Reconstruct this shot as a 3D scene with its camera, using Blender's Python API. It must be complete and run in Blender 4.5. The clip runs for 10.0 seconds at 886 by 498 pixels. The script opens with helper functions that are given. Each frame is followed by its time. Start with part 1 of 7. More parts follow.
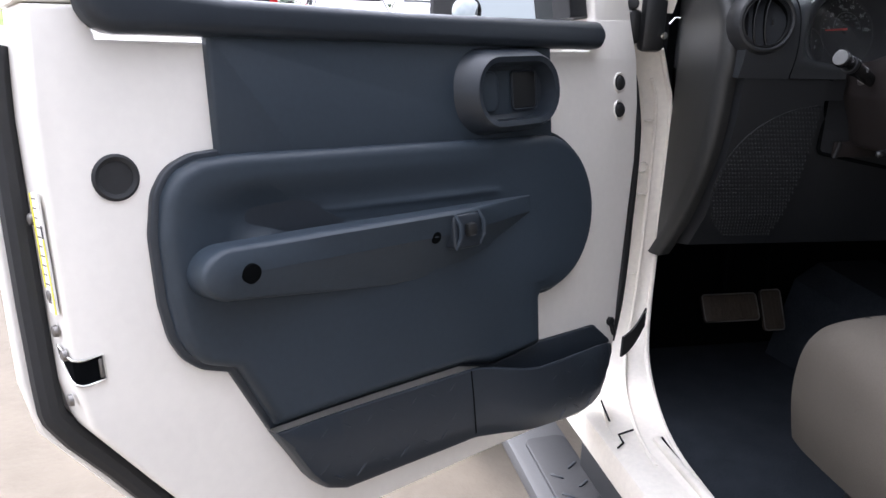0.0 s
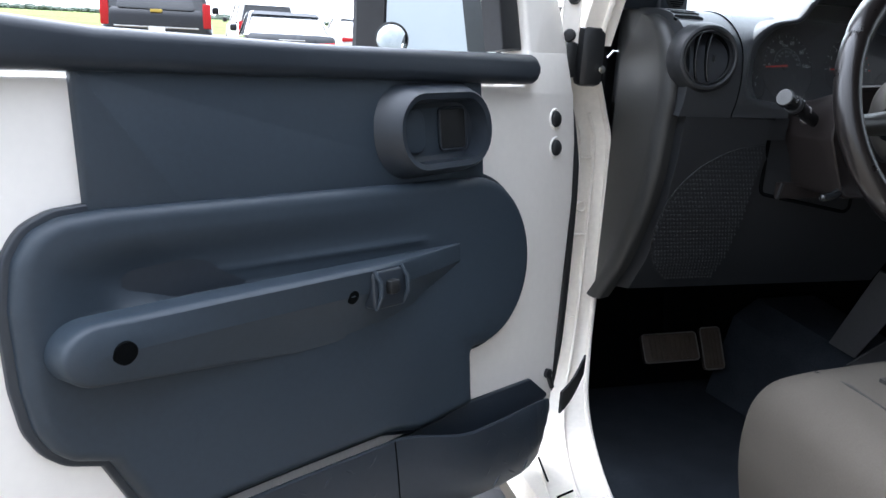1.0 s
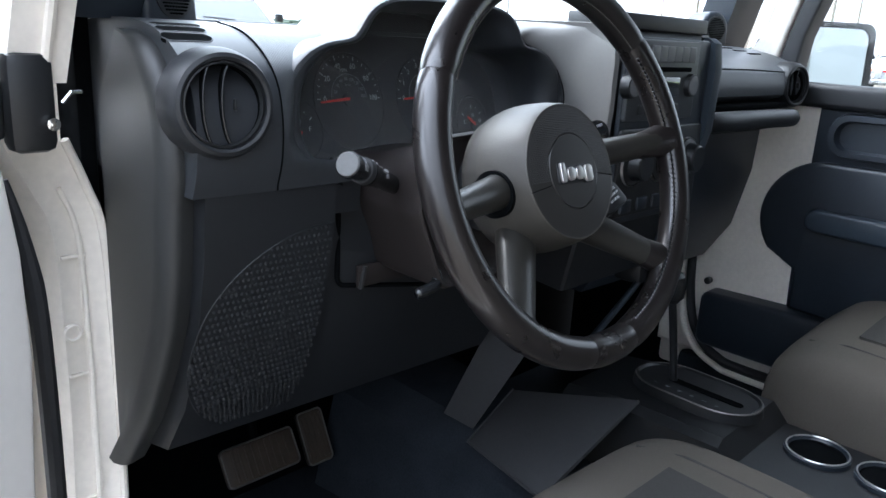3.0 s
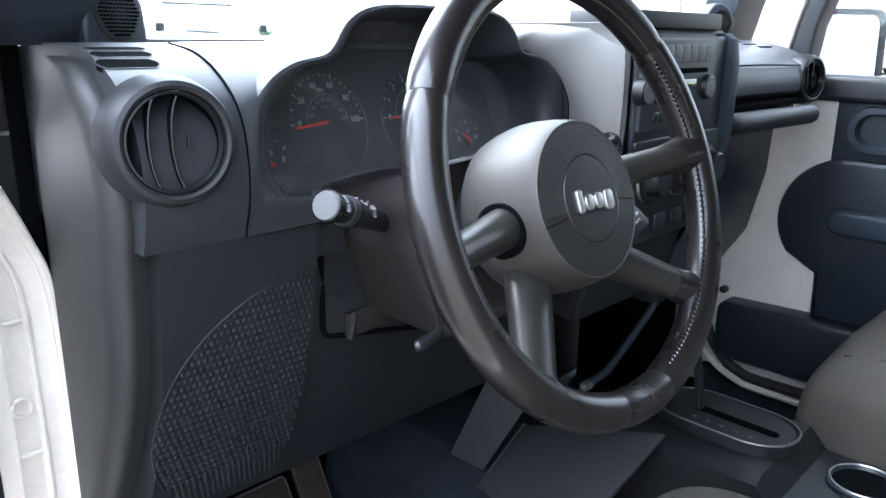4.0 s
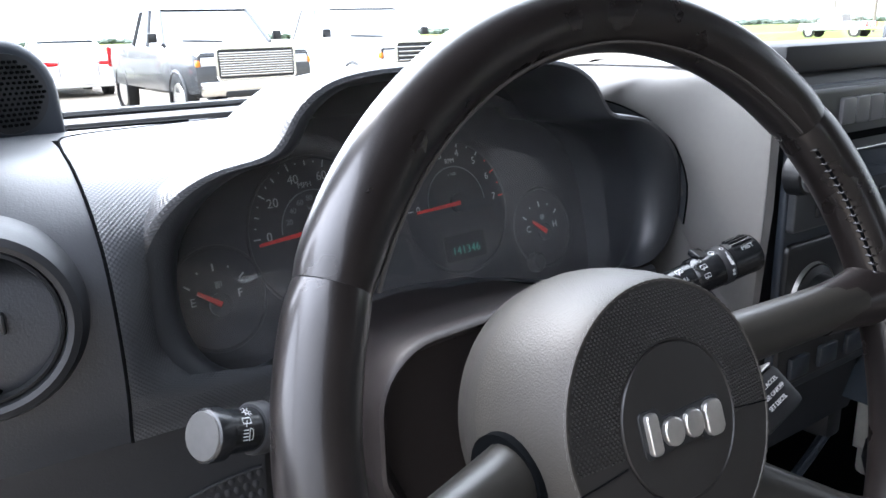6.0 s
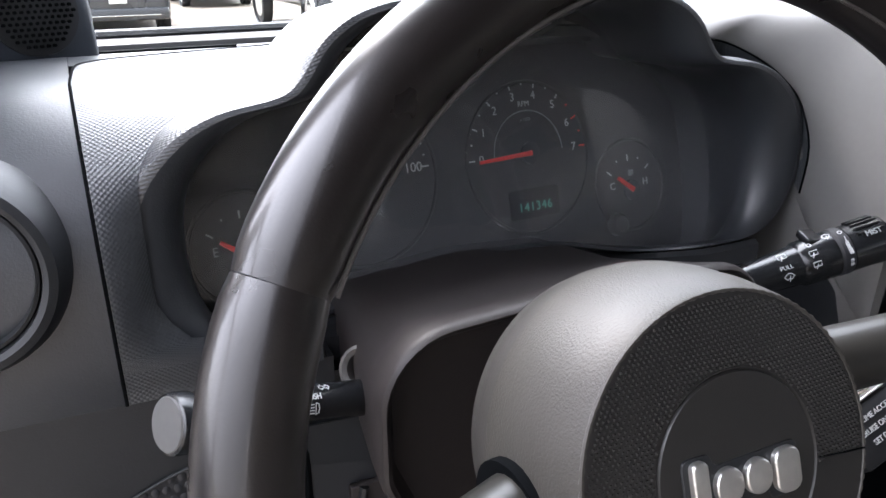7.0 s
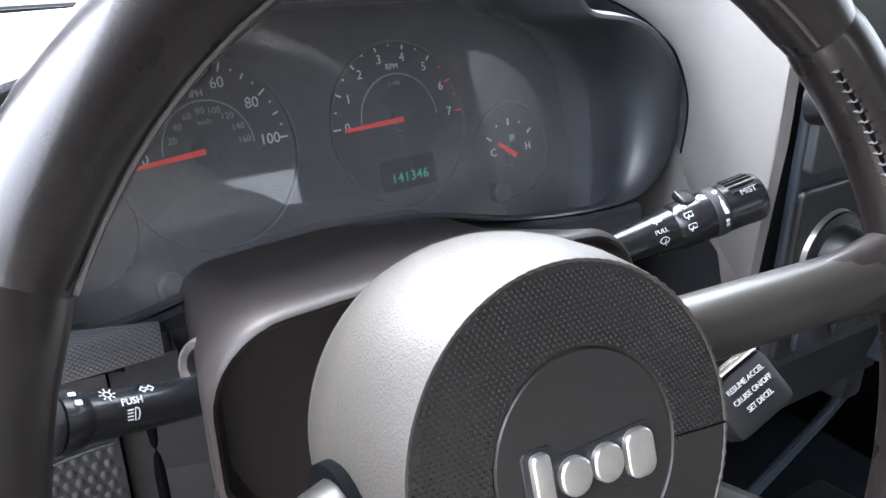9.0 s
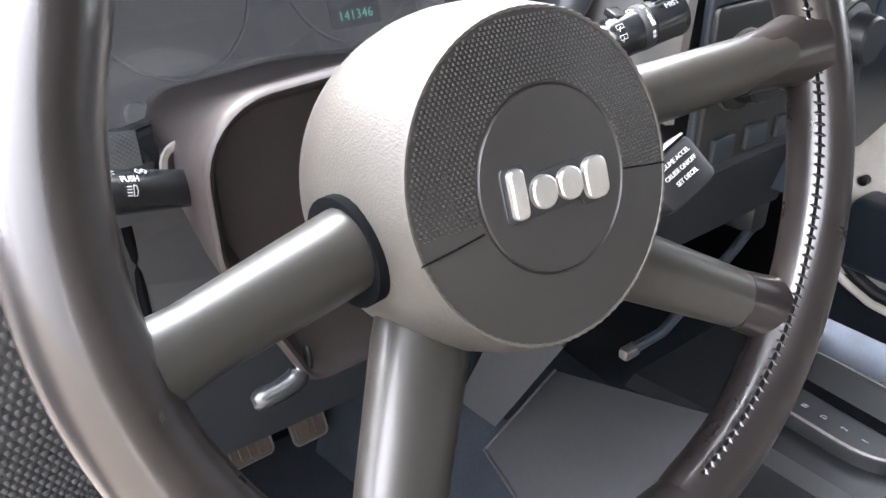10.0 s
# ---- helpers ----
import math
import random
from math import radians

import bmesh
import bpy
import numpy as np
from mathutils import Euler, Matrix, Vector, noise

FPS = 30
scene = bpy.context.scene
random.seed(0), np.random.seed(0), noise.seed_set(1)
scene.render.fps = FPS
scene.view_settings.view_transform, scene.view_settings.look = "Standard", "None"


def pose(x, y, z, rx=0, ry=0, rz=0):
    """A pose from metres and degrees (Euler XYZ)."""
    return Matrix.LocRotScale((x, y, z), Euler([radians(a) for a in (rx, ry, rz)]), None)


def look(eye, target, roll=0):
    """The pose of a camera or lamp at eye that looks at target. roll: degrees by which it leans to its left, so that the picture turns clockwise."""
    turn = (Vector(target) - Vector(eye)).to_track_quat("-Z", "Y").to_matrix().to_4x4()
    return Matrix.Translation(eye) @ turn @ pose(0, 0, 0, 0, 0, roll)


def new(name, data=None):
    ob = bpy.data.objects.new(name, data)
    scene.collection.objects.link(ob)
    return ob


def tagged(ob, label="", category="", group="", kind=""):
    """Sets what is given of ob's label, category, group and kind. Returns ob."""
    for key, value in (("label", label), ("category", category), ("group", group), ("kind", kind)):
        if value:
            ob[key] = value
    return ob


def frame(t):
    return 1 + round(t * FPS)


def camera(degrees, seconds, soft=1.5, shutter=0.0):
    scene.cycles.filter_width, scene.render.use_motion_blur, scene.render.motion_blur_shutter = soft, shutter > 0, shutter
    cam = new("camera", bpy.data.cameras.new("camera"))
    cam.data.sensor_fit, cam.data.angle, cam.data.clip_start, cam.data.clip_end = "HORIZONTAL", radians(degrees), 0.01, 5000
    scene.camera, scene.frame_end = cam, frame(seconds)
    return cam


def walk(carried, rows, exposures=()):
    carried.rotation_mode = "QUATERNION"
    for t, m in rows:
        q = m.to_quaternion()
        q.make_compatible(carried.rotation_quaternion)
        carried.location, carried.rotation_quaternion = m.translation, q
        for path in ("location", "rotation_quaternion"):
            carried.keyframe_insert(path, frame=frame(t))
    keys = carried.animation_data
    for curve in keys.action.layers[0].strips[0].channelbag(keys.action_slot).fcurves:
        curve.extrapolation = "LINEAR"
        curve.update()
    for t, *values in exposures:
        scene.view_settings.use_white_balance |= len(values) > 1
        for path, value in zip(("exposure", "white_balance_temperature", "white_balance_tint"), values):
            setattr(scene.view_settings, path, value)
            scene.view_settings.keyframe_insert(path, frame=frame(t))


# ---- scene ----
cam = camera(60.0, 10.0)
PATH = [
    (0, (-1.35, -0.875, 1.273), (-0.937, 0.987, 0.671), 2.0),
    (0.5, (-1.341, -0.855, 1.274), (-0.89, 0.998, 0.673), 2.1),
    (1, (-1.307, -0.774, 1.286), (-0.738, 1.063, 0.737), 3.2),
    (1.5, (-1.202, -0.58, 1.329), (-0.219, 1.089, 0.832), 3.3),
    (1.6, (-1.167, -0.55, 1.348), (-0.112, 1.063, 0.815), 3.5),
    (2, (-1.086, -0.477, 1.344), (0.19, 0.975, 0.834), 2.7),
    (2.5, (-1.015, -0.425, 1.34), (0.358, 0.934, 0.824), 3.8),
    (2.7, (-0.998, -0.419, 1.338), (0.39, 0.918, 0.802), 4.3),
    (3.8, (-0.932, -0.358, 1.347), (0.474, 0.951, 0.79), -0.0),
    (4, (-0.904, -0.331, 1.346), (0.501, 0.987, 0.808), 0.7),
    (4.5, (-0.853, -0.27, 1.337), (0.545, 1.044, 0.773), -0.7),
    (5, (-0.81, -0.258, 1.373), (0.613, 1.018, 0.783), -2.6),
    (5.5, (-0.723, -0.237, 1.389), (0.54, 1.22, 0.858), -2.5),
    (6, (-0.639, -0.2, 1.393), (0.445, 1.39, 0.847), -1.7),
    (6.2, (-0.617, -0.187, 1.396), (0.353, 1.442, 0.762), -1.9),
    (7.3, (-0.549, -0.159, 1.394), (0.201, 1.538, 0.646), -1.1),
    (7.5, (-0.537, -0.16, 1.394), (0.195, 1.534, 0.623), -2.0),
    (8, (-0.525, -0.155, 1.392), (0.353, 1.464, 0.611), -0.8),
    (8.5, (-0.521, -0.15, 1.387), (0.386, 1.448, 0.597), -0.7),
    (9, (-0.517, -0.15, 1.382), (0.416, 1.43, 0.586), -0.9),
    (9.5, (-0.532, -0.156, 1.352), (0.397, 1.374, 0.46), -1.1),
    (10, (-0.57, -0.187, 1.339), (0.486, 1.204, 0.365), -0.9),
]
walk(cam, [(t, look(eye, target, roll)) for t, eye, target, roll in PATH],
     exposures=[(0.0, 0.55, 6200, 18), (1.0, 0.70, 5900, 12), (2.0, 0.76, 6000, 13), (2.7, 0.90, 5850, 11), (3.8, 1.74, 5650, 12), (4.5, 1.94, 5650, 13), (5.5, 1.86, 5900, 15), (6.2, 1.50, 6100, 16), (7.5, 1.70, 6350, 19), (8.0, 2.08, 6200, 17), (9.0, 2.62, 6150, 16), (10.0, 3.25, 6500, 17)])

# ---------------------------------------------------------------- light
world = bpy.data.worlds.new("overcast_sky")
scene.world = world
world.use_nodes = True
wn, wl = world.node_tree.nodes, world.node_tree.links
sky = wn.new("ShaderNodeTexSky")
sky.sky_type = "NISHITA"
sky.sun_disc = False
sky.sun_elevation, sky.sun_rotation = radians(50), radians(-22)
sky.air_density, sky.dust_density = 1.4, 3.0
bg = wn["Background"]
# a bright, nearly closed cloud cover with thin bluish gaps
tc = wn.new("ShaderNodeTexCoord")
cl = wn.new("ShaderNodeTexNoise")
cl.inputs["Scale"].default_value, cl.inputs["Detail"].default_value = 2.2, 6.0
ramp = wn.new("ShaderNodeValToRGB")
ramp.color_ramp.elements[0].position, ramp.color_ramp.elements[0].color = 0.30, (0.62, 0.62, 0.62, 1)
ramp.color_ramp.elements[1].position, ramp.color_ramp.elements[1].color = 0.62, (0.97, 0.97, 0.97, 1)
mixw = wn.new("ShaderNodeMix")
mixw.data_type = "RGBA"
mixw.inputs["B"].default_value = (9.5, 9.9, 10.5, 1)
wl.new(tc.outputs["Generated"], cl.inputs["Vector"])
wl.new(cl.outputs["Fac"], ramp.inputs["Fac"])
wl.new(ramp.outputs["Color"], mixw.inputs["Factor"])
wl.new(sky.outputs["Color"], mixw.inputs["A"])
# thin cloud is brighter round the veiled sun
SUN_FROM = Vector((-24, 58, 75)).normalized()
dot = wn.new("ShaderNodeVectorMath")
dot.operation = "DOT_PRODUCT"
dot.inputs[1].default_value = SUN_FROM
glare = wn.new("ShaderNodeMapRange")
glare.inputs["From Min"].default_value, glare.inputs["From Max"].default_value = -1.0, 1.0
powr = wn.new("ShaderNodeMath")
powr.operation = "POWER"
powr.inputs[1].default_value = 3.2
lift = wn.new("ShaderNodeMath")
lift.operation = "MULTIPLY_ADD"
lift.inputs[1].default_value, lift.inputs[2].default_value = 2.7, 0.22
scale = wn.new("ShaderNodeVectorMath")
scale.operation = "SCALE"
wl.new(tc.outputs["Generated"], dot.inputs[0])
wl.new(dot.outputs["Value"], glare.inputs["Value"])
wl.new(glare.outputs["Result"], powr.inputs[0])
wl.new(powr.outputs[0], lift.inputs[0])
wl.new(mixw.outputs["Result"], scale.inputs[0])
wl.new(lift.outputs[0], scale.inputs["Scale"])
wl.new(scale.outputs[0], bg.inputs["Color"])
bg.inputs["Strength"].default_value = 0.24
sun = new("sun", bpy.data.lights.new("sun", "SUN"))
sun.data.energy, sun.data.angle, sun.data.color = 1.5, radians(16), (1.0, 0.96, 0.90)
sun.matrix_world = look((-24, 58, 75), (0, 0, 0))


# ---------------------------------------------------------------- materials
def material(name, base, rough=0.5, metal=0.0, vary=0.12, coarse=3.0, fine=60.0, bump=0.0, bump_scale=400.0,
             voronoi=False, spec=0.5, coat=0.0, rough_vary=0.08, tint=None, distance=0.00012):
    """Principled surface with colour varied at two scales, and a fine relief."""
    m = bpy.data.materials.new(name)
    m.use_nodes = True
    n, l = m.node_tree.nodes, m.node_tree.links
    b = n["Principled BSDF"]
    geo = n.new("ShaderNodeTexCoord")
    a = n.new("ShaderNodeTexNoise")
    a.inputs["Scale"].default_value, a.inputs["Detail"].default_value = coarse, 5.0
    f = n.new("ShaderNodeTexNoise")
    f.inputs["Scale"].default_value, f.inputs["Detail"].default_value = fine, 3.0
    for t in (a, f):
        l.new(geo.outputs["Object"], t.inputs["Vector"])
    add = n.new("ShaderNodeMath")
    add.operation = "ADD"
    l.new(a.outputs["Fac"], add.inputs[0])
    l.new(f.outputs["Fac"], add.inputs[1])
    mr = n.new("ShaderNodeMapRange")
    mr.inputs["From Min"].default_value, mr.inputs["From Max"].default_value = 0.6, 1.4
    l.new(add.outputs[0], mr.inputs["Value"])
    mix = n.new("ShaderNodeMix")
    mix.data_type = "RGBA"
    c2 = tint or base
    mix.inputs["A"].default_value = (*[max(0.0, c * (1 - vary)) for c in base], 1)
    mix.inputs["B"].default_value = (*[min(1.0, c * (1 + vary)) for c in c2], 1)
    l.new(mr.outputs["Result"], mix.inputs["Factor"])
    l.new(mix.outputs["Result"], b.inputs["Base Color"])
    rr = n.new("ShaderNodeMapRange")
    rr.inputs["To Min"].default_value, rr.inputs["To Max"].default_value = max(0.02, rough - rough_vary), min(1, rough + rough_vary)
    l.new(a.outputs["Fac"], rr.inputs["Value"])
    l.new(rr.outputs["Result"], b.inputs["Roughness"])
    b.inputs["Metallic"].default_value = metal
    b.inputs["Specular IOR Level"].default_value = spec
    b.inputs["Coat Weight"].default_value = coat
    b.inputs["Coat Roughness"].default_value = 0.08
    if bump > 0:
        if voronoi:
            t = n.new("ShaderNodeTexVoronoi")
            out = t.outputs["Distance"]
        else:
            t = n.new("ShaderNodeTexNoise")
            t.inputs["Detail"].default_value = 2.0
            out = t.outputs["Fac"]
        t.inputs["Scale"].default_value = bump_scale
        l.new(geo.outputs["Object"], t.inputs["Vector"])
        bp = n.new("ShaderNodeBump")
        bp.inputs["Strength"].default_value = bump
        bp.inputs["Distance"].default_value = distance
        l.new(out, bp.inputs["Height"])
        l.new(bp.outputs["Normal"], b.inputs["Normal"])
    return m


def dimpled(name, base, rough, pitch):
    """Plastic moulded with a fine regular diamond grid, laid out in metres by the mesh's UV map."""
    m = material(name, base, rough, vary=0.08, coarse=5, fine=200, spec=0.9)
    n, l = m.node_tree.nodes, m.node_tree.links
    geo = n.new("ShaderNodeTexCoord")
    cell = n.new("ShaderNodeTexVoronoi")
    cell.voronoi_dimensions = '2D'
    cell.inputs["Scale"].default_value, cell.inputs["Randomness"].default_value = 1.0 / pitch, 0.0
    turn = n.new("ShaderNodeMapping")
    turn.inputs["Rotation"].default_value = (0, 0, radians(45))
    l.new(geo.outputs["UV"], turn.inputs["Vector"])
    l.new(turn.outputs["Vector"], cell.inputs["Vector"])
    bp = n.new("ShaderNodeBump")
    bp.inputs["Strength"].default_value, bp.inputs["Distance"].default_value = 0.55, 0.0007
    l.new(cell.outputs["Distance"], bp.inputs["Height"])
    l.new(bp.outputs["Normal"], n["Principled BSDF"].inputs["Normal"])
    return m


def glow(name, colour, strength):
    m = bpy.data.materials.new(name)
    m.use_nodes = True
    b = m.node_tree.nodes["Principled BSDF"]
    b.inputs["Base Color"].default_value = (*colour, 1)
    b.inputs["Emission Color"].default_value = (*colour, 1)
    b.inputs["Emission Strength"].default_value = strength
    return m


def clear_glass(name, colour=(1, 1, 1), gloss=0.03, haze=0.0, facing=0.035):
    """A thin pane: see-through, with a little mirror gloss that grows at grazing angles."""
    m = bpy.data.materials.new(name)
    m.use_nodes = True
    n, l = m.node_tree.nodes, m.node_tree.links
    tr = n.new("ShaderNodeBsdfTransparent")
    tr.inputs["Color"].default_value = (*colour, 1)
    gl = n.new("ShaderNodeBsdfGlossy")
    gl.inputs["Roughness"].default_value = gloss
    lw = n.new("ShaderNodeLayerWeight")
    lw.inputs["Blend"].default_value = 0.5
    pw5 = n.new("ShaderNodeMath")
    pw5.operation = "POWER"
    pw5.inputs[1].default_value = 4.0
    l.new(lw.outputs["Facing"], pw5.inputs[0])
    fr = n.new("ShaderNodeMapRange")
    fr.inputs["To Min"].default_value, fr.inputs["To Max"].default_value = facing, 0.75
    l.new(pw5.outputs[0], fr.inputs["Value"])
    mx = n.new("ShaderNodeMixShader")
    l.new(fr.outputs[0], mx.inputs[0])
    l.new(tr.outputs[0], mx.inputs[1])
    l.new(gl.outputs[0], mx.inputs[2])
    # Pale diffuse veil: glare haze painted into the pane.
    if haze > 0:
        df = n.new("ShaderNodeBsdfDiffuse")
        df.inputs["Color"].default_value = (0.75, 0.78, 0.82, 1)
        dm = n.new("ShaderNodeMixShader")
        dm.inputs[0].default_value = haze
        l.new(mx.outputs[0], dm.inputs[1])
        l.new(df.outputs[0], dm.inputs[2])
        mx = dm
    l.new(mx.outputs[0], n["Material Output"].inputs["Surface"])
    return m


WHITE = material("white_paint", (0.80, 0.768, 0.715), 0.34, vary=0.03, coarse=6, fine=90, coat=0.3, bump=0.05, bump_scale=900)
# Also on the passenger door, where the darker tone stands in for shade.
CREAM = material("dusty_shaded_white_paint", (0.76, 0.715, 0.64), 0.45, vary=0.08, coarse=14, fine=120, coat=0.1, bump=0.08, bump_scale=300)
SLATE = material("slate_plastic", (0.0215, 0.032, 0.044), 0.5, vary=0.10, coarse=5, fine=160, bump=0.4, bump_scale=1000, spec=0.45, distance=0.0002)
SLATE_DARK = material("dark_slate_plastic", (0.0145, 0.020, 0.0275), 0.4, vary=0.12, coarse=6, fine=140, bump=0.35, bump_scale=1000, distance=0.0002)
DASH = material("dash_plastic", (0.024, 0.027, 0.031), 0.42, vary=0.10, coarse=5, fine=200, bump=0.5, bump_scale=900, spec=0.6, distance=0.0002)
DASH_GRID = dimpled("gridded_dash_plastic", (0.024, 0.027, 0.031), 0.38, 0.0020)
# Dash plastic darkened for the shade low down; also used on dark trim.
DASH_SHADE = material("dark_shaded_dash_plastic", (0.0090, 0.0104, 0.0124), 0.52, vary=0.12, coarse=5, fine=200, bump=0.4, bump_scale=900, distance=0.0002)
WORN = material("worn_end_plastic", (0.06, 0.06, 0.058), 0.4, vary=0.15, coarse=60, fine=300)
COWL = material("column_plastic", (0.017, 0.0140, 0.0133), 0.5, vary=0.12, coarse=6, fine=200, bump=0.35, bump_scale=1300, spec=0.3, distance=0.0002)
GREY = material("grey_plastic", (0.115, 0.113, 0.108), 0.46, vary=0.05, coarse=7, fine=200, bump=0.15, bump_scale=1500)
CAP_GREY = material("dash_end_plastic", (0.0225, 0.0235, 0.0232), 0.52, vary=0.08, coarse=5, fine=180, bump=0.4, bump_scale=900, distance=0.0002)
HUBG = material("airbag_plastic", (0.038, 0.035, 0.0295), 0.50, vary=0.08, coarse=8, fine=260, bump=0.8, bump_scale=1000, distance=0.0003)
HUBF = material("airbag_face_plastic", (0.0135, 0.0128, 0.0118), 0.42, vary=0.08, coarse=8, fine=220, bump=0.12, bump_scale=1500)
SPOKE = material("spoke_metallic_plastic", (0.021, 0.020, 0.0172), 0.38, metal=0.15, vary=0.10, coarse=9, fine=180, bump=0.2, bump_scale=900, distance=0.0001, coat=0.08)
LEATHER = material("black_leather", (0.0090, 0.0074, 0.0070), 0.29, vary=0.20, coarse=30, fine=260, bump=0.22, bump_scale=900, spec=0.52, rough_vary=0.07, distance=0.0002, coat=0.25)
THREAD = material("stitching_thread", (0.040, 0.036, 0.033), 0.6, vary=0.2, fine=400)
RUBBER = material("black_rubber", (0.013, 0.014, 0.016), 0.62, vary=0.2, coarse=10, fine=120, bump=0.2, bump_scale=300)
BLACK = material("black_plastic", (0.009, 0.010, 0.011), 0.42, vary=0.15, coarse=8, fine=160, bump=0.12, bump_scale=900)
# Near-black without gloss: recess shade put into the colour, also used for joints.
DEEP = material("joint_and_cavity_shade", (0.003, 0.0035, 0.004), 0.95, vary=0.2, spec=0.03)
FABRIC = material("seat_cloth", (0.076, 0.068, 0.057), 0.92, vary=0.10, coarse=10, fine=420, bump=0.6, bump_scale=1100, spec=0.15, distance=0.0006)
FABRIC_DARK = material("dark_seat_cloth", (0.040, 0.039, 0.036), 0.92, vary=0.12, coarse=10, fine=420, bump=0.6, bump_scale=1100, spec=0.15, distance=0.0006)
CARPET = material("floor_carpet", (0.024, 0.029, 0.036), 0.97, vary=0.35, coarse=16, fine=300, bump=0.8, bump_scale=700, spec=0.1, distance=0.002)
TUNNEL = material("tunnel_plate", (0.042, 0.043, 0.045), 0.6, vary=0.10, coarse=8, fine=120, bump=0.1, bump_scale=500)
CHROME = material("chrome", (0.80, 0.80, 0.78), 0.16, metal=1.0, vary=0.05, coarse=20, fine=200)
SATIN = material("satin_metal", (0.62, 0.61, 0.58), 0.30, metal=0.9, vary=0.08, coarse=20, fine=300)
STEEL = material("plain_steel", (0.20, 0.19, 0.18), 0.42, metal=0.8, vary=0.2, coarse=25, fine=200)
PRINT_GREY = material("grey_print", (0.20, 0.21, 0.22), 0.6, vary=0.05)
PRINT_DIM = material("dial_print", (0.46, 0.47, 0.47), 0.6, vary=0.04)
NEEDLE = material("red_needle", (0.85, 0.030, 0.020), 0.45, vary=0.05)
STALK = material("glossy_stalk_plastic", (0.010, 0.011, 0.012), 0.24, vary=0.12, coarse=20, fine=200, spec=0.6, rough_vary=0.05)
DIAL = material("dial_face", (0.009, 0.010, 0.011), 0.6, vary=0.2, fine=120)
YELLOW = material("yellow_label", (0.78, 0.72, 0.06), 0.5, vary=0.05)
PAPER = material("paper_label", (0.80, 0.79, 0.74), 0.55, vary=0.04)
INK = material("label_ink", (0.18, 0.15, 0.13), 0.6, vary=0.1)
LCD = glow("odometer_digits", (0.05, 0.26, 0.20), 0.08)
PEDAL = material("worn_pedal_rubber", (0.052, 0.039, 0.028), 0.5, vary=0.3, coarse=40, fine=200, bump=0.3, bump_scale=200, distance=0.0006)
GLASS = clear_glass("window_glass", (0.96, 0.98, 0.97))
# The lens's pale veil lifts the dials' blacks, standing in for glare.
LENS = clear_glass("cluster_lens", (0.95, 0.95, 0.95), 0.02, 0.034, 0.055)
SMOKED = clear_glass("smoked_glass", (0.12, 0.13, 0.13))
MIRROR = material("mirror_silver", (0.74, 0.80, 0.80), 0.03, metal=1.0, vary=0.01, rough_vary=0.0)
ASPHALT = material("pale_gravel_lot", (0.145, 0.124, 0.098), 0.92, vary=0.16, coarse=0.4, fine=6, bump=0.4, bump_scale=40, spec=0.2, distance=0.01)
GRASS = material("mown_grass", (0.105, 0.155, 0.035), 0.95, vary=0.35, coarse=0.05, fine=0.9, bump=0.8, bump_scale=9, spec=0.1, tint=(0.15, 0.19, 0.05), distance=0.05)
# Foliage lifted and greyed: distance haze put into the colour.
LEAF = material("far_foliage", (0.070, 0.095, 0.070), 0.9, vary=0.4, coarse=0.3, fine=2)
POLE = material("weathered_pole", (0.16, 0.14, 0.12), 0.8, vary=0.2)
CAR_BLACK = material("black_car_paint", (0.012, 0.014, 0.018), 0.22, vary=0.1, coat=0.8)
CAR_SILVER = material("silver_car_paint", (0.50, 0.52, 0.53), 0.28, metal=0.5, vary=0.04, coat=0.6)
CAR_WHITE = material("white_car_paint", (0.80, 0.80, 0.79), 0.26, vary=0.02, coat=0.6)
CAR_RED = material("red_car_paint", (0.42, 0.018, 0.018), 0.25, vary=0.05, coat=0.7)
CAR_GREY = material("grey_car_paint", (0.055, 0.059, 0.064), 0.25, metal=0.3, vary=0.05, coat=0.7)
PAD = material("glossy_pad_plastic", (0.050, 0.055, 0.060), 0.44, vary=0.06, coarse=5, fine=200, bump=0.15, bump_scale=900, spec=0.6)
RADIO = material("radio_plastic", (0.034, 0.037, 0.040), 0.4, vary=0.05, coarse=9, fine=200)
RADIO_KEY = material("radio_key_plastic", (0.115, 0.12, 0.125), 0.42, vary=0.05, coarse=9, fine=200)
HUBB = material("hub_back_plastic", (0.030, 0.028, 0.025), 0.5, vary=0.08, coarse=8, fine=220, bump=0.5, bump_scale=1000, distance=0.0002)
TINT = material("tinted_car_glass", (0.020, 0.024, 0.027), 0.06, vary=0.05, spec=1.0, rough_vary=0.01, coat=1.0)
TAIL = material("red_tail_lens", (0.50, 0.012, 0.015), 0.15, vary=0.1)
LAMP = material("clear_lamp_lens", (0.70, 0.71, 0.72), 0.10, metal=0.4, vary=0.05)
AMBER = material("amber_lens", (0.75, 0.22, 0.02), 0.2, vary=0.05)
GOLD = material("gold_badge", (0.62, 0.45, 0.10), 0.3, metal=0.6, vary=0.05)
TYRE = material("tyre_rubber", (0.020, 0.020, 0.020), 0.8, vary=0.2)
HEADLINER = material("dark_headliner", (0.030, 0.031, 0.033), 0.9, vary=0.1, fine=300, bump=0.4, bump_scale=600)


# ---------------------------------------------------------------- builders
def axes(o, x, y, z):
    """The matrix of a frame with origin o and the three axes."""
    return Matrix(((x[0], y[0], z[0], o[0]), (x[1], y[1], z[1], o[1]), (x[2], y[2], z[2], o[2]), (0, 0, 0, 1)))


def thing(name, at, label, category, group="", kind=""):
    ob = new(name)
    ob.empty_display_size = 0.05
    ob.matrix_basis = Matrix.Translation(at)
    return tagged(ob, label, category, group, kind)


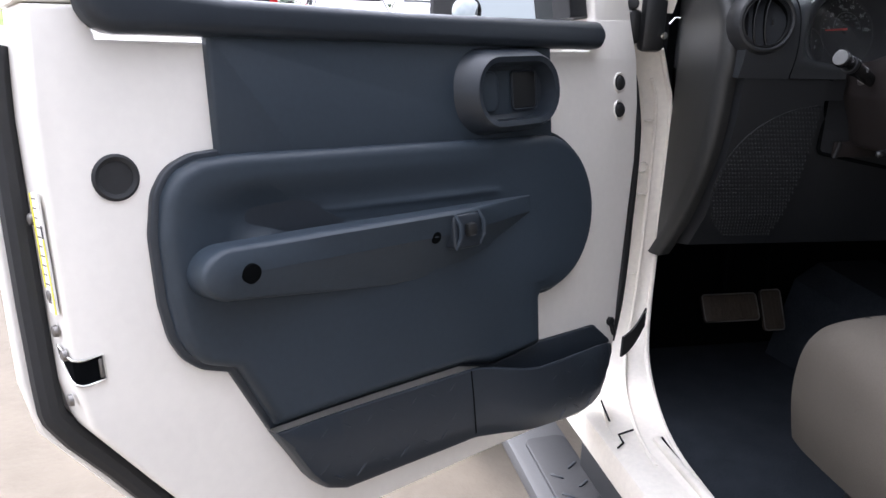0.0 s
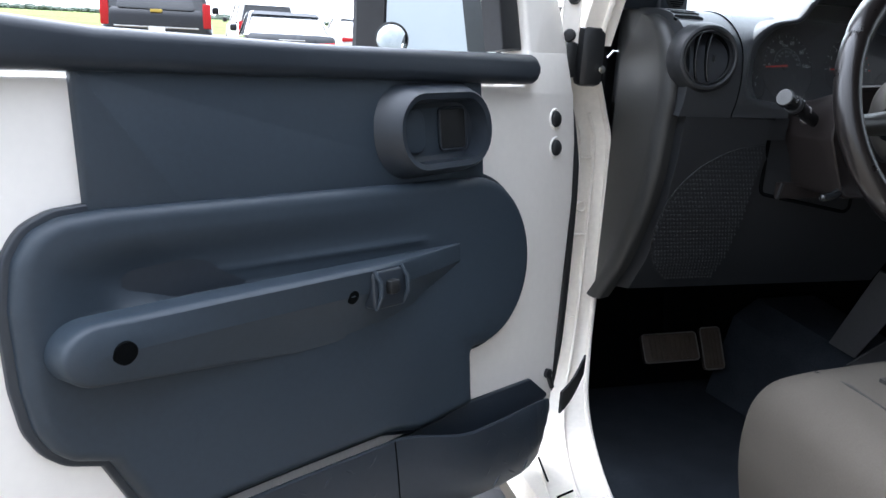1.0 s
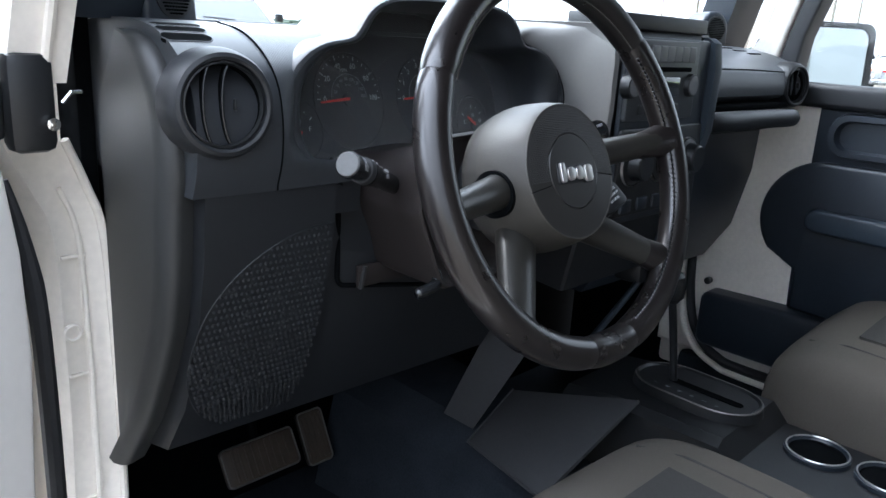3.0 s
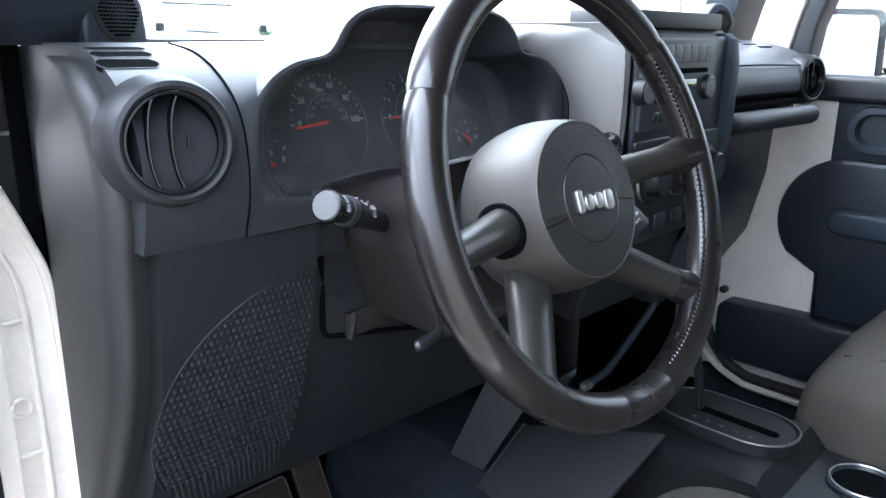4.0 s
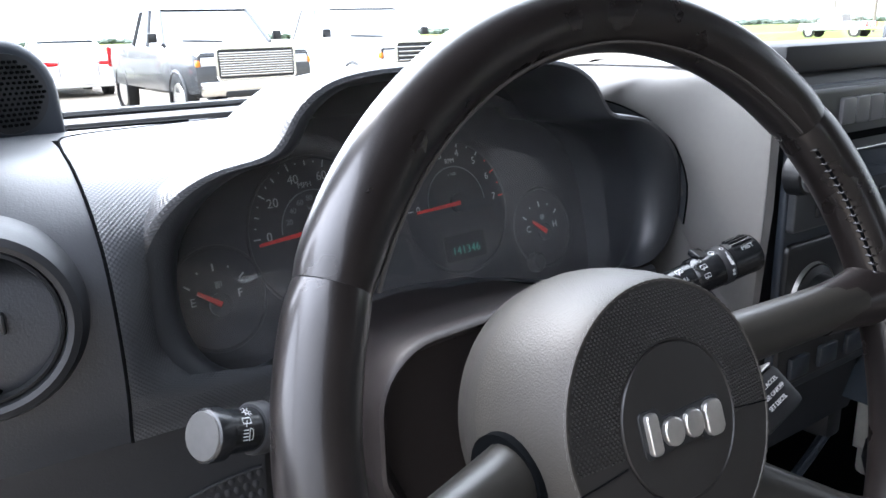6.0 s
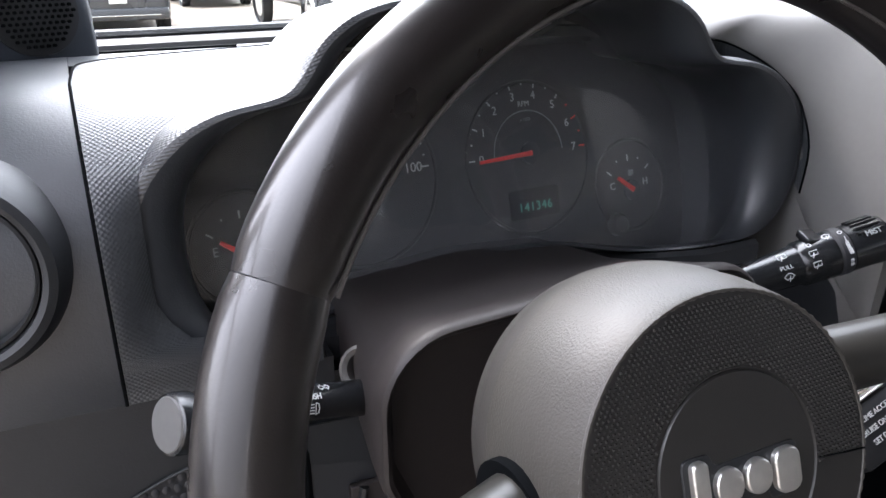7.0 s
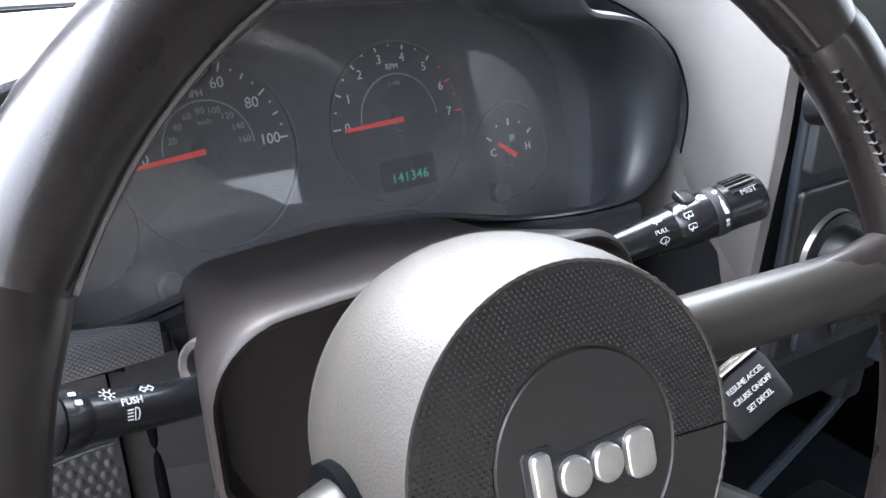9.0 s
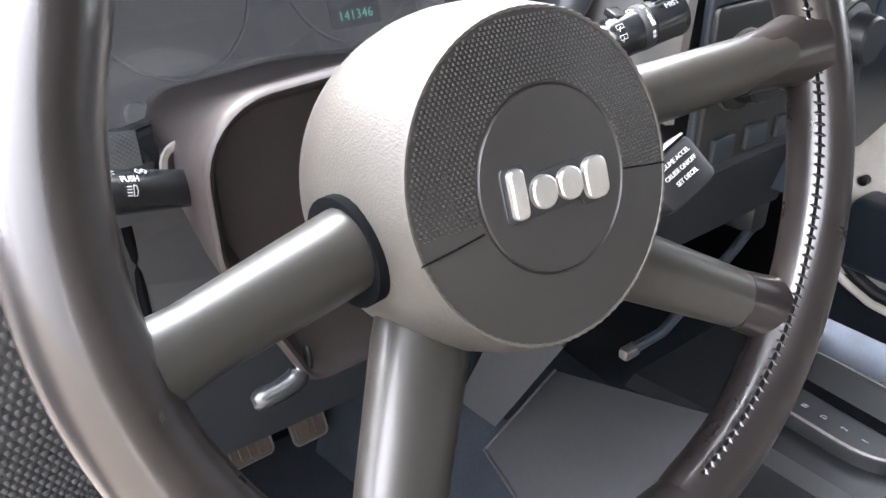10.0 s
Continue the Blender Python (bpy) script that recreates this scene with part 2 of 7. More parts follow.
def part(name, bm, mat, parent=None, label="", smooth=32.0):
    """Links a bmesh, given in world places, as one mesh object under a thing or a part."""
    me = bpy.data.meshes.new(name)
    bmesh.ops.recalc_face_normals(bm, faces=bm.faces[:])
    lim = radians(smooth)
    for f in bm.faces:
        f.smooth = smooth > 0
    if smooth > 0:
        for e in bm.edges:
            e.smooth = len(e.link_faces) == 2 and e.calc_face_angle(0.0) < lim
    bm.to_mesh(me)
    bm.free()
    me.materials.append(mat)
    ob = new(name, me)
    if parent is not None:
        ob.parent = parent
        ob.matrix_parent_inverse = parent.matrix_basis.inverted()
    if label:
        tagged(ob, label)
    return ob


def solid(name, bm, mat, label, category, group="", kind="", smooth=32.0):
    """A thing of one mesh."""
    return tagged(part(name, bm, mat, None, "", smooth), label, category, group, kind)


def loft(rings, cap_a=True, cap_b=True, closed=True, bm=None, m=None):
    """Skin through rings of equally many 3D points."""
    bm = bm or bmesh.new()
    rows = [[bm.verts.new(m @ Vector(p) if m is not None else Vector(p)) for p in r] for r in rings]
    k = len(rows[0])
    for a, b in zip(rows, rows[1:]):
        for i in range(k if closed else k - 1):
            j = (i + 1) % k
            try:
                bm.faces.new((a[i], a[j], b[j], b[i]))
            except ValueError:
                pass
    if cap_a:
        bm.faces.new(rows[0][::-1])
    if cap_b:
        bm.faces.new(rows[-1])
    return bm


def skin(rings):
    """An open sheet through rings, with a UV map in metres along and across them."""
    bm = loft(rings, False, False, False)
    uv = bm.loops.layers.uv.new("metres")
    k, us, vs = len(rings[0]), [], [0.0]
    for r in rings:
        us.append(0.0)
        for a, b in zip(r, r[1:]):
            us.append(us[-1] + (Vector(b) - Vector(a)).length)
    for a, b in zip(rings, rings[1:]):
        vs.append(vs[-1] + (Vector(b[k // 2]) - Vector(a[k // 2])).length)
    bm.verts.index_update()
    for f in bm.faces:
        for lp in f.loops:
            lp[uv].uv = (us[lp.vert.index], vs[lp.vert.index // k])
    return bm


def rounded(pts, r, n=5):
    """A polygon with its corners rounded; r: one radius, or one for each corner."""
    out, k = [], len(pts)
    rs = r if isinstance(r, (list, tuple)) else [r] * k
    for i in range(k):
        p, a, b = Vector(pts[i]), Vector(pts[i - 1]), Vector(pts[(i + 1) % k])
        u, v = (a - p), (b - p)
        lu, lv = u.length, v.length
        u, v = u / lu, v / lv
        ang = math.acos(max(-1, min(1, u.dot(v))))
        if rs[i] <= 0 or ang > 3.05:
            out.append((p.x, p.y))
            continue
        d = min(rs[i] / math.tan(ang / 2), 0.48 * lu, 0.48 * lv)
        rad = d * math.tan(ang / 2)
        s, e = p + u * d, p + v * d
        c = p + (u + v).normalized() * (rad / math.sin(ang / 2))
        a0, a1 = math.atan2(s.y - c.y, s.x - c.x), math.atan2(e.y - c.y, e.x - c.x)
        da = (a1 - a0 + math.pi) % (2 * math.pi) - math.pi
        for t in range(n + 1):
            w = a0 + da * t / n
            out.append((c.x + rad * math.cos(w), c.y + rad * math.sin(w)))
    return out


def inset(pts, d):
    """A closed polygon moved inwards by d."""
    k = len(pts)
    area = sum(pts[i][0] * pts[(i + 1) % k][1] - pts[(i + 1) % k][0] * pts[i][1] for i in range(k))
    s = 1 if area > 0 else -1
    out = []
    for i in range(k):
        p, a, b = Vector(pts[i]), Vector(pts[i - 1]), Vector(pts[(i + 1) % k])
        t1, t2 = (p - a), (b - p)
        t1 = t1.normalized() if t1.length > 1e-9 else t2.normalized()
        t2 = t2.normalized() if t2.length > 1e-9 else t1
        n1, n2 = Vector((-t1.y, t1.x)) * s, Vector((-t2.y, t2.x)) * s
        nn = (n1 + n2)
        nn = nn.normalized() if nn.length > 1e-6 else n1
        q = p + nn * (d / max(0.5, nn.dot(n1)))
        out.append((q.x, q.y))
    return out


def prism(pts, z0, z1, bevel=0.0, m=None, bm=None, steps=3):
    """A plate of that outline from z0 to z1, its z1 edge rounded."""
    rings = [[(x, y, z0) for x, y in pts]]
    s = 1 if z1 > z0 else -1
    if bevel > 0:
        for i in range(steps + 1):
            w = math.pi / 2 * i / steps
            q = inset(pts, bevel * (1 - math.cos(w)))
            rings.append([(x, y, z1 - s * bevel * (1 - math.sin(w))) for x, y in q])
    else:
        rings.append([(x, y, z1) for x, y in pts])
    return loft(rings, bm=bm, m=m)


def tube(path, radius, n=12, m=None, bm=None, closed=False, flat=1.0):
    """A round bar along a 3D path; radius: one, or one for each point."""
    bm = bm or bmesh.new()
    P = [Vector(p) for p in path]
    k = len(P)
    R = radius if isinstance(radius, (list, tuple)) else [radius] * k
    up, rings = None, []
    for i in range(k):
        if closed:
            t = (P[(i + 1) % k] - P[i - 1]).normalized()
        else:
            t = (P[min(i + 1, k - 1)] - P[max(i - 1, 0)]).normalized()
        if up is None:
            up = Vector((0, 0, 1)) if abs(t.z) < 0.9 else Vector((0, 1, 0))
        up = (up - t * up.dot(t)).normalized()
        side = t.cross(up)
        rings.append([P[i] + side * (R[i] * math.cos(a)) + up * (R[i] * flat * math.sin(a))
                      for a in (2 * math.pi * j / n for j in range(n))])
    if closed:
        rings.append(rings[0])
        loft(rings, False, False, bm=bm, m=m)
        bmesh.ops.remove_doubles(bm, verts=bm.verts[:], dist=1e-6)
        return bm
    return loft(rings, bm=bm, m=m)


def lathe(profile, n=32, m=None, bm=None, cap_a=True, cap_b=True):
    """A turned body: profile of (radius, z) round the z axis of m."""
    rings = [[(r * math.cos(a), r * math.sin(a), z) for a in (2 * math.pi * i / n for i in range(n))] for r, z in profile]
    return loft(rings, cap_a, cap_b, bm=bm, m=m)


def box(c, s, bevel=0.0, m=None, bm=None, segs=2):
    """A block with centre c and sizes s, its edges rounded."""
    own = bmesh.new()
    bmesh.ops.create_cube(own, size=1.0, matrix=Matrix.Translation(c) @ Matrix.Diagonal((*s, 1)))
    if bevel > 0:
        bmesh.ops.bevel(own, geom=own.edges[:] + own.verts[:], offset=bevel, segments=segs, profile=0.5, affect="EDGES", clamp_overlap=True)
    if m is not None:
        own.transform(m)
    if bm is None:
        return own
    me = bpy.data.meshes.new("tmp")
    own.to_mesh(me)
    own.free()
    bm.from_mesh(me)
    bpy.data.meshes.remove(me)
    return bm


def arc(cx, cy, r, a0, a1, n, ry=None):
    return [(cx + r * math.cos(radians(a0 + (a1 - a0) * i / n)), cy + (ry or r) * math.sin(radians(a0 + (a1 - a0) * i / n))) for i in range(n + 1)]


def smooth_path(pts, n=6):
    """A smooth curve through 3D points."""
    P = [Vector(p) for p in pts]
    out = []
    for i in range(len(P) - 1):
        a, b, c, d = P[max(i - 1, 0)], P[i], P[i + 1], P[min(i + 2, len(P) - 1)]
        for j in range(n):
            t = j / n
            out.append(0.5 * ((2 * b) + (c - a) * t + (2 * a - 5 * b + 4 * c - d) * t * t + (3 * b - a - 3 * c + d) * t ** 3))
    out.append(P[-1])
    return out


def letters(name, text, size, m, mat, parent, depth=0.0002, spread=1.0, bold=0.0):
    """Writing in the built-in font, centred on m, made into a mesh."""
    cu = bpy.data.curves.new(name, "FONT")
    cu.body, cu.size, cu.extrude, cu.offset = text, size, depth, bold
    cu.align_x, cu.align_y, cu.space_character = "CENTER", "CENTER", spread
    cu.resolution_u = 3
    tmp = bpy.data.objects.new(name, cu)
    scene.collection.objects.link(tmp)
    me = bpy.data.meshes.new_from_object(tmp.evaluated_get(bpy.context.evaluated_depsgraph_get()))
    bpy.data.objects.remove(tmp)
    bpy.data.curves.remove(cu)
    bm = bmesh.new()
    bm.from_mesh(me)
    bpy.data.meshes.remove(me)
    bm.transform(m)
    return part(name, bm, mat, parent, smooth=0)


def wall_frame(o):
    """Frame of an upright face that looks back (-y): x right, y up, z towards the driver."""
    return axes(o, (1, 0, 0), (0, 0, 1), (0, -1, 0))


def label_frame(c, toward, along):
    """A frame for print at c, facing the driver, reading along a direction."""
    z = Vector(toward).normalized()
    x = Vector(along)
    x = (x - z * x.dot(z)).normalized()
    return axes(c, x, z.cross(x), z)


# ---------------------------------------------------------------- the setting: lot, field and horizon
def flat_sheet(x0, x1, y0, y1, z, nx, ny, rough=0.0):
    bm = bmesh.new()
    g = [[bm.verts.new((x0 + (x1 - x0) * i / nx, y0 + (y1 - y0) * j / ny, z + rough * noise.noise((i * 0.7, j * 0.7, 3.1)))) for j in range(ny + 1)] for i in range(nx + 1)]
    for i in range(nx):
        for j in range(ny):
            bm.faces.new((g[i][j], g[i + 1][j], g[i + 1][j + 1], g[i][j + 1]))
    return bm


solid("ground", flat_sheet(-2500, 2500, -2500, 2500, -0.03, 20, 20), GRASS, "wide mown green field reaching the horizon", "field", kind="structure")
solid("parking_lot", flat_sheet(-70, 60, -60, 34, 0.0, 60, 40, 0.012), ASPHALT, "pale sun-bleached gravel and asphalt sales lot", "pavement", kind="structure")
solid("service_road", flat_sheet(-300, 300, 58, 64, -0.01, 20, 2), ASPHALT, "pale straight service road across the field", "road", kind="structure")


def far_trees():
    """A far low treeline of many small uneven clumps that run into one another."""
    seed = bmesh.new()
    bmesh.ops.create_icosphere(seed, subdivisions=1, radius=1.0)
    vs = [v.co.copy() for v in seed.verts]
    fs = [[v.index for v in f.verts] for f in seed.faces]
    seed.free()
    bm = bmesh.new()
    rng = random.Random(4)
    for k in range(3200):
        a = radians(rng.uniform(-75, 110))
        d = rng.uniform(420, 520)
        tall = 1.0 + 0.7 * noise.noise(Vector((a * 9, 0, 3)))
        r = rng.uniform(0.7, 2.0) * tall
        c = Vector((d * math.sin(a), d * math.cos(a), r * rng.uniform(0.2, 0.9)))
        own = [bm.verts.new(c + Vector((p.x * r * 1.7, p.y * r * 1.5, p.z * r * rng.uniform(0.6, 1.0)))) for p in vs]
        for f in fs:
            bm.faces.new([own[i] for i in f])
    return bm


solid("treeline", far_trees(), LEAF, "low dark green trees along the far horizon", "trees", kind="stuff", smooth=0)


# ---------------------------------------------------------------- the vehicle's shell
shell = thing("vehicle_body", (0, 0, 0.62), "dusty white painted body shell of an off-road vehicle", "car body", kind="structure")




# hinge pillar with its flange, turning into the sill
inner_edge = smooth_path([(-0.700, 0.385, 1.216), (-0.678, 0.395, 1.165), (-0.664, 0.396, 1.115), (-0.660, 0.395, 1.0), (-0.660, 0.393, 0.85),
                          (-0.666, 0.380, 0.74), (-0.686, 0.330, 0.665), (-0.726, 0.208, 0.634), (-0.756, 0.080, 0.623), (-0.766, -0.05, 0.62)])
outer_edge = smooth_path([(-0.764, 0.390, 1.240), (-0.728, 0.400, 1.165), (-0.710, 0.403, 1.115), (-0.706, 0.403, 1.0), (-0.708, 0.401, 0.85),
                          (-0.720, 0.391, 0.74), (-0.753, 0.360, 0.665), (-0.803, 0.263, 0.632), (-0.837, 0.120, 0.618), (-0.846, -0.05, 0.614)])
mid_edge = [a.lerp(b, 0.55) + Vector((0, 0.006, -0.003)) for a, b in zip(inner_edge, outer_edge)]
behind = Vector((0.002, 0.014, -0.010))
part("hinge_pillar", loft([[a, a.lerp(c, 0.45) + Vector((0, -0.001, 0.001)), c, b, b + behind, a + behind] for a, b, c in zip(inner_edge, outer_edge, mid_edge)]), CREAM, shell, "dusty cream-white folded steel pillar flange")
part("pillar_return", loft([[b, b + Vector((-0.055, 0.075, 0)), b + Vector((-0.050, 0.085, 0)), b + Vector((0.005, 0.012, 0))] for b in outer_edge[:-18]]), CREAM, shell)
ridge = [a.lerp(b, 0.50) + Vector((0, -0.001, 0.0)) for a, b in zip(inner_edge, outer_edge)]
part("pillar_bead", tube(ridge[6:-4], 0.0030, 8), CREAM, shell)
part("pillar_lip", tube([Vector(p) + Vector((0.002, -0.002, 0)) for p in inner_edge], 0.0045, 8), CREAM, shell)
part("pillar_bolt", lathe([(0.0105, 0), (0.0105, 0.003), (0.009, 0.0045), (0.0075, 0.0045), (0.0068, 0.0015)], 20, axes((-0.698, 0.402, 1.005), (1, 0, 0), (0, 0, 1), (0, -1, 0))), CREAM, shell)
for zz in (1.09, 0.955, 0.80):
    part("pillar_pressing", box((-0.692, 0.4005, zz), (0.026, 0.006, 0.004), 0.0015, pose(0, 0, 0)), CREAM, shell)
gap_seal = smooth_path([(-0.768, 0.339, 1.19), (-0.757, 0.338, 1.13), (-0.750, 0.337, 1.05), (-0.749, 0.336, 0.90), (-0.752, 0.334, 0.78), (-0.765, 0.325, 0.70)], 5)
part("gap_seal", tube(gap_seal, [0.003 + 0.0065 * min(1.0, i / 8) for i in range(len(gap_seal))], 10, flat=1.0), RUBBER, shell, "black rubber door gap seal")
part("outer_cowl", box((-0.79, 0.62, 0.93), (0.06, 0.46, 0.62), 0.02), WHITE, shell)
# Black block stands in for the shaded gap under the sill.
part("rocker", box((-0.782, -0.33, 0.490), (0.046, 1.30, 0.145), 0.010), BLACK, shell)
for line in ([(-0.843, 0.095, 0.6225), (-0.830, 0.103, 0.6250), (-0.829, 0.124, 0.6275), (-0.800, 0.133, 0.6285)], [(-0.820, 0.219, 0.6365), (-0.829, 0.161, 0.6310)], [(-0.762, 0.107, 0.6265), (-0.772, -0.047, 0.6235), (-0.776, -0.15, 0.6205)]):
    part("sill_seam", tube(line, 0.0018, 6), DEEP, shell)
part("sill", box((-0.808, -0.33, 0.588), (0.092, 1.30, 0.060), 0.016), CREAM, shell, "dusty cream-white door sill")
part("sill_step_edge", box((-0.772, -0.42, 0.624), (0.012, 1.06, 0.012), 0.004), CREAM, shell)
part("rear_pillar", box((-0.79, -1.02, 1.02), (0.10, 0.12, 0.95), 0.02), WHITE, shell)
part("rear_side_panel", box((-0.79, -1.55, 0.85), (0.08, 1.0, 0.62), 0.03), WHITE, shell)
part("rear_side_panel", box((0.79, -1.25, 0.85), (0.08, 1.6, 0.62), 0.03), WHITE, shell)
part("tailgate", box((0, -2.05, 0.85), (1.55, 0.06, 0.62), 0.02), WHITE, shell)
part("bonnet", box((0, 1.25, 1.06), (1.25, 1.35, 0.22), 0.06), WHITE, shell)
# Firewall and kick panels in cavity black: footwell shade put into their colour.
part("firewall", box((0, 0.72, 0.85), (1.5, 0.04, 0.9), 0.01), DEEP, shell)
part("cowl_top", box((0, 0.60, 1.24), (1.45, 0.28, 0.14), 0.02), WHITE, shell)
part("floor_pan", box((0, -0.60, 0.475), (1.56, 2.7, 0.03), 0.005), CARPET, shell, "dark carpeted floor")
part("toe_board", box((0, 0.655, 0.60), (1.46, 0.03, 0.42), 0.005, Matrix.Translation((0, 0, 0)) @ pose(0, 0.1, -0.0, 0, 0, 0)), CARPET, shell)
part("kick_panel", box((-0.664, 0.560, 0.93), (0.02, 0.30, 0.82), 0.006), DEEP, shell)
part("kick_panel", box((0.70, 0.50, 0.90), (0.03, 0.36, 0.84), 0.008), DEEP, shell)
part("roof_panel", box((0, -0.95, 1.865), (1.36, 2.2, 0.03), 0.01), HEADLINER, shell, "dark roof lining")
# Unseen top sides, posts and rear, added to cut light from behind.
for s in (-1, 1):
    part("hard_top_side", box((s * 0.73, -1.42, 1.24), (0.05, 1.26, 0.18), 0.02), BLACK, shell)
    part("hard_top_side", box((s * 0.70, -1.42, 1.76), (0.05, 1.26, 0.18), 0.02), BLACK, shell)
    part("hard_top_post", box((s * 0.715, -0.86, 1.50), (0.05, 0.16, 0.56), 0.02), BLACK, shell)
    part("hard_top_post", box((s * 0.715, -1.98, 1.50), (0.05, 0.16, 0.56), 0.02), BLACK, shell)
    rw = part("rear_quarter_window", box((s * 0.716, -1.42, 1.50), (0.006, 1.0, 0.36)), SMOKED, shell)
    rw.visible_shadow = False
part("hard_top_rear", box((0, -2.05, 1.22), (1.46, 0.05, 0.14), 0.02), BLACK, shell)
part("hard_top_rear", box((0, -2.03, 1.74), (1.40, 0.05, 0.22), 0.02), BLACK, shell)
for sx in (-1, 1):
    part("hard_top_rear", box((sx * 0.555, -2.035, 1.46), (0.30, 0.05, 0.40), 0.02), BLACK, shell)
rw = part("rear_window", box((0, -2.04, 1.46), (0.86, 0.006, 0.40)), GLASS, shell)
rw.visible_shadow = False
# Unseen header and post, added to keep sky out of the lens reflection.
part("roof_side_header", box((0.705, -0.38, 1.795), (0.05, 0.98, 0.10), 0.015), BLACK, shell)
part("door_post", box((0.708, -0.735, 1.50), (0.05, 0.13, 0.56), 0.015), BLACK, shell)
part("roof_side_rail", box((-0.66, -0.95, 1.82), (0.07, 2.2, 0.07), 0.02), BLACK, shell)
part("roof_side_rail", box((0.66, -0.95, 1.82), (0.07, 2.2, 0.07), 0.02), BLACK, shell)
board = part("running_board", box((-0.852, -0.10, 0.425), (0.130, 1.22, 0.035), 0.012), TUNNEL, shell, "grey side step with a dark tread pad")
part("step_pad", prism(rounded([(-0.890, -0.60), (-0.796, -0.60), (-0.796, 0.425), (-0.884, 0.415)], 0.02), 0.4427, 0.449, 0.003), RUBBER, board)
for k in range(12):
    for s in (-1, 1):
        a = radians(38 * s)
        part("step_rib", box((0, 0, 0), (0.026, 0.005, 0.004), 0.0015, Matrix.Translation((-0.842 + 0.020 * s, 0.28 - 0.06 * k + 0.03 * (s > 0), 0.4495)) @ Matrix.Rotation(a, 4, "Z")), SLATE_DARK, board)

# road wheels and front wings that carry the shell
for s in (-1, 1):
    for wy in (1.42, -1.48):
        am = axes((s * 0.76, wy, 0.39), (0, 1, 0), (0, 0, 1), (s, 0, 0))
        wh = part("wheel", lathe([(0.25, -0.11), (0.37, -0.10), (0.39, -0.06), (0.39, 0.06), (0.37, 0.10), (0.25, 0.11)], 32, am), TYRE, shell, "black road tyre")
        part("rim", lathe([(0.25, 0.108), (0.24, 0.118), (0.12, 0.100), (0.04, 0.112)], 28, am), SATIN, wh)
    part("front_wing", loft([[(s * 0.64, y, z0), (s * 0.86, y, z0), (s * 0.88, y, z0 + 0.04), (s * 0.86, y, z0 + 0.09), (s * 0.64, y, z0 + 0.11)] for y, z0 in ((0.93, 0.62), (1.02, 0.78), (1.18, 0.86), (1.66, 0.86), (1.84, 0.80), (1.90, 0.74))]), BLACK, shell, "black wheel flare")

# windscreen frame: two leaning pillars and a header, the glass between
part("windscreen_pillar", loft([[(-0.760 + k * 0.07, 0.340 + k * -0.21, z), (-0.709 + k * 0.07, 0.336 + k * -0.21, z), (-0.700 + k * 0.07, 0.46 + k * -0.21, z), (-0.755 + k * 0.07, 0.455 + k * -0.21, z)]
                                for k, z in ((0, 1.275), (0.3, 1.50), (1, 1.86))]), CREAM, shell, "dusty cream-white windscreen pillar")
part("pillar_channel", tube([(-0.727, 0.336, 1.285), (-0.721, 0.285, 1.42), (-0.655, 0.126, 1.84)], 0.005, 8), CREAM, shell)
part("windscreen_pillar", loft([[(0.765 - k * 0.07, 0.37 + k * -0.21, z), (0.690 - k * 0.07, 0.36 + k * -0.21, z), (0.690 - k * 0.07, 0.44 + k * -0.21, z), (0.765 - k * 0.07, 0.43 + k * -0.21, z)]
                                for k, z in ((0, 1.20), (0.3, 1.50), (1, 1.86))]), CREAM, shell, "cream-white windscreen pillar")
part("pillar_trim", loft([[(-0.705 + k * 0.07, 0.338 + k * -0.21, z), (-0.608 + k * 0.07, 0.375 + k * -0.21, z), (-0.612 + k * 0.07, 0.43 + k * -0.21, z), (-0.70 + k * 0.07, 0.43 + k * -0.21, z)]
                          for k, z in ((0, 1.334), (0.3, 1.50), (1, 1.86))]), SLATE_DARK, shell, "dark padded pillar trim")
part("pillar_trim", loft([[(0.690 - k * 0.07, 0.33 + k * -0.21, z), (0.60 - k * 0.07, 0.345 + k * -0.21, z), (0.60 - k * 0.07, 0.41 + k * -0.21, z), (0.69 - k * 0.07, 0.41 + k * -0.21, z)]
                          for k, z in ((0, 1.30), (0.3, 1.50), (1, 1.86))]), SLATE_DARK, shell, "dark padded pillar trim")
part("windscreen_header", box((0, 0.17, 1.845), (1.30, 0.09, 0.06), 0.015), SLATE_DARK, shell)
part("windscreen_base", box((-0.02, 0.497, 1.316), (1.28, 0.034, 0.032), 0.010), CAP_GREY, shell, "grey windscreen sill")
screen = part("windscreen", loft([[(-0.64, 0.499, 1.335), (0.64, 0.499, 1.335), (0.64, 0.503, 1.335), (-0.64, 0.503, 1.335)],
                                  [(-0.60, 0.195, 1.84), (0.60, 0.195, 1.84), (0.60, 0.199, 1.84), (-0.60, 0.199, 1.84)]]), GLASS, shell, "clear windscreen glass")
screen.visible_shadow = False

# outer strap of the folding screen with two rubber-headed bolts
strap = thing("screen_strap", (-0.766, 0.36, 1.30), "white painted screen hinge strap with two black bolts", "hinge")
part("plate", prism(rounded([(-0.012, 1.235), (0.012, 1.235), (0.014, 1.40), (-0.006, 1.46), (-0.020, 1.40)], 0.008), 0.0, 0.008, 0.003, axes((-0.770, 0.352, 0), (0.8, -0.6, 0), (0, 0, 1), (-0.6, -0.8, 0))), WHITE, strap)
for px, py, pz in ((-0.772, 0.346, 1.343), (-0.774, 0.348, 1.288)):
    part("bolt", lathe([(0.0095, 0), (0.0100, 0.006), (0.0080, 0.011), (0.003, 0.0125)], 20, axes((px, py, pz), (0.8, -0.6, 0), (0, 0, 1), (-0.6, -0.8, 0))), RUBBER, strap, "black rubber-headed bolt")

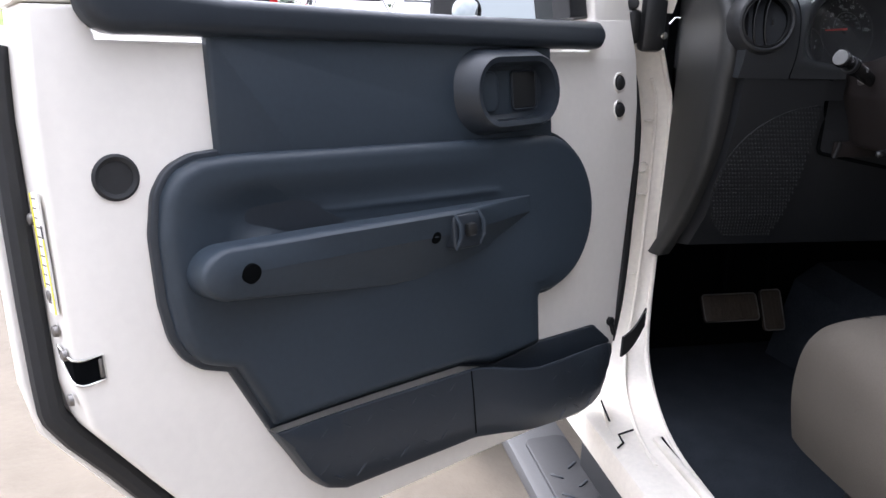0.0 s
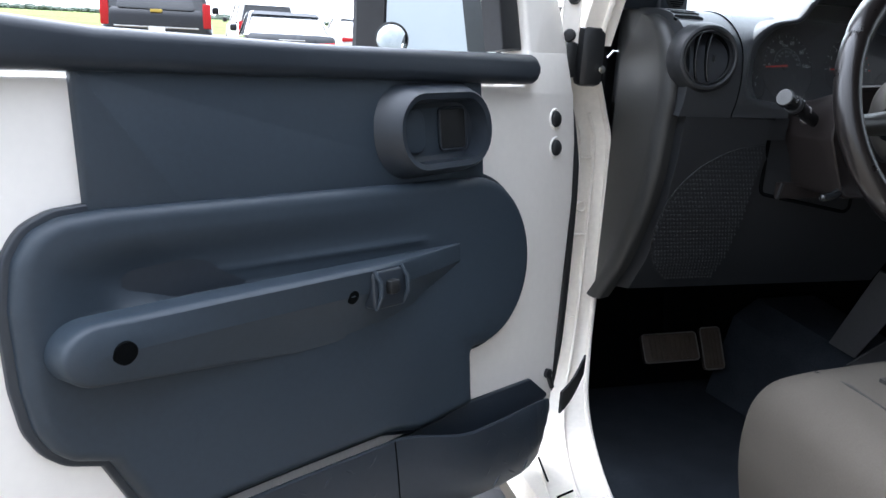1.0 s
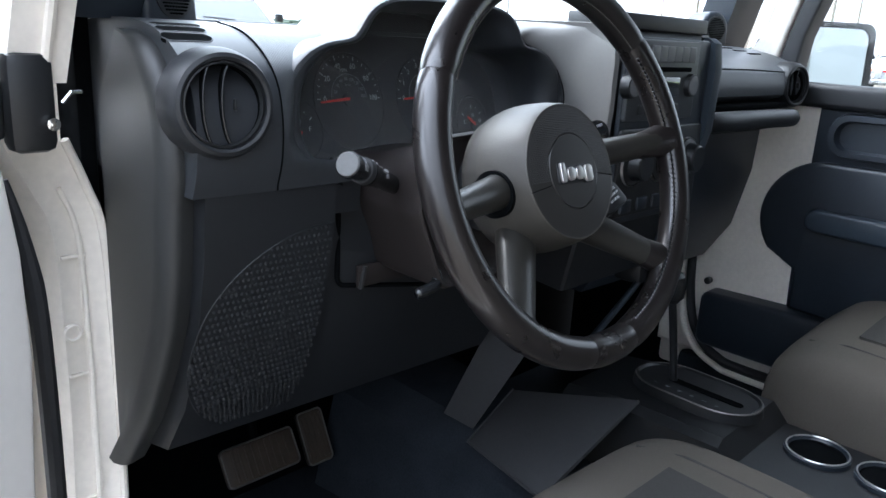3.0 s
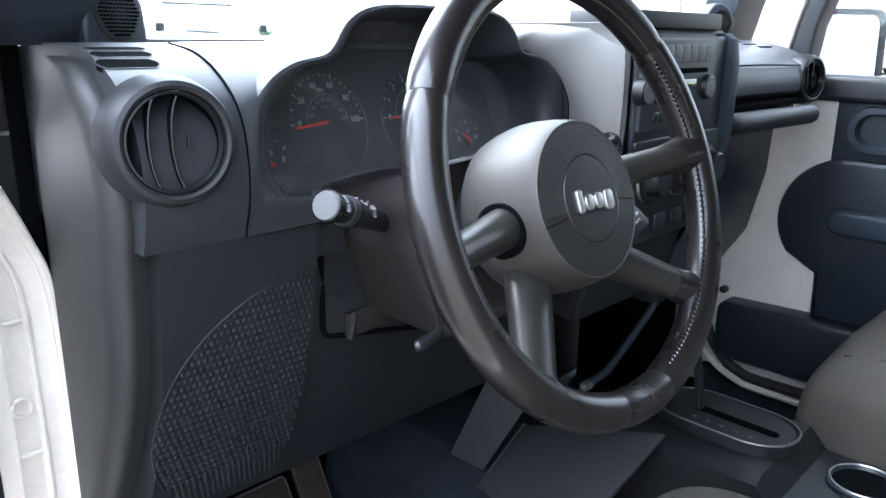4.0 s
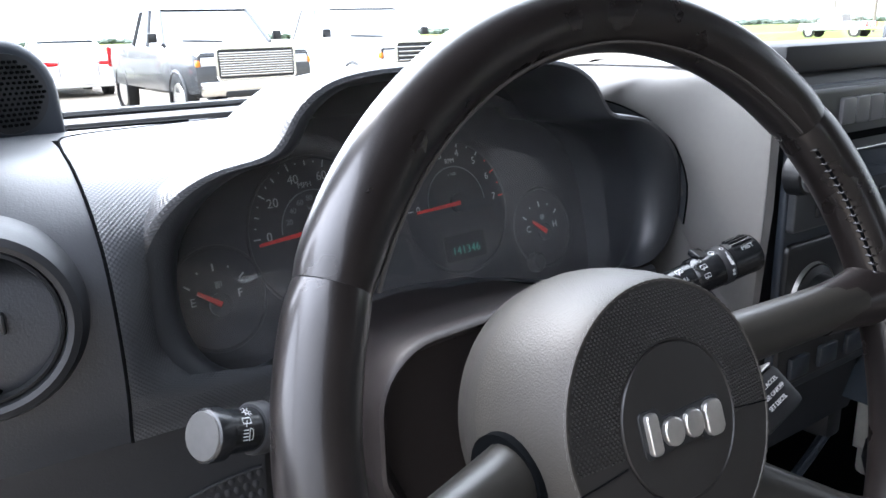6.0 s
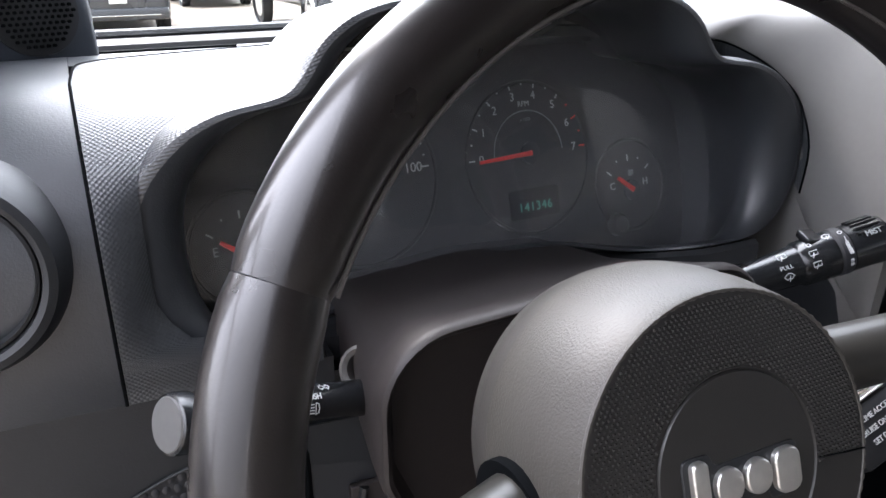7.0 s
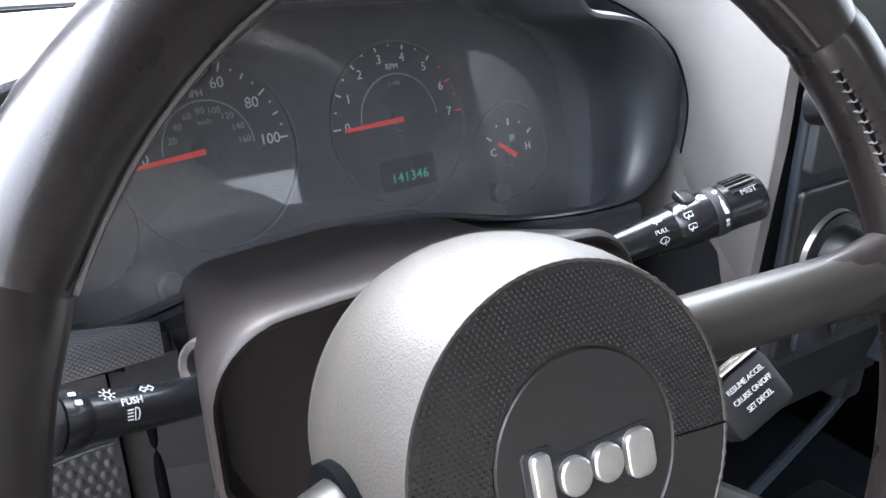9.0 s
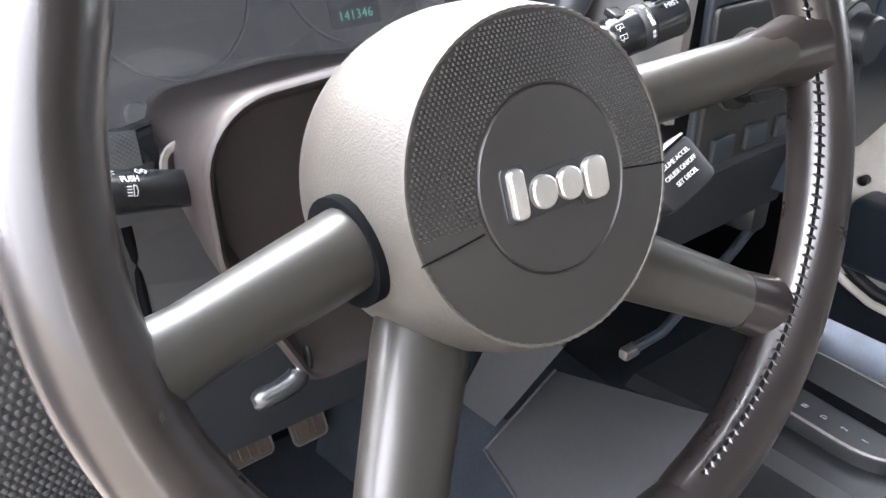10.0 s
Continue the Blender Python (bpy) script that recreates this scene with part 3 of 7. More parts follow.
# hinge bracket of the folding screen, on the pillar
hinge = thing("hinge_cover", (-0.74, 0.37, 1.25), "black plastic hinge cover at the windscreen pillar foot", "hinge")
part("cover", box((-0.742, 0.340, 1.258), (0.042, 0.03, 0.090), 0.010), BLACK, hinge)
part("cover_side", box((-0.772, 0.352, 1.252), (0.020, 0.03, 0.055), 0.006), BLACK, hinge)
part("bolt", lathe([(0.006, 0), (0.006, 0.004), (0.002, 0.005)], 10, axes((-0.728, 0.324, 1.240), (1, 0, 0), (0, 0, 1), (0, -1, 0))), CHROME, hinge)
part("latch_loop", tube([(-0.716, 0.330, 1.258), (-0.708, 0.328, 1.268), (-0.699, 0.328, 1.268)], 0.002, 6), CHROME, hinge)

# ---------------------------------------------------------------- the open driver's door
DU, DV, DW = Vector((0.84998, 0.52682, 0)), Vector((-0.07635, 0.12318, 0.98945)), Vector((0.52126, -0.84101, 0.14492))
DO = Vector((-0.80232, 0.26815, 1.05264))
DM = axes(DO, DU, DV, DW)
door = thing("driver_door", DO, "open white steel door with dark slate inner trim", "car door")
skin_line = [(0.030, 0.215), (0.046, 0.150), (0.046, 0.080), (0.034, -0.010), (0.006, -0.117), (-0.022, -0.226), (-0.040, -0.310), (-0.075, -0.375), (-0.135, -0.402),
             (-0.245, -0.386), (-0.370, -0.378), (-0.530, -0.370), (-0.690, -0.366), (-0.735, -0.345), (-0.820, -0.225), (-0.862, -0.165), (-0.870, -0.120), (-0.868, 0.120), (-0.862, 0.215), (-0.812, 0.215), (-0.806, 0.187), (-0.46, 0.176), (-0.082, 0.166), (-0.068, 0.215)]
part("inner_shell", prism(rounded(skin_line, [0.0] * 6 + [0.05, 0.06, 0.04, 0, 0, 0, 0.05, 0.04, 0.04, 0.05, 0, 0, 0, 0, 0, 0, 0, 0], 5), -0.055, 0.0, 0.006, DM), WHITE, door, "white painted steel inner shell")
part("rear_post", prism([(-0.868, 0.216), (-0.850, 0.60), (-0.80, 0.60), (-0.812, 0.216)], -0.050, -0.002, 0.006, DM), WHITE, door)
part("front_post", prism([(0.032, 0.2155), (0.018, 0.27), (0.0, 0.33), (-0.10, 0.60), (-0.16, 0.60), (-0.078, 0.33), (-0.066, 0.200), (-0.066, 0.175), (0.036, 0.175)][::-1], -0.050, -0.0006, 0.006, DM), WHITE, door)
part("top_rail", prism([(-0.85, 0.585), (-0.10, 0.585), (-0.12, 0.63), (-0.84, 0.63)], -0.050, -0.002, 0.006, DM), WHITE, door)
part("window_channel", prism([(-0.068, 0.2155), (-0.079, 0.33), (-0.162, 0.585), (-0.20, 0.585), (-0.118, 0.33), (-0.112, 0.2155)], -0.045, -0.012, 0.004, DM), RUBBER, door, "black rubber window channel")
skin_low = skin_line[:18] + [(-0.862, 0.175), (0.040, 0.165)]
outer = inset(skin_low, -0.028)
part("outer_skin", prism(outer, -0.082, -0.068, 0.004, DM), WHITE, door, "white outer skin edge")
seal_line = [(x, y, -0.060) for x, y in inset(skin_low, -0.010)][:-1]
part("weather_seal", tube(smooth_path(seal_line[1:], 3), 0.0125, 10, DM), RUBBER, door, "black rubber weather seal")
part("front_seal", tube(smooth_path([(0.048, 0.02, -0.045), (0.058, 0.09, -0.045), (0.056, 0.16, -0.045), (0.044, 0.215, -0.045), (0.012, 0.33, -0.045), (-0.088, 0.60, -0.045)], 4), 0.0125, 10, DM), RUBBER, door)
part("upper_trim", prism(rounded([(-0.189, 0.19), (-0.708, 0.19), (-0.7105, 0.07), (-0.60, 0.03), (-0.30, 0.03), (-0.1945, 0.04)], [0, 0.004, 0, 0, 0, 0]), 0.0, 0.011, 0.004, DM), SLATE, door, "slate-blue grained plastic panel")
part("belt_rail", prism(rounded([(-0.080, 0.167), (-0.064, 0.187), (-0.080, 0.207), (-0.46, 0.213), (-0.69, 0.222), (-0.785, 0.232), (-0.797, 0.31), (-0.826, 0.31), (-0.823, 0.190), (-0.71, 0.1865), (-0.46, 0.1785), (-0.19, 0.170)][::-1],
                                [0, 0, 0, 0.03, 0, 0, 0.02, 0, 0, 0.018, 0.018, 0.018], 5), 0.0, 0.024, 0.012, DM, steps=5), SLATE_DARK, door, "dark padded window sill rail")
lower = ([(-0.345, 0.064), (-0.700, 0.081), (-0.738, 0.079), (-0.764, 0.069), (-0.780, 0.046), (-0.788, 0.006), (-0.788, -0.059), (-0.783, -0.096), (-0.772, -0.119), (-0.756, -0.134), (-0.726, -0.1455), (-0.690, -0.2215),
          (-0.615, -0.2245), (-0.533, -0.2285), (-0.405, -0.2365), (-0.36, -0.250), (-0.246, -0.250), (-0.243, -0.176)]
         + arc(-0.226, -0.059, 0.118, -88, 90, 22))
lower = rounded(lower, [0.02, 0.04, 0.04, 0.04, 0.04, 0.06, 0.06, 0.05, 0.04, 0.04, 0.0, 0.0, 0, 0, 0, 0, 0, 0.003] + [0] * 23, 5)
part("trim_flange", prism(lower, 0.0, 0.009, 0.003, DM), SLATE_DARK, door)
def ease(t):
    t = max(0.0, min(1.0, t))
    return t * t * (3 - 2 * t)


def panel_rise(u, v):
    """Height of the moulded panel: a hollow for the hand above the arm pull, a soft swell below it."""
    ledge = -0.011 - 0.034 * (u + 0.733)
    hollow = ease((u + 0.775) / 0.10) * ease((-0.40 - u) / 0.16) * ease((v - ledge + 0.010) / 0.012) * ease((0.052 + 0.02 * (u + 0.7) - v) / 0.040)
    swell = math.exp(-((u + 0.36) / 0.13) ** 2 - ((v + 0.125) / 0.060) ** 2)
    fold = math.exp(-((v - 0.004 + 0.085 * (u + 0.52)) / 0.0035) ** 2) * ease((u + 0.56) / 0.05) * ease((-0.31 - u) / 0.05)
    return 0.024 - 0.016 * hollow + 0.006 * swell + 0.0045 * fold


def moulded_panel(line):
    """The panel's rolled edge and its face, in rings that close on the middle."""
    inner = inset(line, 0.012)
    rings = [[(x, y, 0.006) for x, y in line]]
    for i in range(7):
        w = math.pi / 2 * i / 6
        rings.append([(x, y, 0.012 + 0.012 * math.sin(w)) for x, y in inset(line, 0.012 * (1 - math.cos(w)))])
    cx, cy = -0.480, -0.075
    for k in [1 - i / 46 for i in range(1, 46)]:
        ring = [(cx + (x - cx) * k, cy + (y - cy) * k) for x, y in inner]
        rings.append([(x, y, panel_rise(x, y) + (0.024 - panel_rise(x, y)) * ease((k - 0.90) / 0.1)) for x, y in ring])
    return loft(rings, m=DM)


part("lower_trim", moulded_panel(inset(lower, 0.0065)), SLATE, door, "slate-blue moulded plastic panel", 50)


def armrest():
    """The arm pull: a crisp round-ended ledge along its top, its face falling back into the panel below."""
    top = [(-0.733, -0.0085), (-0.62, -0.0115), (-0.524, -0.0150), (-0.44, -0.0180), (-0.36, -0.0210), (-0.264, -0.0250)]
    low = [(-0.733, -0.0620), (-0.62, -0.082), (-0.524, -0.096), (-0.44, -0.100), (-0.36, -0.082), (-0.264, -0.036)]
    end = [(-0.733 + 0.0325 * math.cos(radians(a)), -0.0353 + 0.0268 * math.sin(radians(a))) for a in range(102, 259, 12)]
    line = low[::-1] + end[::-1] + top
    rise = lambda u, v: max(0.0, 1 - max(0.0, (u + 0.44) / 0.176) ** 1.5 * 0.97) * (0.035 if u < -0.73 else max(0.001, 0.035 * (1 - max(0, (-0.030 - v) / 0.074) ** 1.3)))
    rings = []
    for d, k in ((0.0, 0.0), (0.0006, 0.75), (0.0022, 0.93), (0.0055, 1.0)):
        rings.append([(x, y, 0.0235 + k * rise(*p)) for (x, y), p in zip(inset(line, d), line)])
    spine = [(max(-0.742, x), -0.036 - 0.012 * max(0.0, min(1.0, (x + 0.73) / 0.3))) for x, y in line]
    rings.append([(x, y, 0.0235 + rise(x, y)) for x, y in spine])
    return loft(rings, True, False, m=DM)


arm = part("armrest", armrest(), SLATE, door, "slate-blue moulded arm pull", 40)
# Raised near-black discs: the holes are only shade put into the colour.
cav = lathe([(0.0105, -0.006), (0.0105, 0.0010), (0.0092, 0.0014), (0.002, 0.0010)], 24, None)
cav.transform(DM @ Matrix.Translation((-0.716, -0.038, 0.0570)) @ Matrix.Rotation(radians(15), 4, "X"))
part("screw_recess", cav, DEEP, arm)
cav = lathe([(0.0075, -0.006), (0.0075, 0.0010), (0.0062, 0.0014), (0.002, 0.0010)], 20, None)
cav.transform(DM @ Matrix.Translation((-0.470, -0.047, 0.0522)) @ Matrix.Rotation(radians(15), 4, "X"))
part("screw_recess", cav, DEEP, arm)
lockb = part("lock_bezel", prism(rounded([(-0.448, -0.024), (-0.448, -0.066), (-0.400, -0.068), (-0.400, -0.026)], 0.006), 0.045, 0.0605, 0.003, DM), SLATE_DARK, door)
for u in (-0.444, -0.404):
    part("rib", tube([(u, -0.024, 0.058), (u + 0.004, -0.036, 0.0635), (u + 0.004, -0.052, 0.0635), (u, -0.066, 0.058)], 0.0028, 8, DM), SLATE, lockb)
part("lock_knob", box((-0.422, -0.044, 0.0625), (0.016, 0.016, 0.012), 0.004, DM), BLACK, lockb)


# map pocket: one moulding, a kick plate towards the latch that swells into an open bin towards the hinge
def along(rows, u):
    for a, b in zip(rows, rows[1:]):
        if u <= b[0]:
            k = (u - a[0]) / (b[0] - a[0])
            return [p + (q - p) * k for p, q in zip(a, b)]
    return rows[-1]


POCKET_TOP = [(-0.690, -0.2215, 0.0255), (-0.615, -0.2240, 0.0265), (-0.534, -0.2285, 0.0272), (-0.406, -0.2365, 0.029), (-0.392, -0.2370, 0.031), (-0.366, -0.2425, 0.037), (-0.335, -0.252, 0.0445), (-0.310, -0.2595, 0.0475), (-0.285, -0.264, 0.050),
              (-0.237, -0.266, 0.052), (-0.190, -0.2685, 0.051), (-0.148, -0.272, 0.048), (-0.115, -0.279, 0.041), (-0.095, -0.286, 0.033), (-0.078, -0.296, 0.018)]
POCKET_LOW = [(-0.690, -0.2225), (-0.672, -0.254), (-0.653, -0.289), (-0.642, -0.303), (-0.631, -0.312), (-0.609, -0.321), (-0.58, -0.3235), (-0.543, -0.326), (-0.448, -0.333), (-0.399, -0.336), (-0.350, -0.344), (-0.306, -0.353), (-0.234, -0.361), (-0.190, -0.3635),
              (-0.165, -0.362), (-0.146, -0.356), (-0.130, -0.342), (-0.117, -0.327), (-0.098, -0.311), (-0.078, -0.298)]
us = sorted(set([p[0] for p in POCKET_TOP] + [p[0] for p in POCKET_LOW]))
rings = []
for u in us:
    vt, wf = along(POCKET_TOP, u)[1:]
    vb = along(POCKET_LOW, u)[1]
    h = vt - vb
    t = min(1.0, h / 0.03)
    rings.append([(u, vt - 0.0018 * t, wf - 0.0045), (u, vt, wf - 0.0035), (u, vt, wf - 0.0015), (u, vt - 0.0022 * t, wf), (u, vt - 0.35 * h, wf + 0.0012 * t), (u, vt - 0.7 * h, wf + 0.0005 * t), (u, vb + 0.007 * t, wf - 0.001),
                  (u, vb + 0.0022 * t, wf - 0.004), (u, vb, wf - 0.010), (u, vb, 0.0006), (u, vb + 0.003 * t, 0.0006), (u, vb + 0.004 * t, wf - 0.012), (u, vt - 0.5 * h, wf - 0.0045)])
pocket = part("map_pocket", loft(rings, m=DM), SLATE_DARK, door, "dark tread-plate patterned map pocket")
part("bin_back", prism(rounded([(-0.242, -0.2480), (-0.101, -0.2590), (-0.058, -0.296), (-0.085, -0.308), (-0.125, -0.345), (-0.40, -0.325), (-0.40, -0.2515), (-0.30, -0.2515)], [0.002, 0.006, 0.004, 0, 0, 0, 0, 0]), 0.0006, 0.007, 0.003, DM), SLATE_DARK, pocket)
part("seam", tube([(-0.404, -0.238, 0.0296), (-0.4035, -0.28, 0.0306), (-0.402, -0.326, 0.0295)], 0.0009, 6, DM), DEEP, pocket)


def tread():
    """Low tread-plate lozenges in staggered rows, turned one way and the other."""
    bm = bmesh.new()
    for i in range(18):
        for j in range(5):
            u, v = -0.668 + 0.0325 * i + 0.016 * (j % 2), -0.240 - 0.0195 * j - 0.0014 * i
            if i > 8:
                v -= 0.010
            vt, wf = along(POCKET_TOP, u)[1:]
            vb = along(POCKET_LOW, u)[1]
            if u > -0.100 or -0.425 < u < -0.262 or v > vt - 0.009 or v < along(POCKET_LOW, u - 0.008)[1] + 0.012 or v < vb + 0.012:
                continue
            lx, ly = 0.0088, 0.0072 if (i + j) % 2 else -0.0062
            dw = lambda du: along(POCKET_TOP, u + du)[2] - 0.0010
            tube([(u + k * lx, v + k * ly, dw(k * lx)) for k in (-1, -0.5, 0, 0.5, 1)], [0.0008, 0.0019, 0.0023, 0.0019, 0.0008], 8, bm=bm)
    bm.transform(DM)
    return bm


part("tread_relief", tread(), SLATE_DARK, pocket)

# inside release: flared cup, rim and paddle
def racetrack(cx, cy, hx, hy, r, n=7):
    return rounded([(cx - hx, cy - hy), (cx + hx, cy - hy), (cx + hx, cy + hy), (cx - hx, cy + hy)], r, n)


rel = part("release_bezel", loft([[(x, y, w) for x, y in racetrack(cx, cy, hx, hy, r)] for cx, cy, hx, hy, r, w in
                                  ((-0.290, 0.117, 0.098, 0.056, 0.050, 0.008), (-0.289, 0.116, 0.090, 0.051, 0.048, 0.022), (-0.288, 0.115, 0.084, 0.047, 0.046, 0.034), (-0.288, 0.115, 0.080, 0.044, 0.043, 0.038),
                                   (-0.288, 0.115, 0.073, 0.037, 0.036, 0.036), (-0.288, 0.114, 0.069, 0.034, 0.033, 0.014), (-0.290, 0.114, 0.060, 0.026, 0.026, 0.010))], False, True, m=DM), SLATE_DARK, door, "dark moulded release cup")
part("paddle", prism(racetrack(-0.254, 0.116, 0.023, 0.024, 0.005), 0.0105, 0.0135, 0.0012, DM), BLACK, rel, "black release paddle")
part("paddle_frame", tube([(x, y, 0.0125) for x, y in racetrack(-0.254, 0.116, 0.0245, 0.0255, 0.006)], 0.0018, 8, DM, closed=True), SLATE_DARK, rel)
part("finger_plate", prism(racetrack(-0.326, 0.116, 0.018, 0.027, 0.016), 0.0105, 0.018, 0.004, DM), SLATE, rel)

# hinge-side bolts in pressed dimples, a rubber plug, the strap screw
for u, v in ((-0.008, 0.116), (-0.010, 0.074)):
    d = lathe([(0.0165, 0.0002), (0.0150, 0.0022), (0.0125, 0.0010)], 24, None, cap_b=False)
    d.transform(DM @ Matrix.Translation((u, v, 0)))
    dim = part("bolt_dimple", d, WHITE, door)
    b = lathe([(0.0118, 0.0004), (0.0115, 0.003), (0.009, 0.0055), (0.004, 0.007)], 20, None)
    b.transform(DM @ Matrix.Translation((u, v, 0)))
    part("bolt_cap", b, BLACK, dim, "black domed bolt cap")
g = lathe([(0.0215, 0.0003), (0.0215, 0.0015), (0.019, 0.003), (0.0155, 0.0015), (0.0135, -0.004), (0.003, -0.005)], 28, None)
g.transform(DM @ Matrix.Translation((-0.808, 0.064, 0)))
part("rubber_plug", g, RUBBER, door, "black rubber plug")
b = lathe([(0.0075, 0.0), (0.0075, 0.006), (0.003, 0.008)], 12, None)
b.transform(DM @ Matrix.Translation((-0.052, -0.266, 0)))
part("strap_screw", b, BLACK, door)
part("strap_loop", tube([(-0.052, -0.268, 0.004), (-0.048, -0.280, 0.004), (-0.044, -0.290, 0.004)], 0.004, 8, DM), BLACK, door)

# latch, caution label and rivets on the shut face
corner = [(-0.843, 0.0006, -0.0930, -0.1165), (-0.858, 0.0006, -0.0940, -0.1180), (-0.8642, 0.0004, -0.0935, -0.1175), (-0.8690, -0.0016, -0.0920, -0.1150), (-0.8708, -0.0060, -0.0895, -0.1110), (-0.8710, -0.014, -0.0870, -0.1030), (-0.8710, -0.028, -0.0820, -0.0910)]
lat = part("latch", loft([[(u, v0, w), (u - 0.0009, v0, w + 0.0007), (u - 0.0009, v1, w + 0.0007), (u, v1, w)] for u, w, v0, v1 in corner], m=DM), DEEP, door, "dark door latch slot with a steel rim")
part("latch_frame", tube([(u - 0.001, v0, w + 0.001) for u, w, v0, v1 in corner] + [(u - 0.001, v1, w + 0.001) for u, w, v0, v1 in corner[::-1]], 0.0012, 8, DM, closed=True), SATIN, lat)
part("latch_fork", box((-0.847, -0.105, 0.0022), (0.004, 0.018, 0.002), 0.0008, DM), STEEL, lat)
SF = axes(DO + DU * -0.8715, -DV, DW, -DU)  # the shut face: x down, y towards the cabin
part("caution_label", prism([(-0.058, -0.027), (0.050, -0.027), (0.050, -0.0075), (-0.058, -0.0075)], 0.0, 0.0022, 0, SF), PAPER, door, "white and yellow caution label")
lab = door.children[-1]
for x0, x1, y0 in ((-0.058, 0.027, -0.0272), (-0.018, 0.050, -0.0103)):
    part("yellow_border", prism([(x0, y0), (x1, y0), (x1, y0 + 0.0030), (x0, y0 + 0.0030)], 0.0022, 0.0028, 0, SF), YELLOW, lab)
part("dark_block", prism([(-0.030, -0.0103), (-0.0185, -0.0103), (-0.0185, -0.0073), (-0.030, -0.0073)], 0.0022, 0.0028, 0, SF), BLACK, lab)
for k in range(12):
    part("text_bar", prism([(-0.054 + 0.0085 * k, -0.0235), (-0.0528 + 0.0085 * k, -0.0235), (-0.0528 + 0.0085 * k, -0.0115 - 0.002 * (k % 3)), (-0.054 + 0.0085 * k, -0.0115 - 0.002 * (k % 3))], 0.0022, 0.0027, 0, SF), INK, lab)
for x, y in ((0.034, -0.020), (0.068, -0.024), (0.088, -0.010), (0.132, -0.014), (-0.034, -0.038)):
    r = lathe([(0.006, 0), (0.005, 0.0035), (0.002, 0.0045)], 12, None)
    r.transform(SF @ Matrix.Translation((x, y, 0)))
    part("rivet", r, STEEL, door)

# fabric check strap between door and pillar
sw = thing("check_strap", (-0.80, 0.24, 0.78), "black woven check strap between door and pillar", "strap")
P0 = DM @ Vector((-0.085, -0.292, 0.044))
Q = Vector((-0.700, 0.326, 0.742))
rings = []
for i in range(9):
    k = i / 8
    p = P0.lerp(Q, k) + Vector((0, 0, -0.010 * math.sin(math.pi * k)))
    hw = 0.017
    rings.append([p + Vector((0, 0, hw)), p + Vector((0.002, -0.003, hw)), p + Vector((0.002, -0.003, -hw)), p + Vector((0, 0, -hw))])
part("webbing", loft(rings), RUBBER, sw)

# ---------------------------------------------------------------- side mirrors
def side_mirror(c, wx, wz, facing, hand, gx=0.0, ghx=None):
    """A square mirror on an arm; hand: -1 on the driver's side; gx, ghx: middle and half width of the glass."""
    ghx = ghx or wx * 0.86
    mir = thing("side_mirror", c, "black square side mirror with silvered glass", "mirror", "side mirrors")
    z = Vector(facing).normalized()
    x = Vector((0, 0, 1)).cross(z).normalized()
    y = z.cross(x)
    mm = axes(c, x, y, z)
    part("housing", loft([[(px, py, q) for px, py in racetrack(0, 0, wx * k, wz * k, 0.03)] for k, q in ((0.70, -0.075), (0.92, -0.05), (1.0, -0.01), (1.0, 0.006))] + [[(px, py, q) for px, py in racetrack(gx * f, 0, wx + (ghx - wx) * f, wz * (1 - 0.14 * f), 0.026)] for f, q in ((0.10, 0.0105), (0.55, 0.0125), (0.92, 0.0115), (1.0, 0.004))], m=mm), RUBBER, mir)
    gl = part("mirror_glass", prism(racetrack(gx, 0, ghx, wz * 0.86, 0.022), 0.0045, 0.0085, 0.0, mm), MIRROR, mir, "silvered mirror glass")
    part("arm", tube([mm @ Vector((-hand * wx * 0.6, -wz * 0.7, -0.03)), mm @ Vector((-hand * wx * 1.1, -wz * 1.25, -0.03)), mm @ Vector((-hand * (wx + 0.08), -wz * 1.4, -0.02))], 0.018, 10), BLACK, mir)
    return mir, gl, mm


mir, gl, mm = side_mirror((-0.972, 0.405, 1.322), 0.127, 0.116, (-0.22, -1, 0.16), -1, 0.0075, 0.0845)
spot = lathe([(0.026, 0.0080), (0.026, 0.0125), (0.0235, 0.0135)], 28, None, cap_b=False)
spot.transform(mm @ Matrix.Translation((-0.0685, -0.057, 0.0)))
sp = part("spot_mirror", spot, BLACK, mir, "small round blind-spot mirror")
sg = lathe([(0.0235, 0.0118), (0.020, 0.0128), (0.012, 0.0140), (0.003, 0.0145)], 28, None)
sg.transform(mm @ Matrix.Translation((-0.0685, -0.057, 0.0)))
part("convex_glass", sg, MIRROR, sp)
side_mirror((0.978, 0.232, 1.312), 0.100, 0.100, (-0.61, -0.79, 0.055), 1, 0.0, 0.082)

# ---------------------------------------------------------------- dashboard
dash = thing("dashboard", (-0.02, 0.40, 0.90), "dark grained plastic dashboard of an off-road vehicle", "dashboard")


def skew(x):
    """The dash stands a little nearer on the passenger's side."""
    return -0.04 * (x + 0.64) / 1.18


def profile_run(name, prof, xs, mat, label="", ends=True):
    """A profile of (y, z) drawn along x."""
    rings = [[(x, y + skew(x), z) for y, z in prof] for x in xs]
    return part(name, loft(rings, ends, ends), mat, dash, label)


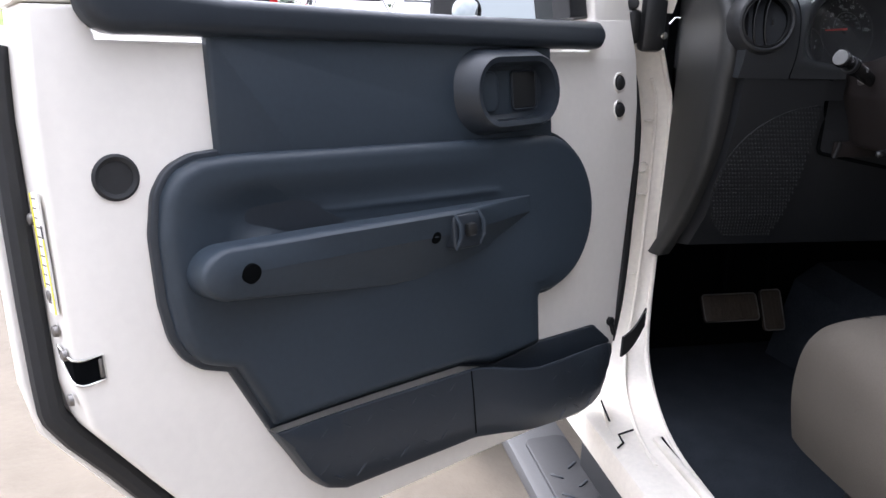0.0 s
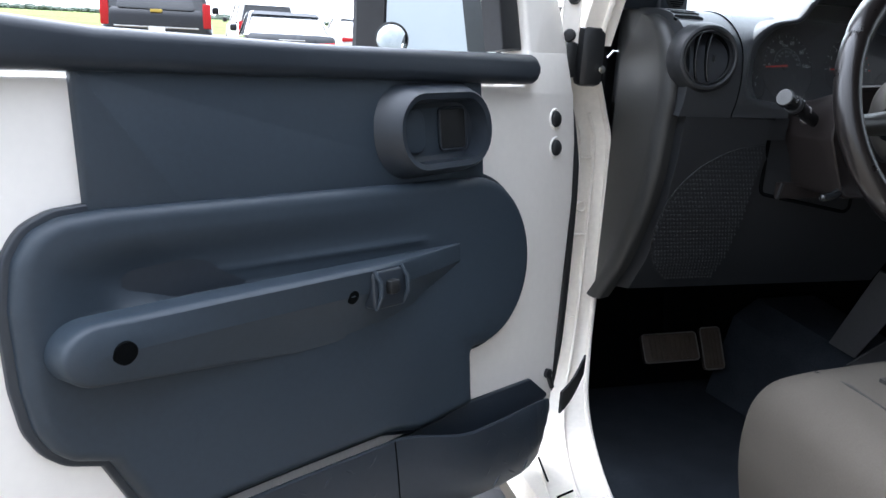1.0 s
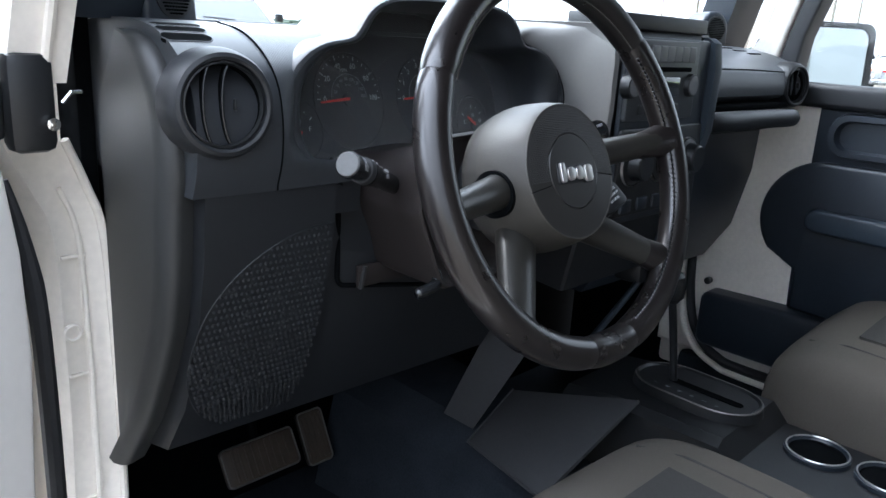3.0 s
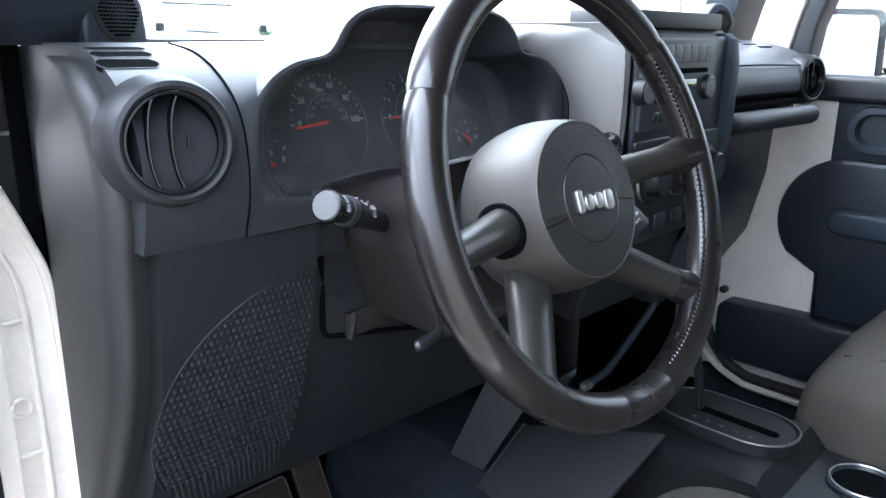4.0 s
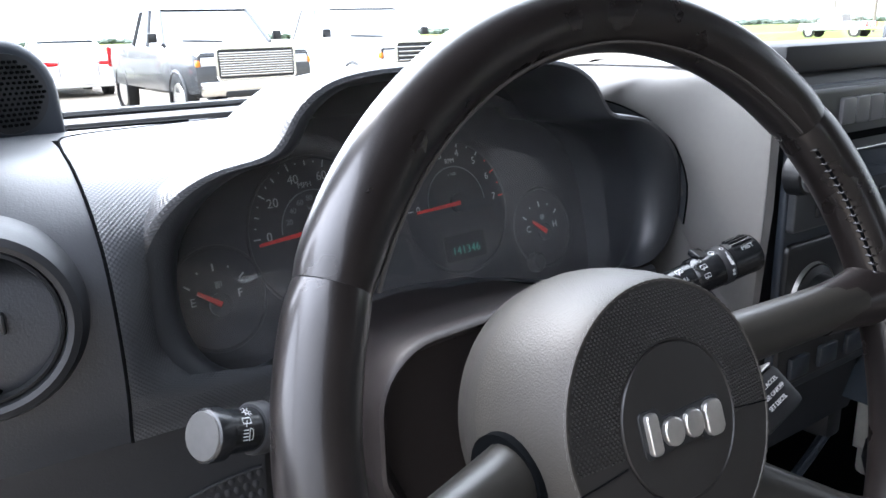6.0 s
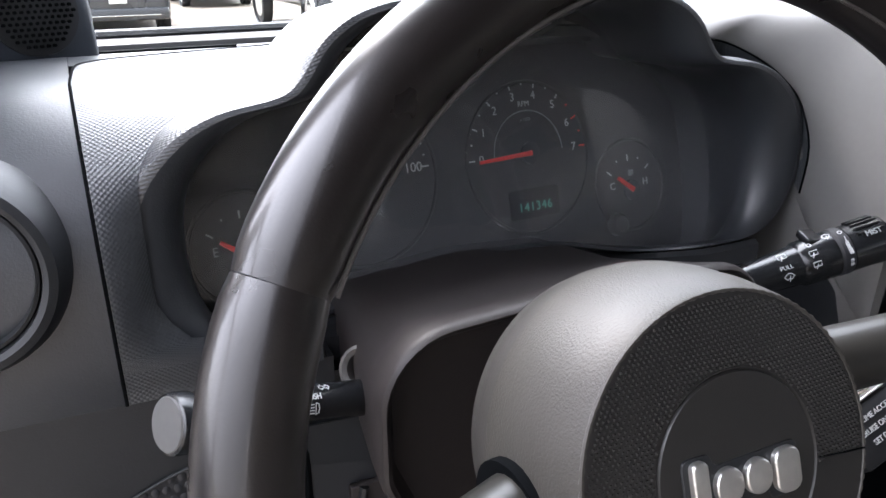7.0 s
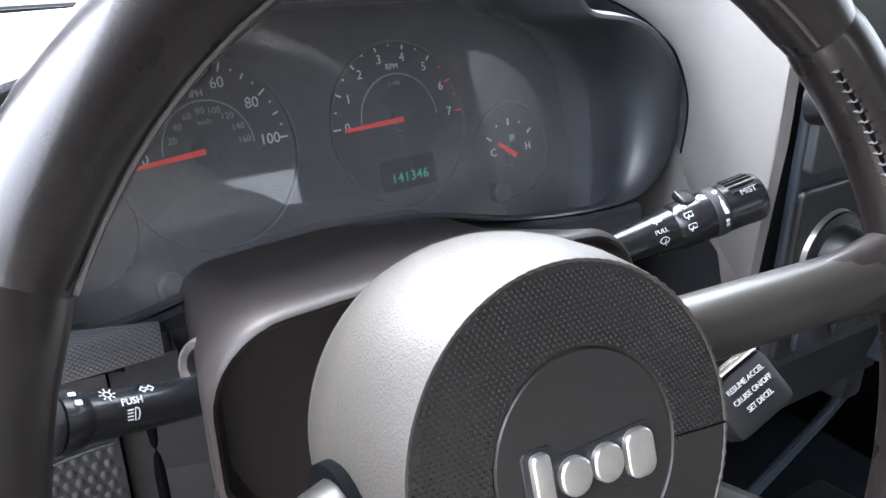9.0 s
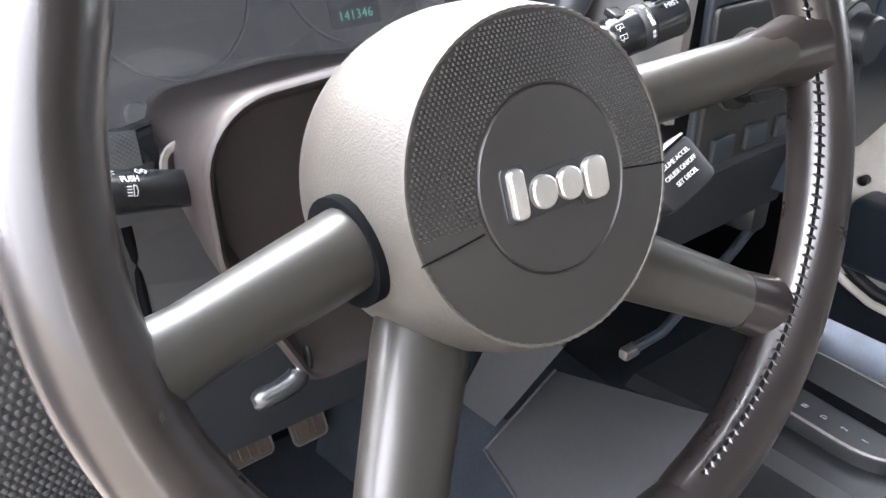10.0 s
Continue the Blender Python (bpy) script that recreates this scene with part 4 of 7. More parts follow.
top_prof = [(0.478, 1.305), (0.478, 1.326), (0.36, 1.336), (0.295, 1.334), (0.255, 1.325), (0.222, 1.305), (0.203, 1.280), (0.196, 1.245), (0.198, 1.212), (0.205, 1.190), (0.2075, 1.1835), (0.475, 1.1835)]
TP = [(p.y, p.z) for p in smooth_path([(0, y, z) for y, z in top_prof[1:10]], 3)]
profile_run("upper_pad", [top_prof[0]] + TP + top_prof[10:], [-0.656, -0.64, -0.62, -0.59, -0.5705], DASH, "dark grained upper pad")
mid_prof = [(0.478, 1.305), (0.478, 1.326), (0.36, 1.336), (0.326, 1.3352), (0.326, 1.331), (0.375, 1.325), (0.375, 1.10), (0.478, 1.10)]
profile_run("centre_pad", mid_prof, [-0.5702, -0.45, -0.3, -0.10, 0.115], DASH)
right_prof = [(0.478, 1.305), (0.478, 1.328), (0.40, 1.342), (0.32, 1.342), (0.255, 1.330), (0.215, 1.314), (0.190, 1.300), (0.186, 1.262), (0.215, 1.250), (0.235, 1.230), (0.225, 1.195), (0.26, 1.184), (0.475, 1.184)]
RP = [(p.y, p.z) for p in smooth_path([(0, y, z) for y, z in right_prof[1:11]], 3)]
profile_run("passenger_pad", [right_prof[0]] + RP + right_prof[11:], [0.1155, 0.30, 0.50, 0.60], PAD, "dark smooth passenger-side pad")
# Knee panels take the darkened plastic: fall-off of light put into the colour.
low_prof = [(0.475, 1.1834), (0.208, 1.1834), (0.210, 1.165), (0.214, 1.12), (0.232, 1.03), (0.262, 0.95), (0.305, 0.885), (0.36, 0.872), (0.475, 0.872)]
profile_run("knee_panel", low_prof, [-0.6435, -0.60, -0.50, -0.4975], DASH_SHADE, "dark lower knee panel")
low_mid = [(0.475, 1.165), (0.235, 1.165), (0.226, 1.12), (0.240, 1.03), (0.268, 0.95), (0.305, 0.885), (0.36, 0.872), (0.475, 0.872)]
profile_run("knee_panel", low_mid, [-0.4965, -0.35, -0.15], DASH_SHADE)
low_right = [(0.475, 1.183), (0.262, 1.183), (0.265, 1.10), (0.29, 0.98), (0.34, 0.90), (0.475, 0.90)]
profile_run("glovebox", low_right, [0.15, 0.35, 0.60], SLATE_DARK, "dark glovebox front")

# end cap that faces the door opening
cap_front = [(0.846, 0.364), (0.874, 0.342), (0.90, 0.322), (0.920, 0.306), (0.955, 0.286), (0.990, 0.268), (1.02, 0.254), (1.05, 0.242), (1.085, 0.233), (1.118, 0.228), (1.150, 0.225), (1.172, 0.223), (1.183, 0.221), (1.190, 0.219), (1.205, 0.217), (1.230, 0.218), (1.255, 0.222), (1.275, 0.230), (1.290, 0.238), (1.302, 0.247), (1.314, 0.260), (1.321, 0.274), (1.326, 0.294)]
cap_rings = []
for z, y in cap_front:
    k = min(1.0, (1.332 - z) / 0.03)
    b = 0.390 if z < 1.25 else 0.390 - 0.05 * (z - 1.25) / 0.076
    f = y - 0.0035
    cap_rings.append([(-0.640, f + 0.012, z), (-0.6565, f + 0.006, z), (-0.662 - 0.001 * k, f + 0.005, z), (-0.666 - 0.003 * k, f + 0.010, z), (-0.668 - 0.005 * k, f + 0.020, z), (-0.667 - 0.005 * k, f + 0.034, z), (-0.668, (f + b) / 2, z), (-0.6655, (f + 2 * b) / 3, z), (-0.660, b, z), (-0.640, b, z)])
part("end_cap", loft(cap_rings), CAP_GREY, dash, "grey-black end cap", 50)

# defroster slots near the side window
def pad_z(y):
    for (y0, z0), (y1, z1) in zip(TP, TP[1:]):
        if y1 <= y <= y0:
            return z0 + (z1 - z0) * (y0 - y) / max(1e-9, y0 - y1)
    return TP[0][1]


# Near-black plates laid on the pad: the slots' shade put into the colour.
for k in range(3):
    yc, xo = 0.2815 - 0.0165 * k, -0.0030 * k
    line = rounded([(-0.6540 + xo, yc + 0.001), (-0.648 + xo, yc - 0.0058), (-0.610 + xo, yc - 0.0058), (-0.6035 + xo, yc), (-0.610 + xo, yc + 0.0058), (-0.648 + xo, yc + 0.0062)], 0.004, 3)
    part("defroster_slot", loft([[(x, y + skew(x), pad_z(y) - 0.004) for x, y in line], [(x, y + skew(x), pad_z(y) + 0.0007) for x, y in line]]), DEEP, dash, "dark defroster slot")
    part("slot_edge", tube([(x, y + skew(x), pad_z(y) + 0.0002) for x, y in inset(line, -0.0006)], 0.0006, 6, closed=True), DASH, dash)

part("screen_rubber", tube([(-0.63, 0.510, 1.334), (0.0, 0.508, 1.334), (0.60, 0.506, 1.334)], 0.0045, 8), BLACK, shell, "black rubber under the windscreen")
part("defroster_slot", loft([[(x, y, z) for x, y in racetrack(-0.507, 0.402, 0.045, 0.0030, 0.0028)] for z in (1.329, 1.3338)]), DEEP, dash)


def vent(c, facing, parent, r, ring_mat):
    """A round eyeball vent: ring, dark bowl and two curved vanes."""
    z = Vector(facing).normalized()
    x = Vector((0, 0, 1)).cross(z).normalized()
    y = z.cross(x)
    vm = axes(c, x, y, z)
    ring = part("air_vent", lathe([(r + 0.006, -0.030), (r + 0.0055, -0.014), (r + 0.0035, -0.004), (r + 0.0005, 0.0025), (r - 0.003, 0.0040), (r - 0.0055, 0.0028), (r - 0.0065, -0.002)], 56, vm, cap_a=False, cap_b=False), ring_mat, parent, "round dark air vent")
    part("inner_ring", lathe([(r - 0.0065, -0.003), (r - 0.0070, 0.0005), (r - 0.0085, 0.0010), (r - 0.0095, -0.004)], 48, vm, cap_a=False, cap_b=False), BLACK, ring, "glossy black inner ring")
    # Bowl and vanes near-black: the shade inside the vent put into their colour.
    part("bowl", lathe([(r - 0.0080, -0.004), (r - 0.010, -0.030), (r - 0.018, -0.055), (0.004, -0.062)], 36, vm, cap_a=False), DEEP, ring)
    for sx, lean in ((-0.013, 0.004), (0.004, 0.005)):
        pts = [(sx - 0.007 * math.cos(t * 1.25), (r - 0.0095) * math.sin(t), -0.002 + 0.003 * math.cos(t)) for t in [-1.30 + 2.6 * i / 14 for i in range(15)]]
        rings = [[(px - 0.0010, py, pz - 0.001), (px, py, pz), (px + 0.0010, py, pz - 0.001), (px + lean * 0.5, py, pz - 0.013), (px + lean * 0.5 - 0.0012, py, pz - 0.013)] for px, py, pz in pts]
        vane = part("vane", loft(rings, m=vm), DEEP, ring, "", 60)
        part("vane_edge", tube([vm @ Vector(p) for p in pts], 0.0009, 6), STALK, vane)
    part("tab", box((0.011, 0.0, -0.004), (0.0025, 0.010, 0.006), 0.0010, vm), BLACK, ring)
    return ring


vent((-0.6315, 0.1915, 1.268), (-0.12, -1, 0.06), dash, 0.0440, DASH_SHADE)
vent((0.535, 0.140, 1.279), (-0.20, -1, 0.05), dash, 0.038, BLACK)


def tweeter(c, hand):
    """A small arched speaker pod on the dash corner."""
    z = Vector((-0.35 * hand, -1, 0.08)).normalized()
    x = Vector((0, 0, 1)).cross(z).normalized()
    tm = axes(c, x, z.cross(x), z)
    arch = [(-0.036, -0.045)] + arc(0, 0.0, 0.036, 180, 0, 14) + [(0.036, -0.045)]
    pod = thing("tweeter_pod", c, "small dark arched speaker pod on the dash corner", "speaker", "dash speakers")
    part("pod", prism(arch[::-1], -0.05, 0.0, 0.008, tm), SLATE_DARK, pod)
    gr = part("grille", lathe([(0.026, -0.001), (0.0255, 0.0015), (0.004, 0.0035)], 30, tm), BLACK, pod)
    bm = bmesh.new()
    for i in range(-6, 7):
        for j in range(-6, 7):
            px, py = (i + 0.5 * (j % 2)) * 0.0037, j * 0.0033
            if px * px + py * py < 0.0225 ** 2:
                lathe([(0.0011, 0.0012), (0.0011, 0.0040)], 6, tm @ Matrix.Translation((px, py, 0)), bm)
    tagged(part("grille_pattern", bm, DEEP, gr), kind="stuff")


tweeter((-0.584, 0.371, 1.362), -1)
tweeter((0.535, 0.315, 1.374), 1)

# ---------------------------------------------------------------- instrument cluster
CX = -0.338
cluster = thing("instrument_cluster", (CX, 0.30, 1.17), "three-lobed instrument cluster with black dials and red needles", "instrument cluster")
half = [(0.0, 1.3715), (0.062, 1.371), (0.096, 1.3655), (0.117, 1.353), (0.1305, 1.335), (0.142, 1.3270), (0.172, 1.3215), (0.195, 1.310), (0.214, 1.289), (0.221, 1.262), (0.218, 1.234), (0.205, 1.213), (0.185, 1.203), (0.150, 1.203), (0.10, 1.214), (0.05, 1.226), (0.0, 1.229)]
half = [(p.x, p.z) for p in smooth_path([(x, 0, z) for x, z in half], 4)]


def hood_line(k=1.0, zc=1.268, grow=0.0):
    right = [(CX + x * k + (grow if x > 0.01 else 0), zc + (z - zc) * k + (grow if z > zc else -grow)) for x, z in half]
    left = [(2 * CX - x, z) for x, z in right[1:-1]][::-1]
    return right + left


def ring_at(y, k, dz=0.0, grow=0.0):
    return [(x, y, z + dz) for x, z in hood_line(k, grow=grow)]


def well(y, k, low, dz=0.0, kx=None):
    """A ring of the dial well, whose floor falls away behind the lip."""
    kx = kx or k
    return [(CX + (x - CX) * kx / k, y, 1.268 + ((z - 1.268) * low / k if z < 1.268 else z - 1.268) + dz) for x, z in hood_line(k)]


def set_back(ring, deep=0.040, drop=0.021):
    """The lip's foot lies deeper in its middle than its sides."""
    out = []
    for x, y, z in ring:
        w = max(0.0, min(1.0, (0.175 - abs(x - CX)) / 0.07)) * max(0.0, min(1.0, (1.250 - z) / 0.02))
        w = w * w * (3 - 2 * w)
        out.append((x, y + deep * w, z - drop * w))
    return out


hood_rings = [ring_at(0.335, 0.985, -0.012), ring_at(0.30, 1.005, -0.004), ring_at(0.25, 1.022), ring_at(0.226, 1.022, 0.001), ring_at(0.2165, 1.016, 0.001)]
turn_at = next(i for i, p in enumerate(hood_line()) if p[1] < 1.215)
count = len(hood_rings[0])
part("hood", skin([r[count - turn_at:] + r[:turn_at + 1] for r in hood_rings]), DASH_GRID, cluster, "gridded cluster hood")
DIAL_AT = Vector((-0.300, 0.2984, 1.258))   # the dial plate leans back and turns a little to the door
DIAL_M = axes(DIAL_AT, (1, 0.061, 0), (0, 0.30, 1), Vector((0.0585, -0.956, 0.2868)).normalized())


def dial_at(x, z, lift=0.0):
    """A frame on the dial plate at the place that shows at x, z, lifted towards the driver."""
    return DIAL_M @ Matrix.Translation((x - DIAL_AT.x, z - DIAL_AT.z, lift))


def on_dial(ring, lift):
    """A ring of the well laid on the leaning plate."""
    return [(x, DIAL_AT.y + 0.061 * (x - DIAL_AT.x) + 0.30 * (z - DIAL_AT.z) - lift, z) for x, _, z in ring]


lip_rings = [set_back(r) for r in (ring_at(0.2165, 1.016, 0.001), ring_at(0.2115, 1.010, 0.001), ring_at(0.2090, 1.002, 0.001), well(0.2080, 0.993, 0.998), well(0.2078, 0.988, 0.997, 0, 0.978))]
part("lip_roll", skin([r[count - turn_at:] + r[:turn_at + 1] for r in lip_rings]), DASH_GRID, cluster, "gridded rolled edge of the hood")
part("lip_roll", loft([r[turn_at:count - turn_at + 1] for r in lip_rings], False, False, False), DASH, cluster)
part("hood_lip", loft([set_back(r) for r in (well(0.2078, 0.988, 0.997, 0, 0.978), well(0.2085, 0.983, 0.997, 0, 0.955), well(0.2110, 0.976, 0.998, 0, 0.925), well(0.2155, 0.968, 1.0, 0, 0.898), well(0.2220, 0.958, 1.03, -0.001, 0.878), well(0.230, 0.948, 1.16, -0.001, 0.868), well(0.240, 0.935, 1.42, -0.002, 0.885))]
                      + [on_dial(well(0, 0.905, 2.00, -0.003, 0.895), 0.006), on_dial(well(0, 0.900, 2.05, -0.003, 0.890), -0.003)], False, False), DASH, cluster, "dark smooth rolled hood lip", 60)
part("dial_plate", prism([(x - DIAL_AT.x, z - DIAL_AT.z) for x, _, z in well(0, 0.90, 2.02, -0.003)], -0.008, 0.0, 0.0, DIAL_M), DIAL, cluster, "black dial plate")

# gridded panel between the pad's seam and the hood, and the seam itself
SEAM_X = -0.5700
down = [Vector((SEAM_X, y + skew(SEAM_X), z)) for y, z in TP if y < 0.32 and z < 1.3335] + [Vector((SEAM_X, 0.2055 + skew(SEAM_X), 1.1838))]
back = smooth_path([(-0.400, 0.3640, 1.3365), (-0.460, 0.3500, 1.3366), (-0.530, 0.3360, 1.3364), (-0.5560, 0.3260, 1.3362), (-0.5665, 0.3120, 1.3354), down[0]], 5)[:-1]
seam_pts = back + down
edge = [(x, z) for x, z in half if x > 0.128 and z > 1.2035]


def hood_x(z):
    """Where the hood's outside stands at that height, on the door's side."""
    for (x0, z0), (x1, z1) in zip(edge, edge[1:]):
        if z1 <= z <= z0:
            return CX - 1.012 * (x0 + (x1 - x0) * (z0 - z) / max(1e-9, z0 - z1))
    return CX - 1.012 * (edge[0][0] if z > edge[0][1] else edge[-1][0])


rows = []
for p in seam_pts:
    reach = 0.014 if p.y > 0.262 else 0.009 * max(0.0, min(1.0, (1.268 - p.z) / 0.02))
    q = Vector((max(hood_x(p.z) + reach, p.x + 0.02) if p.y < 0.312 else max(-0.400, p.x + 0.001), p.y, p.z))
    sink = max(0.0, 0.2115 - p.y - 0.004)   # the face sinks to meet the hood's edge
    rows.append([p.lerp(q, k / 12) + Vector((0, skew(p.x + (q.x - p.x) * k / 12) - skew(p.x) - 0.0007 + sink * (k / 12) ** 1.8, 0.0008)) for k in range(13)])
part("grid_panel", skin(rows), DASH_GRID, dash, "finely gridded dash panel beside the cluster", 70)
lobe_keys = [(0.150, 1.3290), (0.175, 1.3240), (0.196, 1.3110), (0.208, 1.2975), (0.216, 1.2840), (0.221, 1.2620), (0.2195, 1.2430)]
lobe = []
for x, z in lobe_keys:
    f = max(0.0, min(1.0, (z - 1.262) / 0.06))
    k = 1.004 + 0.008 * f
    lobe.append((CX + x * k, 0.2150 + 0.043 * f ** 1.4, 1.268 + (z - 1.268) * k))
h_pts = [Vector(p) for p in smooth_path([(-0.275, 0.335, 1.335), (-0.222, 0.295, 1.335)] + lobe, 4)]
s_pts = [Vector(p) for p in smooth_path([(-0.120, 0.335, 1.358), (-0.121, 0.290, 1.3598), (-0.122, 0.245, 1.3605), (-0.124, 0.210, 1.3605), (-0.127, 0.165, 1.3605), (-0.1295, 0.137, 1.3570), (-0.1340, 0.122, 1.3400), (-0.1350, 0.119, 1.2800), (-0.1345, 0.1235, 1.1600)], 4)]
dome, band = [], []
for h, q in zip(h_pts, s_pts):
    out = Vector((0.05, -0.10, 0.6)) * (0.09 * (q - h).length * max(0.0, min(1.0, (h.z - 1.262) / 0.06)))
    row = [h.lerp(q, k) + out * math.sin(math.pi * k) for k in (0, 0.07, 0.14, 0.26, 0.4, 0.55, 0.7, 0.85, 1.0)]
    band.append(row[:3])
    dome.append(row[2:] + [row[-1] + Vector((0.006, 0.006, -0.004)), row[2] + Vector((0.004, 0.008, -0.006))])
part("hood_band", skin(band), DASH_GRID, cluster, "gridded band along the hood", 60)
part("band_groove", tube([r[2] + Vector((-0.0004, -0.0006, 0.0003)) for r in band], 0.0008, 6), DEEP, cluster)
part("stack_shoulder", loft(dome), GREY, dash, "smooth light grey moulding between cluster and centre stack", 50)
part("pad_seam", tube([p + Vector((-0.0006, -0.0006, 0.0006)) for p in seam_pts], 0.0009, 6), DEEP, dash)


def dial_ring(cx, cz, r, a0, a1, name="dial_rim"):
    pts = [(x, y, 0.0006) for x, y in arc(0, 0, r, a0, a1, 48)]
    rim = name == "dial_rim"
    return part(name, tube(pts, 0.0012 if rim else 0.00045, 6, dial_at(cx, cz)), BLACK if rim else PRINT_GREY, cluster)


def turned(cx, cz, deg, lift=0.0):
    return dial_at(cx, cz, lift) @ Matrix.Rotation(radians(deg), 4, "Z")


def tick(cx, cz, r0, r1, deg, w, mat):
    return part("tick", box(((r0 + r1) / 2, 0, 0.0004), (r1 - r0, w, 0.0004), 0, turned(cx, cz, deg)), mat, cluster)


def numeral(cx, cz, r, deg, text, size, mat):
    a = radians(deg)
    letters("numeral", text, size, dial_at(cx, cz, 0.0006) @ Matrix.Translation((r * math.cos(a), r * math.sin(a), 0)), mat, cluster)


def needle(cx, cz, length, deg, w=0.0017):
    nm = turned(cx, cz, deg, 0.004)
    nd = part("needle", prism([(0, -w), (length, -w * 0.6), (length, w * 0.6), (0, w)], 0.0, 0.0016, 0.0004, nm), NEEDLE, cluster, "red pointer")
    part("needle_cap", lathe([(0.0075, -0.003), (0.0075, -0.0008), (0.006, -0.0002)], 20, nm), BLACK, nd)


SX, SZ, TX, TZ = -0.4125, 1.2595, -0.2835, 1.2575
for k in range(11):
    big = k % 2 == 0
    tick(SX, SZ, 0.0435 if big else 0.0440, 0.0485 if big else 0.0475, 180 - 18 * k, 0.0010 if big else 0.0009, PRINT_DIM)
for k in range(10):
    tick(SX, SZ, 0.0458, 0.0470, 180 - 18 * k - 9, 0.0009, PRINT_DIM)
for k in range(6):
    numeral(SX, SZ, 0.0370, 180 - 36 * k, str(20 * k), 0.0088, PRINT_DIM)
dial_ring(SX, SZ, 0.0270, 180, 0, "scale_arc")
for k in range(1, 9):
    numeral(SX, SZ, 0.0215, 180 - 22 * k + 2, str(20 * k), 0.0054, PRINT_GREY)
numeral(SX, SZ, 0.0310, 96, "MPH", 0.0055, PRINT_DIM)
numeral(SX, SZ, 0.0150, 90, "km/h", 0.0042, PRINT_GREY)
dial_ring(SX, SZ - 0.003, 0.0530, 0, 360)
needle(SX - 0.004, SZ - 0.001, 0.043, 184)
for k in range(8):
    tick(TX, TZ, 0.0445, 0.0495, 180 - 180 / 7 * k, 0.0010, PRINT_DIM if k < 6 else NEEDLE)
    numeral(TX, TZ, 0.0395, 180 - 180 / 7 * k, str(k), 0.0080, PRINT_DIM)
for k in range(7):
    tick(TX, TZ, 0.0465, 0.0478, 180 - 180 / 7 * (k + 0.5), 0.0010, PRINT_DIM if k < 5 else NEEDLE)
dial_ring(TX, TZ, 0.0290, 180, 0, "scale_arc")
numeral(TX, TZ, 0.0335, 90, "RPM", 0.0052, PRINT_DIM)
numeral(TX, TZ, 0.0230, 90, "x 1000", 0.0032, PRINT_GREY)
dial_ring(TX, TZ - 0.003, 0.0515, 0, 360)
needle(TX, TZ, 0.0435, 182)
part("display", prism(racetrack(0, 0, 0.021, 0.0100, 0.002), 0.0002, 0.0008, 0, dial_at(TX, TZ - 0.0340)), DEEP, cluster)
letters("odometer", "141346", 0.0088, dial_at(TX, TZ - 0.0365, 0.0012), LCD, cluster, spread=1.12)
for gx, gz, deg, names in ((-0.4929, 1.2244, 145, ("E", "F")), (-0.1947, 1.2195, 144, ("C", "H"))):
    for d in (143, 90, 40):
        tick(gx, gz, 0.0215, 0.0262, d, 0.0011, PRINT_DIM)
    for d in (116, 65):
        tick(gx, gz, 0.0240, 0.0253, d, 0.0010, PRINT_DIM)
    for tx, dx, dz in ((names[0], -0.0170, 0.0045), (names[1], 0.0152, 0.0044)):
        letters("mark", tx, 0.0076, dial_at(gx + dx, gz + dz, 0.0006), PRINT_DIM, cluster)
    part("symbol", box((0, 0, 0.0005), (0.0032, 0.0046, 0.0005), 0, dial_at(gx + 0.001, gz + 0.0125)), PRINT_GREY, cluster)
    part("symbol", box((0.0026, 0.0004, 0.0005), (0.0010, 0.0036, 0.0005), 0, dial_at(gx + 0.001, gz + 0.0125)), PRINT_GREY, cluster)
    dial_ring(gx, gz + 0.004, 0.0330, 0, 360)
    needle(gx, gz, 0.0175, deg, 0.0019)
for bx, bz in ((-0.451, 1.190), (-0.212, 1.1965)):
    part("reset_button", lathe([(0.0085, 0), (0.0080, 0.006), (0.0060, 0.0075)], 20, dial_at(bx, bz)), CAP_GREY, cluster, "small round reset button")
lens_y = lambda z: 0.2770 + 0.2438 * (z - 1.268)  # the lens leans forward at its top
ln = part("cluster_lens", loft([[(x, lens_y(z) + d, z) for x, _, z in well(0, 0.912, 1.72, -0.003)] for d in (0.0, -0.0015)]), LENS, cluster, "clear plastic lens")
ln.visible_shadow = False
# fascia under the cluster lip
rec = lambda x: 0.022 if -0.462 < x < -0.215 else 0.0
side = [(0.186, 1.203), (0.150, 1.203), (0.1245, 1.2085), (0.1235, 1.2087), (0.10, 1.214), (0.05, 1.226)]
fas = [(CX - x, z) for x, z in side] + [(CX, 1.229)] + [(CX + x, z) for x, z in side[::-1]]
back = lambda x: 0.0022 * (x < -0.47)
part("fascia", loft([set_back([(x, 0.2060 + back(x), z - 0.0015), (x, 0.2020 + back(x), z - 0.004), (x, 0.2015 + back(x), z - 0.010)]) + set_back([(x, 0.2025 + back(x) + rec(x), z - 0.016)], 0.008, 0.026) + [(x, 0.2075 + rec(x), 1.1835), (x, 0.210 + rec(x), 1.150), (x, 0.30, 1.150), (x, 0.30, z - 0.045), (x, 0.240, z - 0.020)] for x, z in fas]), DASH_SHADE, dash)

# ---------------------------------------------------------------- steering wheel
WC = Vector((-0.3606, 0.0113, 1.2239))
WN, WX, WY = Vector((-0.02304, -0.94294, 0.33216)), Vector((0.99970, -0.02443, 0.0)), Vector((0.00812, 0.33206, 0.94322))
WM = axes(WC, WX, WY, WN)
wheel = thing("steering_wheel", WC, "four-spoke steering wheel in worn black stitched leather", "steering wheel")
RR = 0.1835




